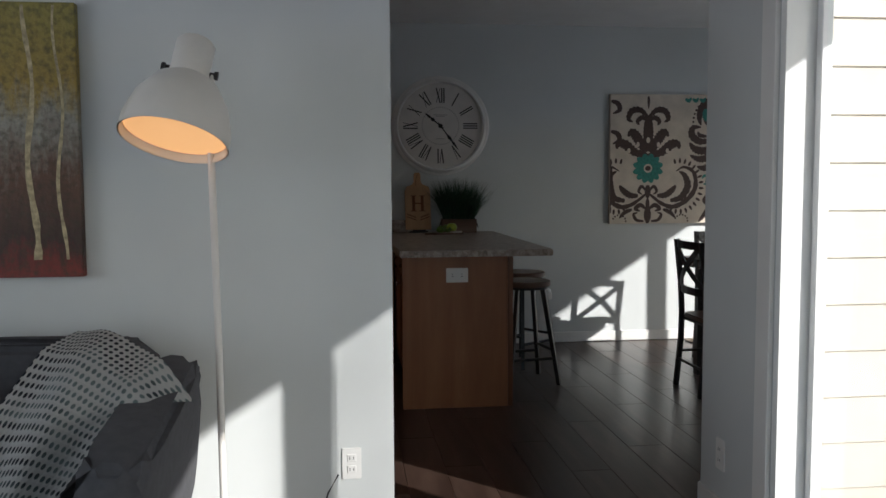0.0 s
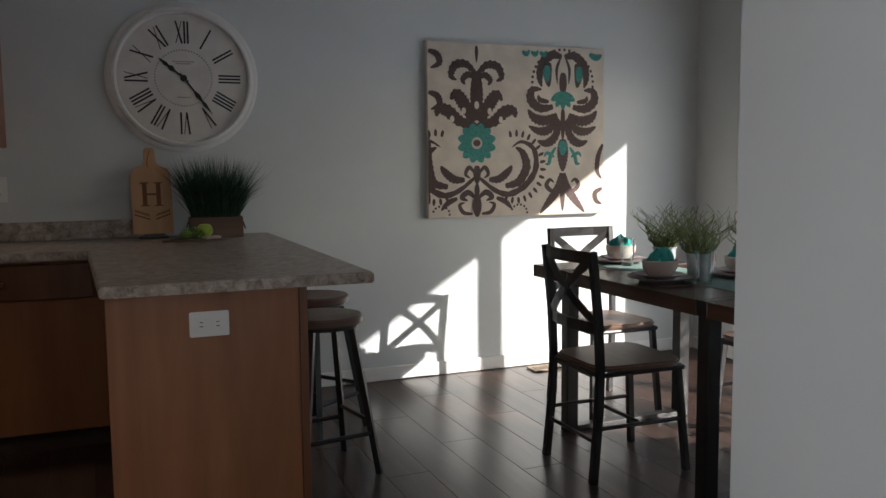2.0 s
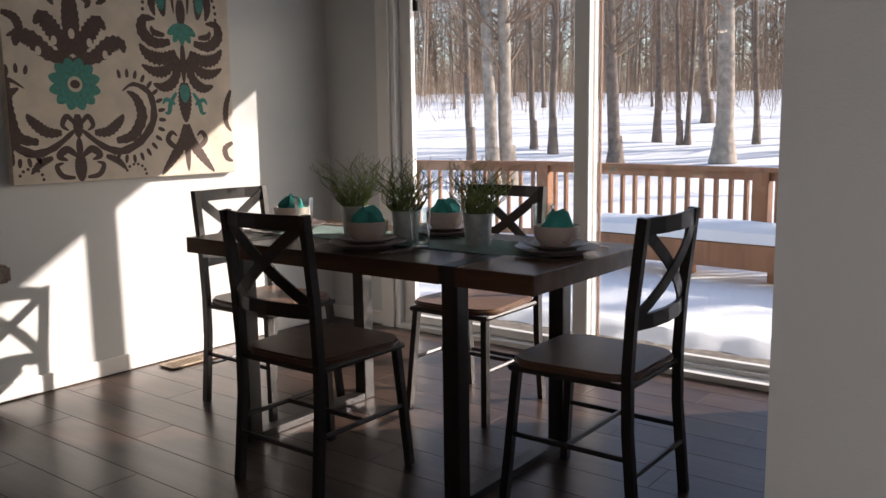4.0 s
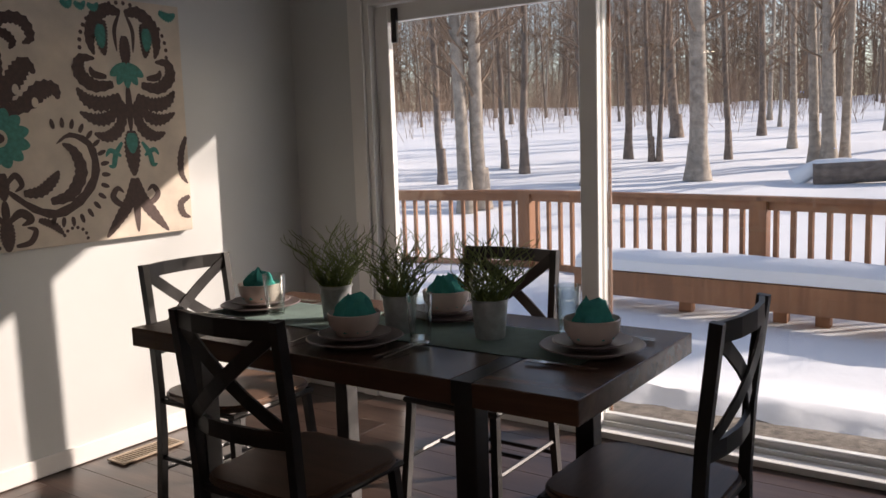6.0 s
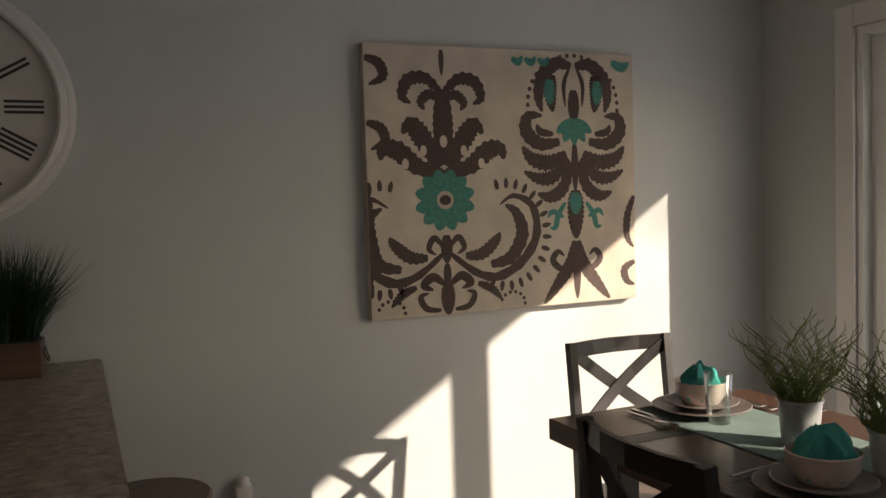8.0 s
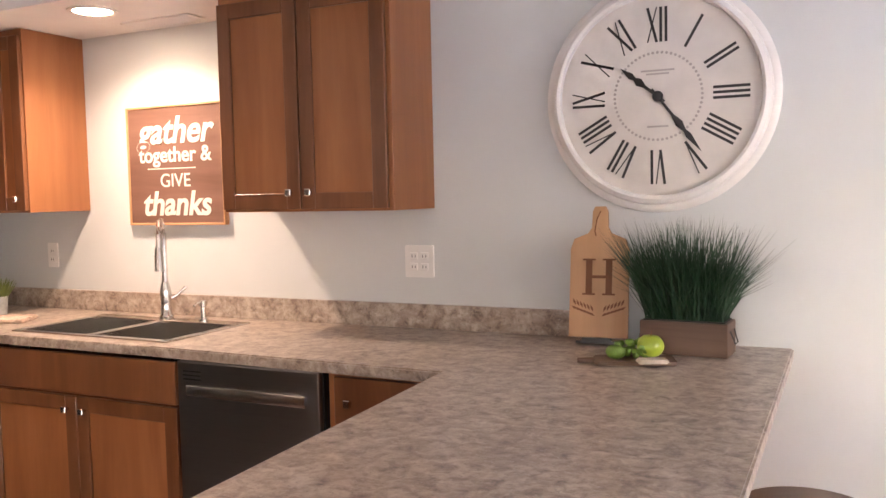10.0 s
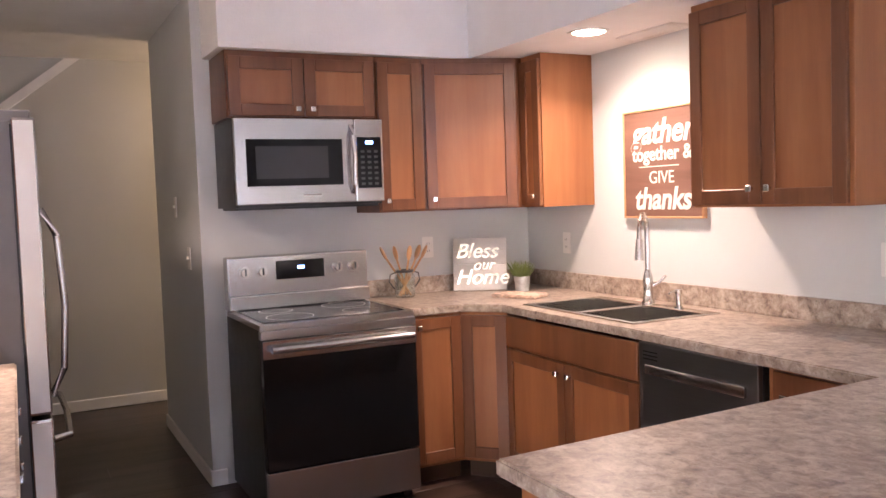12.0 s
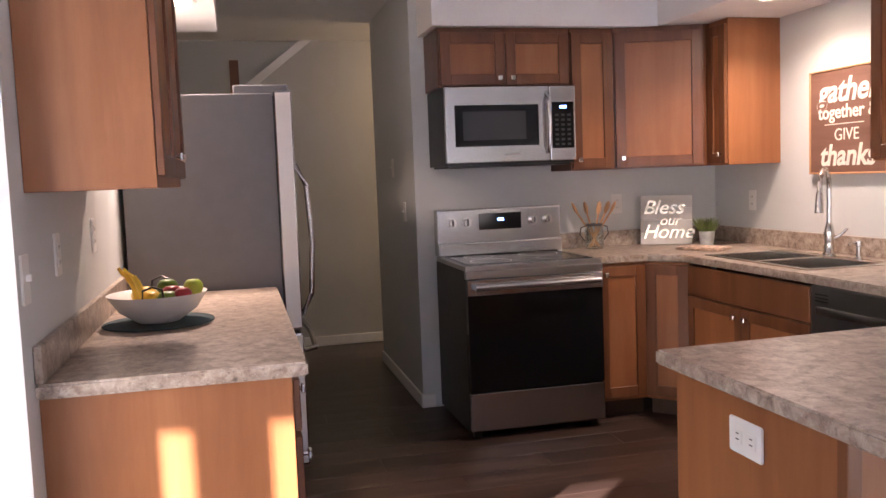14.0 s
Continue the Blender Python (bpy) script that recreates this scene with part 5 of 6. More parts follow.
for _ in range(40):
    ball(herb, (_r.uniform(-0.045, 0.045), _r.uniform(-0.03, 0.03), _r.uniform(0.008, 0.05)), 0.010, 1, 1, 1)
solo("grape_cluster", herb, M_OLIVE, "cluster of dark green grapes on a serving board", "grapes", pose(1.525, 6.735, 0.9235), smooth=True)
solo("folded_cloth", prism(bmesh.new(), rounded(0.09, 0.05, 0.01), 0, 0.012, bevel=0.004), M_BEIGE, "small folded striped cloth beside the apple", "cloth", pose(1.60, 6.665, 0.924, 0, 0, 25))


# ---- kitchen ----
UB, UT = 1.385, 2.188
DIV = 0.004
sink_run = cabinet("sink_base_cabinet", "stained maple sink base cabinet with two doors", pose(-1.03, 6.47, 0), 1.0, 0.62, 0, 0.868,
    [dict(x0=0.0, x1=1.0, z0=0.70, z1=0.855, flat=True), dict(x0=0.0, x1=0.498, z0=0.12, z1=0.69, knob=(0.455, 0.64)), dict(x0=0.502, x1=1.0, z0=0.12, z1=0.69, knob=(0.545, 0.64))], toe=True, side=M_CAB, body_top=0.73)
cabinet("base_cabinet", "narrow stained maple base cabinet beside the range", pose(-1.215, 6.006, 0, 0, 0, 90), 0.30, 0.58, 0, 0.868,
    [dict(x0=0.004, x1=0.285, z0=0.12, z1=0.855, knob=(0.045, 0.81))], toe=True)
cabinet("corner_base_cabinet", "stained maple corner base cabinet with an angled front", pose(-1.21, 6.30, 0, 0, 0, 43), 0.245, 0.40, 0, 0.868,
    [dict(x0=0.004, x1=0.241, z0=0.12, z1=0.855)], toe=True)
cabinet("filler_cabinet", "narrow stained maple drawer cabinet beside the dishwasher", pose(0.605, 6.47, 0), 0.52, 0.62, 0, 0.868, [dict(x0=0.03, x1=0.45, z0=0.70, z1=0.855, flat=True, knob=(0.09, 0.775))], toe=True)

def dishwasher():
    root = thing("dishwasher", "stainless steel dishwasher with pocket handle under the counter", "dishwasher", pose(-0.025, 6.47, 0))
    part("tub", B(0.01, 0.61, 0.0, 0.6, 0.10, 0.865), M_BLKPLAST, root)
    part("door", box(bmesh.new(), 0.012, 0.608, -0.025, -0.001, 0.12, 0.865, bevel=0.006), M_DARKSTEEL, root, "dark stainless door")
    part("pocket_handle", box(bmesh.new(), 0.06, 0.56, -0.040, -0.0255, 0.745, 0.785, bevel=0.006), M_STEELV, root, "steel pocket handle", smooth=True)
    for i in range(3):
        part("vent_slot", B(0.04, 0.12, -0.027, -0.0252, 0.80 + i * 0.014, 0.805 + i * 0.014), M_BLKPLAST, root)
    part("toe_kick", B(0.012, 0.608, 0.03, 0.05, 0.0, 0.10), M_BLKPLAST, root)
dishwasher()

def kitchen_sink():
    root = thing("kitchen_sink", "double bowl stainless steel sink set in the counter", "sink")
    x0, x1, y0, y1 = -0.945, -0.115, 6.505, 6.985
    bm = bmesh.new()
    xm = (x0 + x1) / 2
    for q in ((x0, x1, y0, y0 + 0.03), (x0, x1, y1 - 0.075, y1), (x0, x0 + 0.03, y0 + 0.03, y1 - 0.075), (x1 - 0.03, x1, y0 + 0.03, y1 - 0.075), (xm - 0.02, xm + 0.02, y0 + 0.03, y1 - 0.075)):
        box(bm, *q, 0.9102, 0.916, bevel=0.002, seg=1)
    part("rim", bm, M_CHROME, root)
    for a, b in ((x0 + 0.03, xm - 0.02), (xm + 0.02, x1 - 0.03)):
        bw = bmesh.new()
        box(bw, a, b, y0 + 0.03, y1 - 0.075, 0.74, 0.912)
        bmesh.ops.delete(bw, geom=[f for f in bw.faces if f.calc_center_median().z > 0.9], context='FACES')
        bmesh.ops.bevel(bw, geom=[e for e in bw.edges if not e.is_boundary], offset=0.035, segments=4, affect='EDGES')
        bmesh.ops.reverse_faces(bw, faces=bw.faces)
        part("bowl", bw, M_CHROME, root, smooth=True)
        part("drain", lathe(bmesh.new(), [(0, 0.744), (0.03, 0.744), (0.042, 0.746), (0.042, 0.741)], 20, ((a + b) / 2, (y0 + y1) / 2, 0)), M_BLKPLAST, root)
kitchen_sink()

def faucet():
    root = thing("kitchen_faucet", "brushed nickel pull-down gooseneck faucet behind the sink", "faucet", pose(-0.54, 6.95, 0.917, 0, 0, 38))
    part("base", lathe(bmesh.new(), [(0, 0), (0.030, 0), (0.031, 0.012), (0.024, 0.02), (0.022, 0.07), (0.027, 0.10), (0.022, 0.13), (0.014, 0.16), (0, 0.165)], 24), M_CHROME, root, smooth=True)
    pts = [(0, 0, 0.15), (0, 0, 0.30)] + [(0, -0.085 + 0.085 * math.cos(q), 0.34 + 0.085 * math.sin(q)) for q in [i * math.pi / 9 for i in range(10)]] + [(0, -0.175, 0.30)]
    part("neck", tube(bmesh.new(), pts, 0.0125, 12), M_CHROME, root, smooth=True)
    part("spray_head", tube(bmesh.new(), [(0, -0.173, 0.315), (0, -0.180, 0.27), (0, -0.184, 0.22)], 0.015, 14, 0.021), M_CHROME, root, smooth=True)
    part("lever", tube(bmesh.new(), [(0.02, 0, 0.085), (0.05, 0, 0.10), (0.085, 0.0, 0.135)], 0.008, 10, 0.006), M_CHROME, root, smooth=True)
    sd = thing("soap_dispenser", "brushed nickel soap dispenser beside the faucet", "soap dispenser", pose(-0.33, 6.945, 0.917))
    part("body", lathe(bmesh.new(), [(0, 0), (0.02, 0), (0.02, 0.008), (0.012, 0.012), (0.011, 0.06), (0.016, 0.064), (0.016, 0.085), (0, 0.087)], 18), M_CHROME, sd, smooth=True)
    part("spout", tube(bmesh.new(), [(0, 0, 0.075), (0, -0.035, 0.08), (0, -0.055, 0.07)], 0.006, 8), M_CHROME, sd, smooth=True)
faucet()

def kitchen_range():
    root = thing("kitchen_range", "stainless steel electric range with black glass oven door", "range", pose(W + 0.7, 5.24, 0, 0, 0, 90))
    w, d = 0.757, 0.66
    part("body", B(0.003, w - 0.003, 0.03, d, 0.03, 0.885), M_BLKPLAST, root, "black side panels")
    part("cooktop", box(bmesh.new(), 0, w, 0.0, d - 0.02, 0.886, 0.912, bevel=0.004), M_STEEL, root, "steel rim of the cooktop")
    gl = part("glass_top", prism(bmesh.new(), [(0.03, 0.05), (w - 0.03, 0.05), (w - 0.03, d - 0.09), (0.03, d - 0.09)], 0.9125, 0.915), M_BLKGLASS, root, "black ceramic glass")
    for cx, cy, r in ((0.2, 0.2, 0.11), (0.56, 0.2, 0.09), (0.2, 0.45, 0.08), (0.56, 0.45, 0.11)):
        part("burner_ring", lathe(bmesh.new(), [(r, 0.9152), (r + 0.003, 0.9155), (r + 0.004, 0.9152)], 36, (cx, cy, 0)), M_GREYINK, root)
    part("control_band", box(bmesh.new(), 0.0, w, -0.012, 0.03, 0.845, 0.885, bevel=0.004), M_STEEL, root)
    dr = part("oven_door", box(bmesh.new(), 0.004, w - 0.004, -0.018, 0.029, 0.25, 0.842, bevel=0.005), M_BLKGLASS, root, "black glass oven door")
    part("window", box(bmesh.new(), 0.13, w - 0.13, -0.0195, -0.0182, 0.36, 0.68), M_BLKGLASS, dr)
    part("door_band", box(bmesh.new(), 0.004, w - 0.004, -0.022, -0.0185, 0.76, 0.842, bevel=0.001, seg=1), M_STEELV, dr)
    hb = tube(bmesh.new(), [(0.035, -0.06, 0.805), (w - 0.035, -0.06, 0.805)], 0.016, 14)
    for x in (0.05, w - 0.05):
        box(hb, x - 0.014, x + 0.014, -0.06, -0.022, 0.795, 0.815)
    part("handle", hb, M_STEELV, dr, "steel bar handle", smooth=True)
    part("drawer", box(bmesh.new(), 0.004, w - 0.004, -0.018, 0.029, 0.045, 0.245, bevel=0.005), M_STEELV, root, "stainless storage drawer")
    for x in (0.05, w - 0.05):
        for y in (0.06, d - 0.06):
            part("foot", B(x - 0.02, x + 0.02, y - 0.02, y + 0.02, 0.0, 0.03), M_BLKPLAST, root)
    bg = part("backguard", box(bmesh.new(), 0.0, w, d - 0.075, d + 0.02, 0.913, 1.185, bevel=0.008), M_STEELV, root, "stainless control panel")
    part("lower_lip", box(bmesh.new(), 0.0, w, d - 0.10, d - 0.074, 0.915, 0.99, bevel=0.006), M_STEELV, bg)
    part("display", box(bmesh.new(), 0.25, 0.51, d - 0.078, d - 0.0755, 1.06, 1.155, bevel=0.0008, seg=1), M_BLKGLASS, bg)
    part("clock_digits", box(bmesh.new(), 0.365, 0.40, d - 0.0792, d - 0.0782, 1.11, 1.125), M_DISPLAY, bg, "glowing blue digits")
    for x in (0.085, 0.175, 0.585, 0.675):
        k = tube(bmesh.new(), [(x, d - 0.076, 1.105), (x, d - 0.084, 1.105)], 0.030, 24)
        tube(k, [(x, d - 0.084, 1.105), (x, d - 0.108, 1.105)], 0.024, 24, 0.021)
        part("control_knob", k, M_CHROME, bg, "steel knob", smooth=True)
        part("pointer", B(x - 0.004, x + 0.004, d - 0.110, d - 0.1082, 1.09, 1.125), M_BLKPLAST, bg)
kitchen_range()

def microwave():
    root = thing("microwave", "stainless over-the-range microwave with black glass door", "microwave", pose(W + 0.39, 5.235, 1.435, 0, 0, 90))
    w = 0.757
    part("body", B(0.0, w, 0.02, 0.388, 0.0, 0.425), M_BLKPLAST, root, "black case")
    dr = part("door", box(bmesh.new(), 0.002, 0.60, -0.018, 0.019, 0.012, 0.425, bevel=0.005), M_STEELV, root)
    part("window", box(bmesh.new(), 0.055, 0.535, -0.021, -0.0185, 0.10, 0.325, bevel=0.001, seg=1), M_BLKGLASS, dr, "black glass window")
    part("screen", box(bmesh.new(), 0.10, 0.46, -0.0222, -0.0212, 0.135, 0.29), M_BLKPLAST, dr, "dark perforated window screen")
    hp = [(0.585, -0.02, 0.06), (0.585, -0.055, 0.10), (0.585, -0.066, 0.22), (0.585, -0.055, 0.34), (0.585, -0.02, 0.39)]
    part("handle", tube(bmesh.new(), hp, 0.012, 12), M_STEELV, dr, "curved steel handle", smooth=True)
    part("control_strip", box(bmesh.new(), 0.603, w - 0.002, -0.018, 0.019, 0.012, 0.425, bevel=0.005), M_STEELV, root)
    part("keypad", box(bmesh.new(), 0.615, w - 0.015, -0.021, -0.0185, 0.08, 0.335), M_BLKGLASS, root)
    keys = bmesh.new()
    for i in range(3):
        for j in range(7):
            box(keys, 0.632 + i * 0.036, 0.652 + i * 0.036, -0.0218, -0.0212, 0.095 + j * 0.027, 0.107 + j * 0.027)
    part("keys", keys, M_BLKPLAST, root)
    part("clock_digits", B(0.66, 0.70, -0.0218, -0.0212, 0.30, 0.315), M_DISPLAY, root, "small blue digits")
    part("maker_bar", B(0.33, 0.42, -0.0192, -0.0185, 0.05, 0.058), M_GREYINK, root)
    part("underside", B(0.02, w - 0.02, 0.03, 0.37, -0.012, -0.0005), M_BLKPLAST, root)
microwave()

# wall cabinets
cabinet("wall_cabinet", "short stained maple wall cabinet above the microwave", pose(-1.49, 5.225, 0, 0, 0, 90), 0.765, 0.33, 1.865, UT,
    [dict(x0=0.01, x1=0.38, z0=1.875, z1=UT - 0.03, knob=(0.345, 1.91)), dict(x0=0.385, x1=0.755, z0=1.875, z1=UT - 0.03, knob=(0.42, 1.91))], side=M_CAB)
cabinet("wall_cabinet", "narrow stained maple wall cabinet beside the microwave", pose(-1.49, 5.992, 0, 0, 0, 90), 0.262, 0.33, UB, UT,
    [dict(x0=0.006, x1=0.256, z0=UB + 0.01, z1=UT - 0.03, knob=(0.04, UB + 0.06))], side=M_CAB)
def corner_wall_cabinet():
    root = thing("corner_wall_cabinet", "stained maple corner wall cabinet with angled door", "cabinet")
    p0, p1 = (-1.49, 6.256), (-1.335, 6.745)
    part("body", prism(bmesh.new(), [(W + 0.001, 6.256), p0, p1, (-1.335, N - 0.001), (W + 0.001, N - 0.001)], UB, UT), M_CAB, root)
    L = math.hypot(p1[0] - p0[0], p1[1] - p0[1])
    dr = cab_door(root, 0.012, L - 0.012, UB + 0.01, UT - 0.03, knob=(0.05, UB + 0.06))
    dr.matrix_basis = pose(p0[0], p0[1], 0, 0, 0, math.degrees(math.atan2(p1[1] - p0[1], p1[0] - p0[0])))
corner_wall_cabinet()
cabinet("wall_cabinet", "narrow stained maple wall cabinet at the corner", pose(-1.333, 6.78, 0), 0.19, 0.329, UB, UT, [dict(x0=0.006, x1=0.184, z0=UB + 0.01, z1=UT - 0.03, knob=(0.145, UB + 0.06))], side=M_CABPANEL)
cabinet("wall_cabinet", "two-door stained maple wall cabinet beside the sign", pose(-0.06, 6.79, 0), 0.745, 0.319, UB - 0.01, UT,
    [dict(x0=0.006, x1=0.364, z0=UB, z1=UT - 0.03, knob=(0.325, UB + 0.06)), dict(x0=0.37, x1=0.729, z0=UB, z1=UT - 0.03, knob=(0.41, UB + 0.06))], side=M_CABPANEL)
cabinet("wall_cabinet", "stained maple wall cabinet above the fruit counter", pose(0.823, LN + 0.31, 0, 0, 0, 180), 0.90, 0.309, UB - 0.01, UT,
    [dict(x0=0.004, x1=0.446, z0=UB + 0.02, z1=UT - 0.03, knob=(0.40, UB + 0.08)), dict(x0=0.452, x1=0.896, z0=UB + 0.02, z1=UT - 0.03, knob=(0.50, UB + 0.08))], side=M_CABPANEL)
cabinet("fruit_counter_cabinet", "stained maple base cabinet with plain end panel", pose(0.835, 4.235, 0, 0, 0, 180), 1.66, 0.614, 0, 0.868,
    [dict(x0=0.02 + 0.4 * i, x1=0.41 + 0.4 * i, z0=0.12, z1=0.70, knob=(0.06 + 0.4 * i, 0.64)) for i in range(4)] + [dict(x0=0.02 + 0.4 * i, x1=0.41 + 0.4 * i, z0=0.715, z1=0.855, flat=True, knob=(0.21 + 0.4 * i, 0.785)) for i in range(4)], toe=True)
counter("fruit_countertop", [(-0.83, LN + 0.001), (0.865, LN + 0.001), (0.865, 4.275), (-0.83, 4.275)], "mottled laminate countertop with a backsplash strip", [(-0.83, 0.864, LN + 0.001, LN + 0.021)])

def refrigerator():
    root = thing("refrigerator", "stainless bottom-freezer refrigerator with grey sides", "refrigerator", pose(-0.85, 4.30, 0, 0, 0, 180))
    w, d, h = 0.91, 0.66, 1.80
    part("body", box(bmesh.new(), 0.0, w, 0.0, d, 0.03, h - 0.02, bevel=0.004), M_FRIDGE, root, "grey textured side panels")
    part("hinge_cover", box(bmesh.new(), 0.01, 0.12, -0.07, 0.17, h - 0.0195, h + 0.02, bevel=0.006), M_FRIDGE, root)
    for nm, z0, z1 in (("door", 0.70, h - 0.005), ("freezer_drawer", 0.06, 0.685)):
        dr = part(nm, box(bmesh.new(), 0.003, w - 0.003, -0.085, -0.006, z0, z1, bevel=0.010), M_STEELV, root, "stainless door front", smooth=True)
        # white strip puts the patio light on this edge into the colour
        part("door_edge", B(0.0, 0.0028, -0.078, -0.012, z0 + 0.012, z1 - 0.012), M_VINYL, dr, "door edge whitened to carry the patio's light")
        if nm == "door":
            hp = [(0.05, -0.085, 0.76), (0.05, -0.135, 0.86), (0.05, -0.150, 1.10), (0.05, -0.135, 1.36), (0.05, -0.085, 1.46)]
        else:
            hp = [(0.03, -0.085, 0.60), (0.05, -0.14, 0.605), (w * 0.5, -0.15, 0.61), (w - 0.05, -0.14, 0.605), (w - 0.03, -0.085, 0.60)]
        part("handle", tube(bmesh.new(), hp, 0.013, 10), M_STEELV, dr, "curved steel handle", smooth=True)
    part("gasket", B(0.01, w - 0.01, -0.0059, -0.0001, 0.08, h - 0.03), M_BLKPLAST, root)
    part("base_grille", B(0.01, w - 0.01, 0.02, 0.05, 0.0, 0.03), M_BLKPLAST, root)
refrigerator()

BY = 3.835
def fruit_bowl():
    m = pose(0.0, BY, 0.9115)
    solo("placemat", lathe(bmesh.new(), [(0, 0), (0.185, 0), (0.187, 0.003), (0.185, 0.005), (0, 0.005)], 48), plain("slate_felt", (0.05, 0.08, 0.09), 0.95, vary=0.2, scale=40, bumpy=0.5), "round dark teal placemat on the counter", "placemat", m)
    root = thing("fruit_bowl", "white oval metal bowl with wire handles", "bowl", m @ pose(0, 0, 0.006))
    part("bowl", lathe(bmesh.new(), [(0, 0), (0.07, 0), (0.075, 0.004), (0.13, 0.04), (0.165, 0.095), (0.168, 0.098), (0.161, 0.096), (0.125, 0.046), (0.07, 0.012), (0, 0.012)], 48), M_WHITEPAINT, root, smooth=True)
    for s in (-1, 1):
        part("handle", tube(bmesh.new(), [(s * 0.150, -0.035, 0.085), (s * 0.165, -0.03, 0.125), (s * 0.168, 0, 0.137), (s * 0.165, 0.03, 0.125), (s * 0.150, 0.035, 0.085)], 0.004, 8), M_BLACK, root, "dark wire handle", smooth=True)
    z = 0.921
    for nm, lab, mt, x, y, dz, r, sx in (("lemon", "bright yellow lemon in the bowl", M_YELLOW, 0.02, -0.02, 0.075, 0.036, 1.3), ("lemon", "bright yellow lemon in the bowl", M_YELLOW, -0.02, 0.10, 0.078, 0.034, 1.25), ("lime", "dark green lime in the bowl", M_OLIVE, 0.07, 0.04, 0.077, 0.034, 1.15), ("lime", "dark green lime in the bowl", M_OLIVE, -0.06, 0.03, 0.105, 0.034, 1.1), ("green_apple", "light green apple in the bowl", M_APPLE, -0.01, 0.12, 0.105, 0.034, 1), ("red_apple", "dark red apple in the bowl", M_RED, 0.03, 0.05, 0.09, 0.035, 1), ("red_apple", "dark red apple in the bowl", M_RED, 0.075, 0.09, 0.09, 0.030, 1), ("lemon", "bright yellow lemon in the bowl", M_YELLOW, -0.07, -0.05, 0.08, 0.036, 1.3)):
        solo(nm, ball(bmesh.new(), (0, 0, 0), r, sx, 1, 0.95), mt, lab, nm.replace("_", " "), pose(x, BY + y, z + dz, 0, 0, x * 900), smooth=True)
    for i, (x, y, q) in enumerate(((0.05, -0.085, 70), (0.02, -0.105, 95))):
        pts = [(0.09 * math.cos(a) - 0.05, 0, 0.09 * math.sin(a)) for a in [radians(-40 + 14 * k) for k in range(8)]]
        bm = tube(bmesh.new(), pts[:1] + pts[1:-1], 0.014, 8)
        tube(bm, [pts[-2], pts[-1], Vector(pts[-1]) + Vector((-0.012, 0, 0.018))], 0.010, 8, 0.005)
        solo("banana", bm, M_YELLOW, "ripe yellow banana standing in the bowl", "banana", pose(x, BY + y, z + 0.095, 0, 0, q), smooth=True)
fruit_bowl()

# signs
def gather_sign():
    x0, x1, z0, z1 = -0.865, -0.31, 1.316, 1.848
    root = thing("wall_sign", "brown wooden sign with white hand lettering", "sign", Matrix.Translation(((x0 + x1) / 2, N - 0.022, (z0 + z1) / 2)) @ pose(0, 0, 0, 90, 0, 0))
    w, h = x1 - x0, z1 - z0
    part("board", B(-w / 2 + 0.008, w / 2 - 0.008, -h / 2 + 0.008, h / 2 - 0.008, -0.02, 0.0), M_SIGNWOOD, root)
    fr = bmesh.new()
    for q in ((-w / 2, w / 2, -h / 2, -h / 2 + 0.009), (-w / 2, w / 2, h / 2 - 0.009, h / 2), (-w / 2, -w / 2 + 0.009, -h / 2 + 0.009, h / 2 - 0.009), (w / 2 - 0.009, w / 2, -h / 2 + 0.009, h / 2 - 0.009)):
        box(fr, *q, -0.0205, 0.006, bevel=0.001, seg=1)
    part("frame", fr, M_BEECH, root)
    for t, size, y, sh, bo in (("gather", 0.165, 0.15, 0.25, 0.0035), ("together &", 0.095, 0.045, 0.0, 0.0015), ("GIVE", 0.085, -0.07, 0.0, 0.0), ("thanks", 0.150, -0.175, 0.2, 0.0035)):
        lettering("lettering", t, size, M_LETTER, root, Matrix.Translation((0, y, 0.0015)), "white painted words", shear=sh, bold=bo)
    part("rule", B(-0.16, 0.12, -0.016, -0.012, 0.0005, 0.002), M_LETTER, root)
gather_sign()

def home_sign():
    root = thing("counter_sign", "white plank sign with silver lettering leaning on the wall", "sign", pose(-1.655, 6.67, 0.912, 0, 0, 55) @ pose(0, 0, 0, -8))
    for i in range(4):
        part("plank", box(bmesh.new(), -0.155, 0.155, -0.012, 0.0, i * 0.076, i * 0.076 + 0.074, bevel=0.002, seg=1), M_WHITEWOOD, root)
    for t, size, x, z in (("Bless", 0.12, -0.02, 0.225), ("our", 0.085, 0.02, 0.145), ("Home", 0.12, 0.01, 0.075)):
        lettering("lettering", t, size, M_SILVER, root, Matrix.Translation((x, -0.0145, z)) @ pose(0, 0, 0, 90, 0, 0), "raised silver words", extrude=0.0022, shear=0.3, bold=0.001)
home_sign()

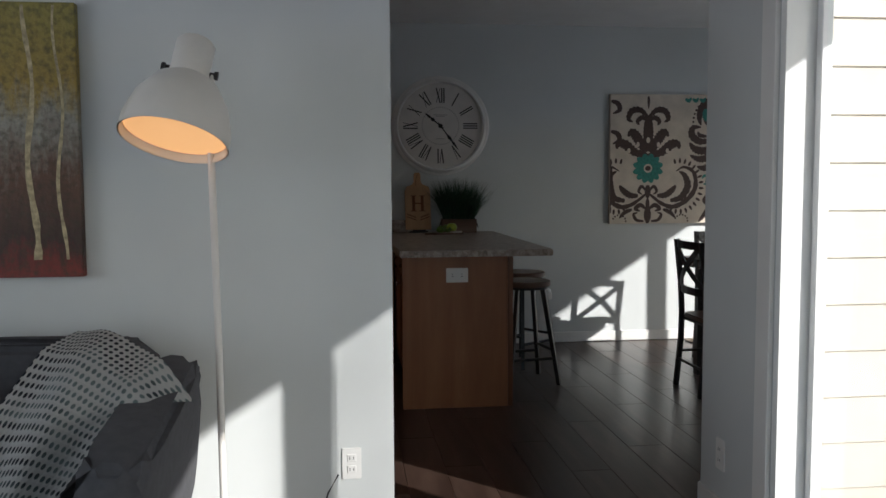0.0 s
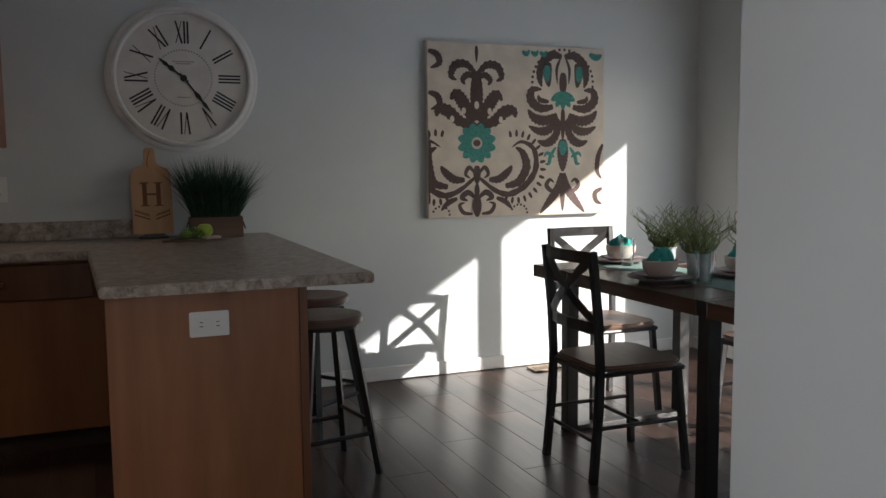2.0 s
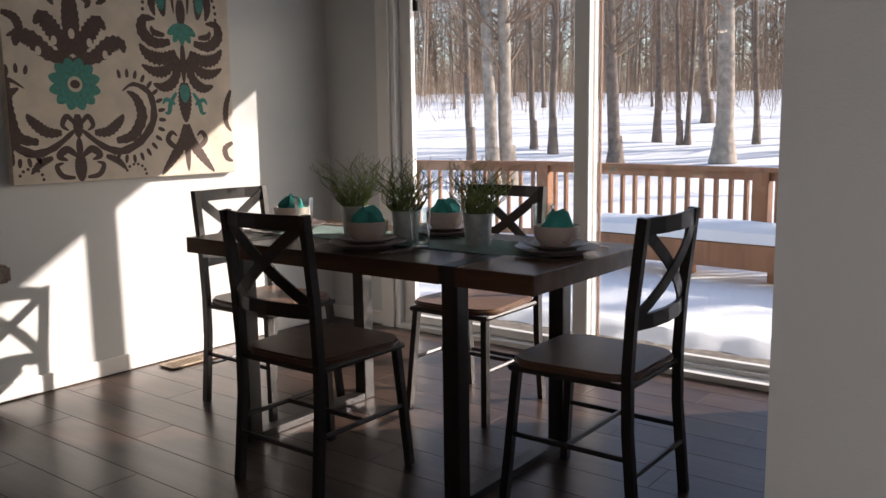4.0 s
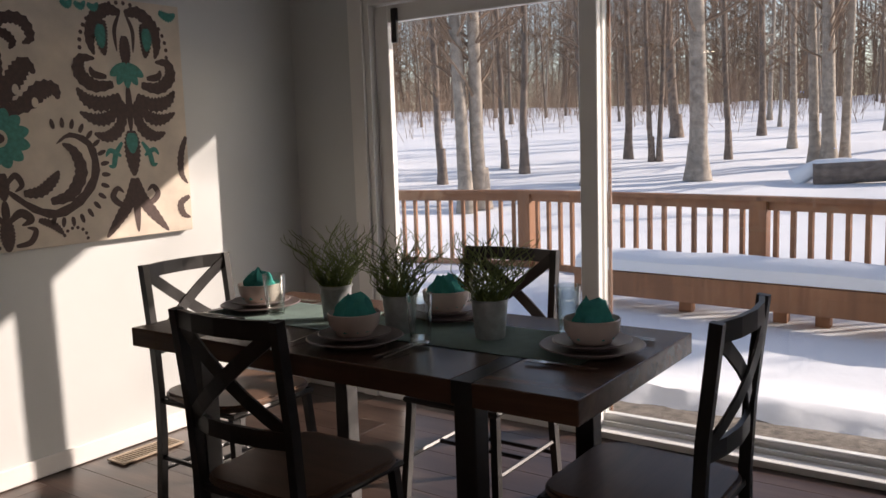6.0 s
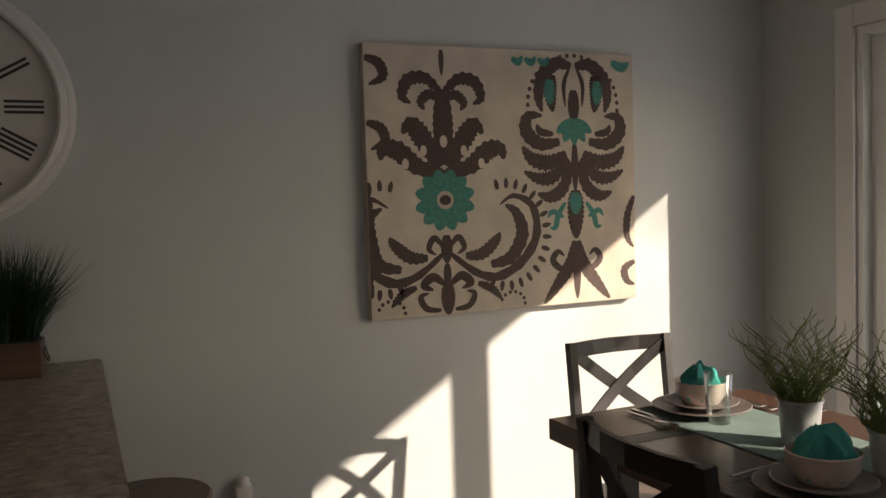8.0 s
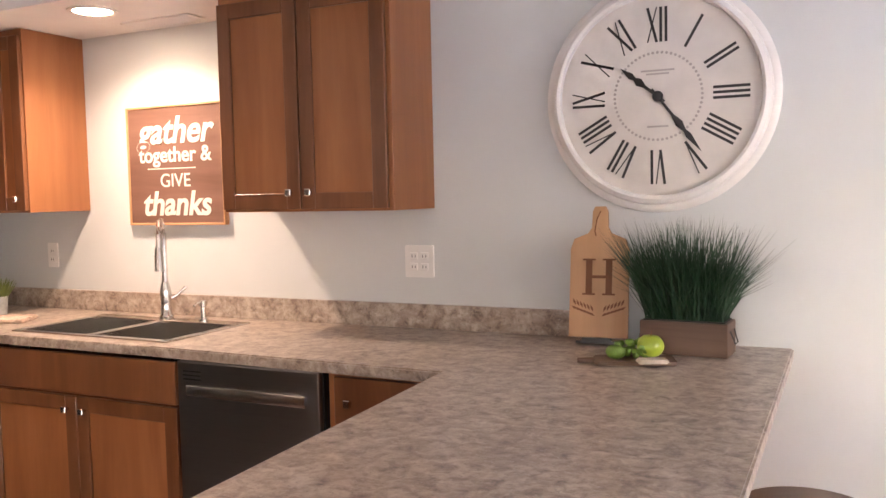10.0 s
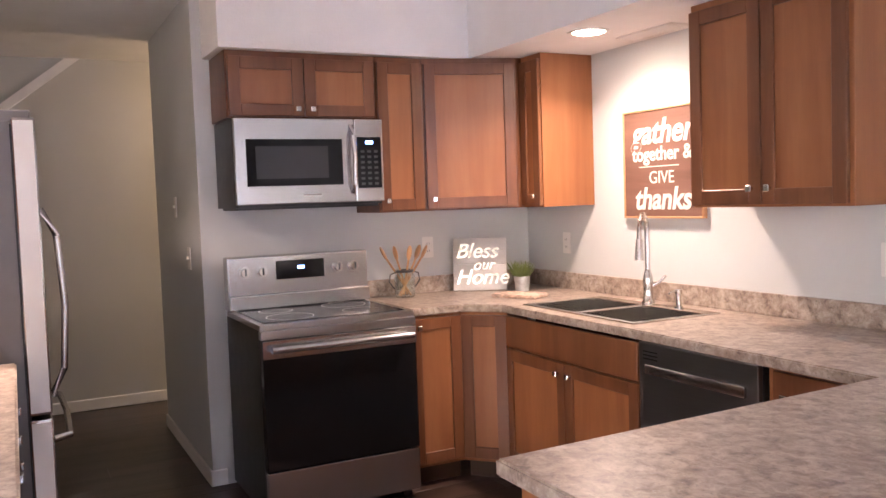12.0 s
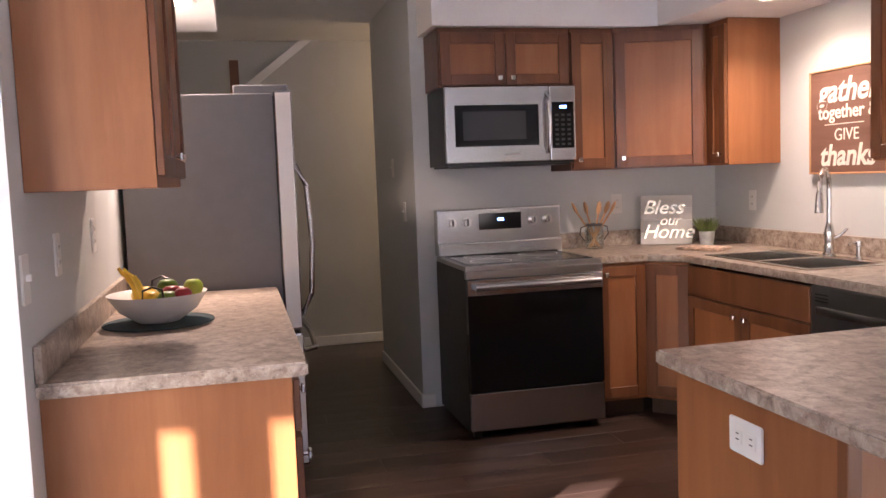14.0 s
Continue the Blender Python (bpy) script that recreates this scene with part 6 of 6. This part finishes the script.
def utensil_jar():
    root = thing("utensil_jar", "glass jar with wire handles holding wooden spoons", "jar", pose(-1.67, 6.20, 0.912))
    ob = part("jar", lathe(bmesh.new(), [(0, 0), (0.05, 0), (0.058, 0.02), (0.058, 0.11), (0.045, 0.14), (0.048, 0.155), (0.044, 0.155), (0.041, 0.14), (0.054, 0.11), (0.054, 0.02), (0, 0.008)], 28), M_TUMBLER, root, "clear glass", smooth=True)
    part("collar", lathe(bmesh.new(), [(0.046, 0.138), (0.051, 0.138), (0.051, 0.152), (0.046, 0.152)], 28), M_BLACK, root)
    for s in (-1, 1):
        part("handle", tube(bmesh.new(), [(0, s * 0.052, 0.14), (0, s * 0.085, 0.13), (0, s * 0.092, 0.09), (0, s * 0.062, 0.05)], 0.004, 6), M_BLACK, root)
    for i, (a, b) in enumerate(((-0.05, -0.10), (0.0, -0.05), (0.03, 0.02), (-0.01, 0.09), (0.03, 0.11))):
        t = thing("wooden_spoon", "pale wooden cooking spoon standing in the jar", "spoon", pose(-1.67, 6.20, 0.922), "wooden spoons in the jar")
        top = Vector((a, b, 0.235))
        part("handle", tube(bmesh.new(), [(-a * 0.3, -b * 0.3, 0.0), top * 0.9], 0.006, 8), M_BEECH, t)
        hd = bmesh.new(); s = bmesh.new()
        bmesh.ops.create_uvsphere(s, u_segments=14, v_segments=8, radius=1)
        merge(hd, s, Matrix.Translation(top) @ (Vector((a, b, 0.23))).to_track_quat('Z', 'X').to_matrix().to_4x4() @ Matrix.Diagonal((0.010, 0.024, 0.042, 1)))
        part("bowl", hd, M_BEECH, t, smooth=True)
utensil_jar()

def small_plant():
    rnd = random.Random(8)
    root = thing("small_potted_plant", "small green grass plant in a galvanised pot", "plant", pose(-1.46, 6.83, 0.912))
    part("pot", lathe(bmesh.new(), [(0, 0), (0.038, 0), (0.046, 0.085), (0.043, 0.085), (0.038, 0.07), (0, 0.07)], 24), M_GALV, root, smooth=True)
    bm = bmesh.new()
    for _ in range(260):
        a, o = rnd.uniform(0, 6.28), rnd.random() ** 0.5
        p = Vector((0.035 * o * math.cos(a), 0.035 * o * math.sin(a), 0.07))
        q = p + Vector((0.05 * o * math.cos(a), 0.05 * o * math.sin(a), rnd.uniform(0.05, 0.10)))
        tube(bm, [p, q], 0.0022, 3, 0.0006, False)
    part("leaves", bm, M_LEAF, root)
small_plant()
towel = prism(bmesh.new(), rounded(0.28, 0.17, 0.03), 0, 0.018, bevel=0.006)
solo("dish_towel", towel, plain("patterned_towel", (0.62, 0.46, 0.36), 0.9, vary=0.55, scale=38, bumpy=0.5), "folded patterned dish towel on the counter", "towel", pose(-1.25, 6.68, 0.911, 0, 0, 28), smooth=True)

# recessed lamps
def can_light(x, y, power):
    root = thing("recessed_light", "round recessed ceiling lamp with white trim and warm bulb", "lamp", pose(x, y, 2.19), "recessed kitchen lamps")
    part("trim", lathe(bmesh.new(), [(0.075, -0.001), (0.098, -0.001), (0.096, -0.006), (0.078, -0.007)], 36), M_TRIM, root, smooth=True)
    part("bulb", lathe(bmesh.new(), [(0.0745, -0.002), (0.05, -0.006), (0, -0.008)], 32), M_BULB, root, "glowing warm lens", smooth=True)
    la = new("recessed_lamp", bpy.data.lights.new("recessed_lamp", 'AREA'))
    la.data.shape, la.data.size, la.data.energy, la.data.color, la.data.spread = 'DISK', 0.14, power, (1.0, 0.80, 0.60), radians(140)
    la.matrix_world = pose(x, y, 2.175)
can_light(-0.62, 6.70, 1.35)
can_light(-0.90, 3.90, 2.6)

vent = thing("soffit_vent", "white slotted vent plate in the soffit above the sink", "vent", pose(-0.52, 6.98, 2.1895))
part("plate", box(bmesh.new(), -0.19, 0.19, -0.055, 0.055, -0.008, 0.0, bevel=0.003, seg=1), M_TRIM, vent)
for i in range(5):
    part("slat", B(-0.17, 0.17, -0.042 + i * 0.02, -0.036 + i * 0.02, -0.011, -0.0082), M_CEIL, vent)

# hall: stair skirt and newel beyond the refrigerator
solo("stair_skirt", strip(bmesh.new(), [(HX + 0.012, 3.95, 1.92), (HX + 0.012, 4.85, 2.62)], 0.06, 0.02, (0, -0.6, 0.8)), M_TRIM, "white diagonal stair trim on the hall wall", "trim", kind="structure")
solo("stair_newel", B(-3.9, -3.83, 4.12, 4.19, 0.0, 2.35), M_CAB, "dark wooden stair post in the hall", "post", kind="structure")
hl = new("hall_lamp", bpy.data.lights.new("hall_lamp", 'POINT'))
hl.data.energy, hl.data.color, hl.data.shadow_soft_size = 2, (1.0, 0.72, 0.40), 0.08
hl.location = (-3.4, 6.2, 2.2)

# ---- living room ----
def floor_lamp():
    root = thing("floor_lamp", "cream metal floor lamp with a tilted dome shade", "lamp", pose(0.380, 3.24, 0) @ Matrix.Scale(0.926, 4))
    part("base", lathe(bmesh.new(), [(0, 0), (0.14, 0), (0.14, 0.02), (0.03, 0.028), (0, 0.03)], 36), M_LAMPW, root, smooth=True)
    part("pole", tube(bmesh.new(), [(0, 0, 0.02), (-0.004, -0.005, 0.8), (-0.012, -0.03, 1.62)], 0.0125, 14), M_LAMPW, root, smooth=True)
    head = Matrix.Translation((-0.080, -0.10, 1.675)) @ pose(0, 0, 0, -21, 10, 0) @ Matrix.Diagonal((0.98, 0.98, 1.16, 1))
    sh = lathe(bmesh.new(), [(0.180, -0.145), (0.178, -0.10), (0.155, -0.03), (0.105, 0.035), (0.068, 0.055), (0.066, 0.075), (0.066, 0.16), (0.055, 0.172), (0, 0.174), (0, 0.165), (0.05, 0.163), (0.06, 0.06), (0.10, 0.03), (0.150, -0.032), (0.173, -0.10), (0.175, -0.145)], 48)
    bmesh.ops.transform(sh, matrix=head, verts=sh.verts)
    part("shade", sh, M_LAMPW, root, "cream enamelled dome shade", smooth=True)
    gl = lathe(bmesh.new(), [(0, -0.115), (0.168, -0.120)], 40)
    bmesh.ops.transform(gl, matrix=head, verts=gl.verts)
    part("diffuser", gl, glow("warm_lamp_diffuser", (1.0, 0.52, 0.20), 0.52), root, "glowing warm diffuser")
    for s in (-1, 1):
        kb = tube(bmesh.new(), [(s * 0.064, 0, 0.075), (s * 0.094, 0, 0.075)], 0.008, 10)
        tube(kb, [(s * 0.082, 0, 0.075), (s * 0.094, 0, 0.075)], 0.013, 12)
        bmesh.ops.transform(kb, matrix=head, verts=kb.verts)
        part("thumb_screw", kb, M_BLACK, root, "dark thumb screw")
    part("bracket", tube(bmesh.new(), [head @ Vector((0.075, 0.0, 0.075)), head @ Vector((0.085, 0.02, 0.0)), Vector((-0.012, -0.03, 1.62))], 0.009, 8), M_LAMPW, root)
    part("cord", tube(bmesh.new(), [(0.13, 0.02, 0.01), (0.24, 0.1, 0.02), (0.33, 0.19, 0.10), (0.36, 0.205, 0.20), (0.40, 0.205, 0.27)], 0.004, 6), M_BLKPLAST, root, "black power cord")
floor_lamp()

def birch_painting():
    x1, z0, z1 = -0.10, 0.968, 1.885
    w, h = 0.95, z1 - z0
    root = thing("birch_painting", "canvas painting of pale birch trunks on ochre and brown", "picture", Matrix.Translation((x1 - w, LS - 0.04, z0)) @ pose(0, 0, 0, 90, 0, 0))
    m, nt, b = shader("painted_forest")
    v = coords(nt)
    sep = nt.nodes.new("ShaderNodeSeparateXYZ"); nt.links.new(v, sep.inputs[0])
    add = nt.nodes.new("ShaderNodeMath"); add.operation = 'MULTIPLY_ADD'; add.inputs[1].default_value = 1 / h
    nt.links.new(sep.outputs[1], add.inputs[0])
    n = noise_tex(nt, coords(nt, (18, 5, 5)), 1.0, 6, 0.7)
    nm = nt.nodes.new("ShaderNodeMath"); nm.operation = 'MULTIPLY_ADD'; nm.inputs[1].default_value = 0.5; nm.inputs[2].default_value = -0.25
    nt.links.new(n, nm.inputs[0]); nt.links.new(nm.outputs[0], add.inputs[2])
    c = ramp(nt, add.outputs[0], [(0.0, (0.20, 0.03, 0.02)), (0.13, (0.05, 0.025, 0.018)), (0.38, (0.12, 0.06, 0.035)), (0.58, (0.30, 0.29, 0.24)), (0.7, (0.30, 0.21, 0.04)), (1.0, (0.26, 0.22, 0.05))])
    c = mixc(nt, ramp(nt, noise_tex(nt, v, 40, 5), [(0.45, (0, 0, 0)), (0.7, (0.7, 0.7, 0.7))]), c, (0.05, 0.04, 0.02))
    nt.links.new(c, b.inputs["Base Color"])
    b.inputs["Roughness"].default_value = 0.5
    bump(nt, b, noise_tex(nt, v, 60, 5), 0.6, 0.006)
    part("canvas", box(bmesh.new(), 0, w, 0, h, -0.038, 0, bevel=0.003), m, root)
    rnd = random.Random(2)
    for u, wd in ((w - 0.155, 0.022), (w - 0.06, 0.012), (w - 0.30, 0.03), (w - 0.45, 0.018), (w - 0.62, 0.026)):
        bm, prev = bmesh.new(), None
        for i in range(30):
            v0 = 0.06 + (h - 0.07) * i / 29
            k = wd * (1.15 - 0.4 * i / 29) * rnd.uniform(0.6, 1.1)
            c0 = u + 0.012 * math.sin(i * 0.35 + u * 9)
            cur = [bm.verts.new((c0 - k / 2, v0, 0.0012)), bm.verts.new((c0 + k / 2, v0, 0.0012))]
            if prev:
                bm.faces.new((prev[0], prev[1], cur[1], cur[0]))
            prev = cur
        part("birch_trunk", bm, plain("birch_paint", (0.46, 0.38, 0.22), 0.55, vary=0.5, scale=40, bumpy=0.5, fine=90), root, "pale painted birch trunk")
birch_painting()

def cushion(sx, sy, sz, k=0.35):
    bm = bmesh.new()
    bmesh.ops.create_cube(bm, size=1)
    bmesh.ops.subdivide_edges(bm, edges=bm.edges[:], cuts=7, use_grid_fill=True)
    for v in bm.verts:
        q = v.co * 2
        f = 1 - k * 0.5 * (q.x ** 4 * q.y ** 4 + q.y ** 4 * q.z ** 4 + q.x ** 4 * q.z ** 4) * 0.25
        v.co = Vector((v.co.x * sx, v.co.y * sy, v.co.z * sz)) * f
        v.co += Vector((noise.noise(v.co * 4), noise.noise(v.co * 4 + Vector((9, 0, 0))), noise.noise(v.co * 4 + Vector((0, 9, 0))))) * 0.008
    bmesh.ops.bevel(bm, geom=[e for e in bm.edges if len(e.link_faces) == 2 and e.calc_face_angle() > 0.9], offset=min(sx, sy, sz) * 0.16, segments=3, affect='EDGES')
    return bm

def sofa():
    """Back against the wall, facing the living room."""
    root = thing("sofa", "charcoal grey upholstered sofa with sloping arms", "sofa", pose(-0.755, 2.93, 0) @ Matrix.Diagonal((1, 1, 0.92, 1)))
    def pc(name, m, bm, label=""):
        bmesh.ops.transform(bm, matrix=m, verts=bm.verts)
        part(name, bm, M_SOFA, root, label, smooth=True)
    pc("base", Matrix.Translation((0, -0.05, 0.24)), cushion(1.9, 0.85, 0.24))
    pc("backrest", Matrix.Translation((0, 0.36, 0.55)) @ pose(0, 0, 0, -10), cushion(1.86, 0.22, 0.62))
    for s in (-1, 1):
        pc("arm", Matrix.Translation((s * 0.955, -0.02, 0.42)) @ pose(0, 0, 0, 8, s * 7, 0), cushion(0.18, 0.86, 0.68))
        pc("seat_cushion", Matrix.Translation((s * 0.43, -0.10, 0.43)), cushion(0.85, 0.72, 0.18))
        pc("back_cushion", Matrix.Translation((s * 0.43, 0.20, 0.66)) @ pose(0, 0, 0, -12), cushion(0.84, 0.18, 0.42))
    for x in (-0.85, 0.85):
        for y in (-0.4, 0.3):
            part("foot", B(x - 0.03, x + 0.03, y - 0.03, y + 0.03, 0.0, 0.13), M_BLACK, root)
sofa()

def throw():
    """A woven blanket laid over the arm and back corner of the sofa."""
    m, nt, b = shader("dotted_weave")
    uvn = nt.nodes.new("ShaderNodeUVMap")
    mp = nt.nodes.new("ShaderNodeMapping"); mp.inputs["Scale"].default_value = (22, 28, 1)
    nt.links.new(uvn.outputs[0], mp.inputs[0])
    vo = nt.nodes.new("ShaderNodeTexVoronoi"); vo.inputs["Randomness"].default_value = 0.12; vo.inputs["Scale"].default_value = 1.0
    nt.links.new(mp.outputs[0], vo.inputs["Vector"])
    dk = ramp(nt, vo.outputs["Distance"], [(0.26, (1, 1, 1)), (0.36, (0, 0, 0))])
    n = noise_tex(nt, coords(nt), 7, 2)
    dark = ramp(nt, n, [(0.45, (0.03, 0.035, 0.045)), (0.62, (0.20, 0.25, 0.25))])
    nt.links.new(mixc(nt, dk, (0.62, 0.62, 0.60), dark), b.inputs["Base Color"])
    b.inputs["Roughness"].default_value = 0.95
    bump(nt, b, vo.outputs["Distance"], 0.5, 0.01)
    bm = bmesh.new()
    uv = bm.loops.layers.uv.new("UVMap")
    K, L = 26, 40
    lo = [(-0.40, 2.58, 0.30), (-0.33, 2.68, 0.52), (-0.24, 2.80, 0.74), (-0.16, 2.92, 0.90), (-0.10, 3.02, 0.94)]
    hi = [(-0.13, 2.58, 0.34), (-0.06, 2.66, 0.52), (0.03, 2.74, 0.66), (0.13, 2.82, 0.775), (0.205, 2.95, 0.80)]
    g = []
    for i in range(K + 1):
        row = []
        for j in range(L + 1):
            u, v = i / K, j / L
            f = v * (len(lo) - 1)
            a = min(int(f), len(lo) - 2)
            p = Vector(lo[a]).lerp(Vector(lo[a + 1]), f - a).lerp(Vector(hi[a]).lerp(Vector(hi[a + 1]), f - a), u)
            p += Vector((0, -0.02, 0.035)) * math.sin(math.pi * u) * (0.4 + v) + Vector((0, -0.014, 0.010)) * math.sin(u * 11 + v * 4)
            p += Vector((0.03, 0.03, -0.10)) * max(0.0, u - 0.86) / 0.14 * max(0.0, v - 0.6) / 0.4
            row.append(bm.verts.new(p))
        g.append(row)
    for i in range(K):
        for j in range(L):
            fc = bm.faces.new((g[i][j], g[i + 1][j], g[i + 1][j + 1], g[i][j + 1]))
            for lp, (a, c) in zip(fc.loops, ((i, j), (i + 1, j), (i + 1, j + 1), (i, j + 1))):
                lp[uv].uv = (a / K, c / L)
    bmesh.ops.solidify(bm, geom=bm.faces[:], thickness=0.010)
    bmesh.ops.transform(bm, matrix=Matrix.Translation((0.105, 0, 0)) @ Matrix.Diagonal((1, 1, 0.915, 1)), verts=bm.verts)
    solo("throw_blanket", bm, m, "white woven throw with dark dots draped over the sofa", "blanket", smooth=True)
throw()
pil = cushion(0.44, 0.14, 0.42, 0.9)
bmesh.ops.transform(pil, matrix=pose(0, 0, 0, -18, 0, 0), verts=pil.verts)
solo("throw_pillow", pil, M_BEIGE, "beige linen throw pillow on the sofa", "pillow", pose(-0.50, 2.86, 0.57), smooth=True)

# ---- floor: planks along y ----
solo("subfloor", B(-5.6, E + 0.15, -3.15, N + 0.15, -0.2, -0.010), M_FLOORBASE, "dark joints under the floor planks", "floor", kind="structure")
floor = thing("floor", "dark brown wood plank floor with fine joints", "floor", kind="structure")
PW, PL = 0.184, 1.22
def plank_mesh(x0, x1, y0, y1):
    return finish("plank", B(x0, x1, y0, y1, -0.010, 0.0, bevel=0.0012, seg=1), M_FLOOR)
std = plank_mesh(0, PW - 0.0012, 0, PL - 0.0012)
fr_ = random.Random(77)
rest = bmesh.new()
col = 0
x = -4.3
while x < E - 0.02:
    y = -3.0 - PL * ((col * 0.37) % 1.0)
    while y < N:
        near = x > -2.0 and y > 2.2
        y1 = min(y + PL, N)
        x1 = min(x + PW, E + 0.02)
        full = y + PL <= N + 1e-6 and x + PW <= E + 0.02
        if y1 - y > 0.02 and x1 - x > 0.02:
            if near:
                o = new("plank", std if full else plank_mesh(0, x1 - x - 0.0012, 0, y1 - y - 0.0012))
                o.location = (x, y, 0)
                o.parent = floor
            else:
                box(rest, x, x1 - 0.0012, y, y1 - 0.0012, -0.010, 0.0)
        y += PL
    x += PW
    col += 1
far = part("far_planks", rest, M_FLOOR, floor)
tagged(far, kind="stuff")
